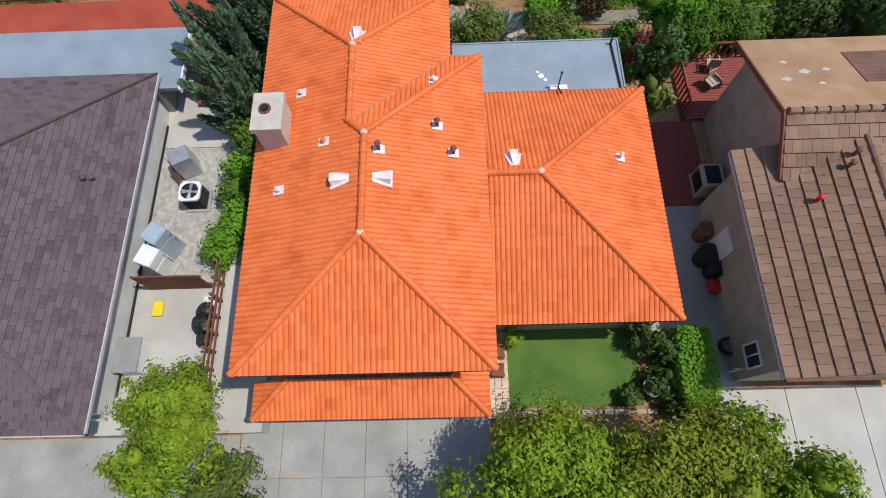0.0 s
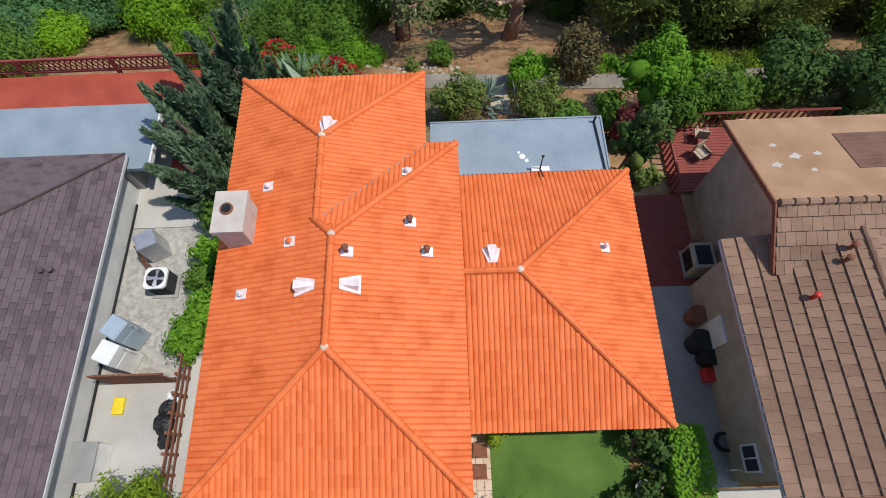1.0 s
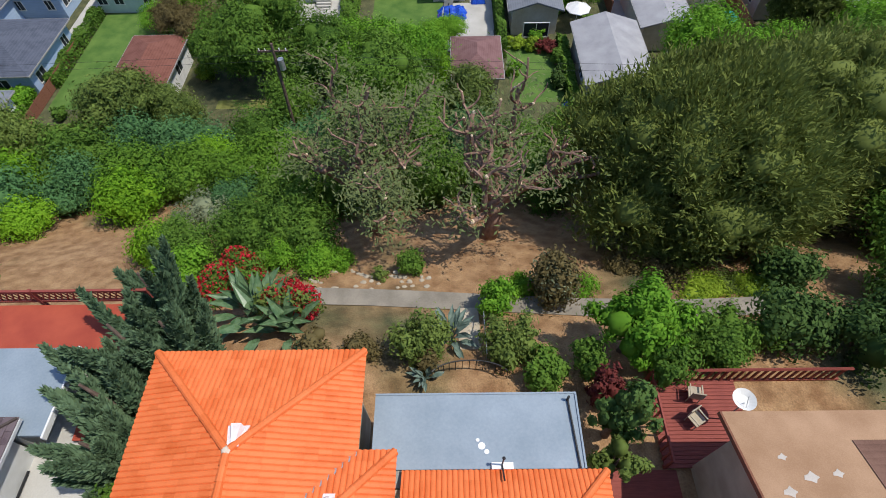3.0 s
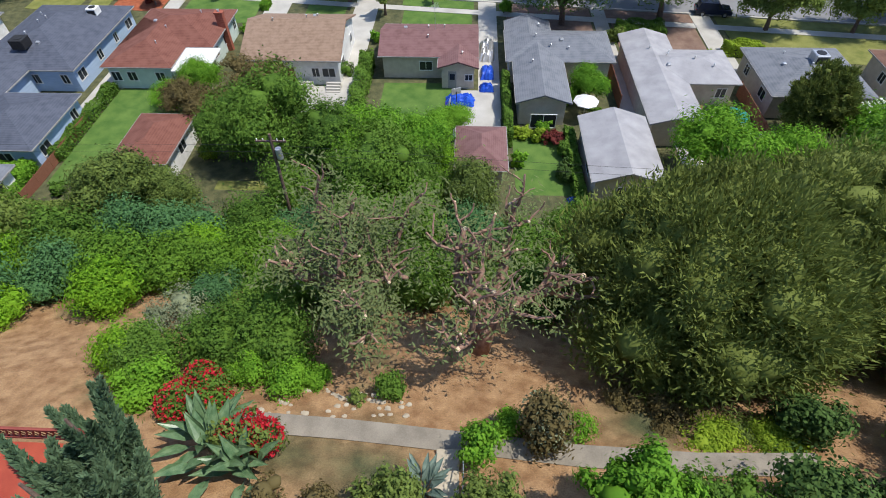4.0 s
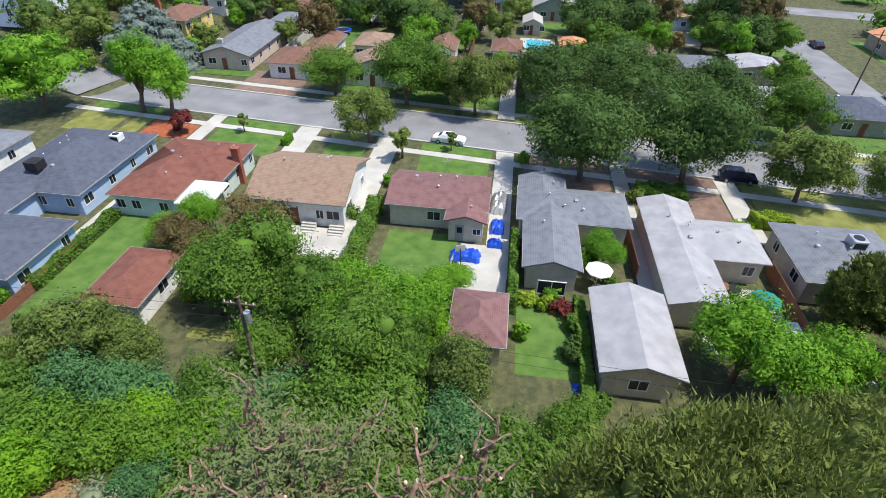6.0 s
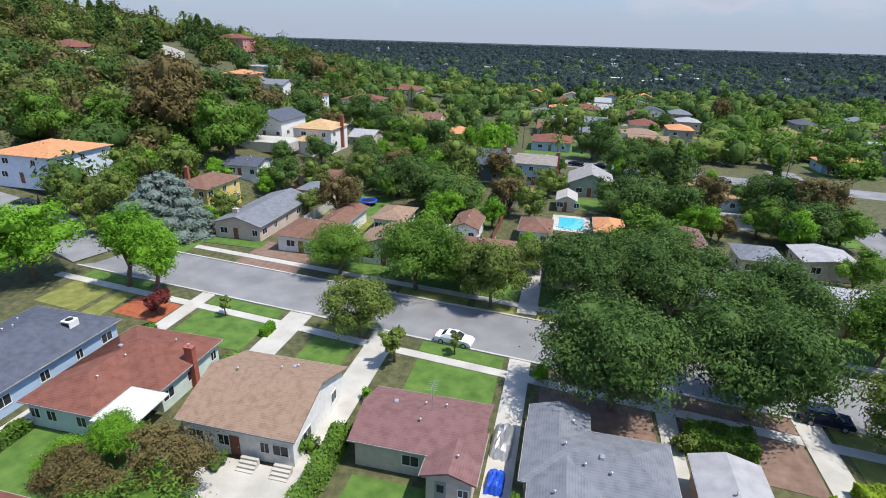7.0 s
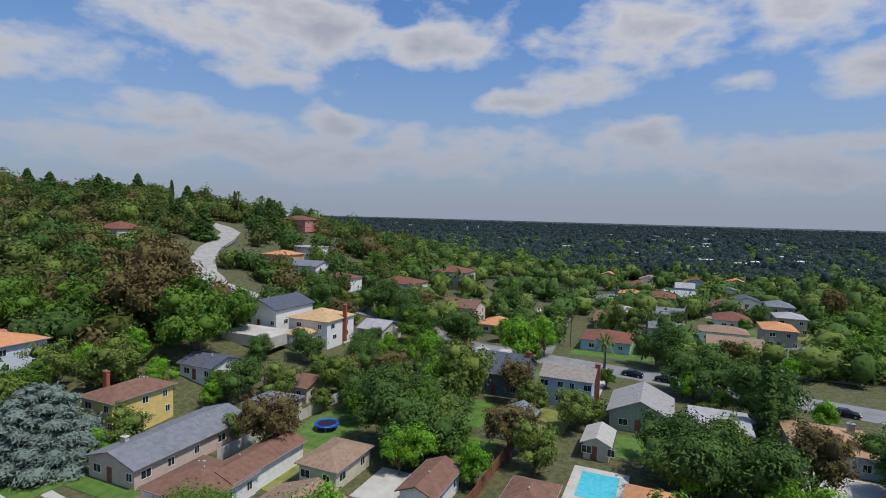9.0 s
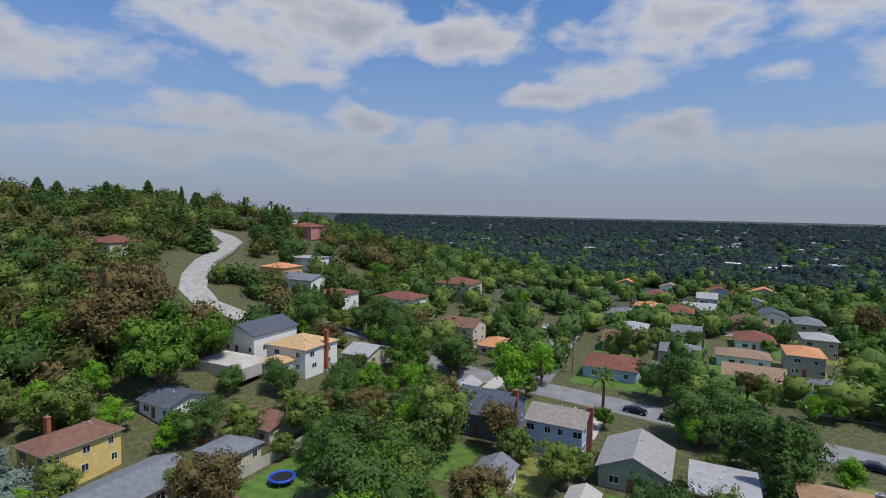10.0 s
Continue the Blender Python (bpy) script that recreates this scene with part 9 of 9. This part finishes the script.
p1 = palm(6.3, 188.0, 8.0, 1, "stout palm with a dense round head", 3.6)
p2 = palm(13.0, 232.0, 9.0, 2, "tall slim palm above the houses", 2.4)
for x, y, s in ((-208, 330, 1.1), (-200, 326, 1.1), (-225, 318, 1.2), (-70, 262, 0.9), (-66, 266, 1.0), (-60, 268, 0.9), (-78, 268, 0.9), (24, 260, 1.0), (-2, 300, 1.0), (-214, 326, 1.2)):
    again(p2, x, y, s)
for k, (x, y, h) in enumerate(((62, 150, 11), (66, 120, 11), (64, 185, 11), (-5.5, 214, 10), (48, 148, 10), (-14, 268, 10))):
    up = thing("utility_pole", x, y, GROUND, "dark wooden utility pole with a crossarm", "utility pole", "street utility poles")
    Shape().tube([(0, 0, -0.5), (0.1, 0, h)], [0.15, 0.1], 8).part("shaft", BARK, up)
    Shape().box(-1.1, 1.1, -0.06, 0.06, h - 0.9, h - 0.78).part("crossarm", BARK, up)

tall = cedar(-150, 262, 13.0, 3.6, L_DARK, "tall dark conifer on the hill", 610, 3500, 0.35)
rnd = random.Random(31)
for j in range(26):
    y = rnd.uniform(215, 330)
    again(tall, -150 - rnd.random() * 150, y, rnd.uniform(0.6, 1.2), rnd.uniform(0, 360))
for x, y, rz, paint, label in ((12.0, 193.5, -9, CARDARK, "dark parked car on the cross street"), (19.0, 192.3, -9, CARDARK, "dark parked car on the cross street"), (49.5, 185.8, -9, CARDARK, "dark parked car on the cross street")):
    car(x, y, rz, paint, label)


def hoop_stand(x, y, rz):
    """A portable goal: a filled base, a leaning pole and a small backboard with its ring."""
    t = thing("basketball_stand", x, y, GROUND + 0.12, "portable black basketball stand on the concrete yard", "basketball stand", "basketball stands", rz)
    Shape().rbox(-0.4, 0.4, -0.6, 0.6, 0, 0.28, 0.08).part("base", BLACK, t)
    Shape().tube([(0, -0.4, 0.2), (0, -0.1, 1.6), (0, 0.1, 2.6)], [0.05, 0.045, 0.04], 8).part("pole", BLACK, t)
    Shape().rbox(-0.5, 0.5, 0.12, 0.16, 2.3, 3.0, 0.015).part("backboard", METAL, t)
    Shape().tube([(0.22 * math.cos(k * 0.4), 0.4 + 0.22 * math.sin(k * 0.4), 2.42) for k in range(17)], [0.012] * 17, 5).part("ring", RED, t)


hoop_stand(2.9, 60.6, 20)
hoop_stand(2.4, 58.8, 80)
tarp_heap(32.0, 55.0, 1.9, 4.2, 1.6, 11, "white cover over a parked vehicle behind the house", WHITE)
for k, (x, y, w, d, h, mt) in enumerate(((30.2, 55.6, 0.5, 0.4, 0.5, RUST), (30.7, 54.9, 0.4, 0.5, 0.7, WHITE), (29.9, 54.8, 0.6, 0.4, 0.4, BLACK), (30.4, 56.3, 0.4, 0.4, 0.6, METAL), (30.9, 56.0, 0.35, 0.5, 0.4, PAVER), (29.6, 55.5, 0.4, 0.6, 0.35, GREYWALL), (30.3, 54.2, 0.5, 0.35, 0.5, PINKVENT), (27.3, 61.2, 0.5, 0.9, 0.9, RUST), (28.6, 61.0, 0.6, 0.5, 0.8, BLACK))):
    bx = thing("storage_box", x, y, GROUND + 0.13, "box among clutter heaped on the back patio", "box", "patio clutter", 37 * k % 90)
    Shape().rbox(-w, w, -d, d, 0, h, 0.03).part("body", mt, bx)
    Shape().rbox(-w - 0.02, w + 0.02, -d - 0.02, d + 0.02, h, h + 0.05, 0.015).part("lid", mt, bx)
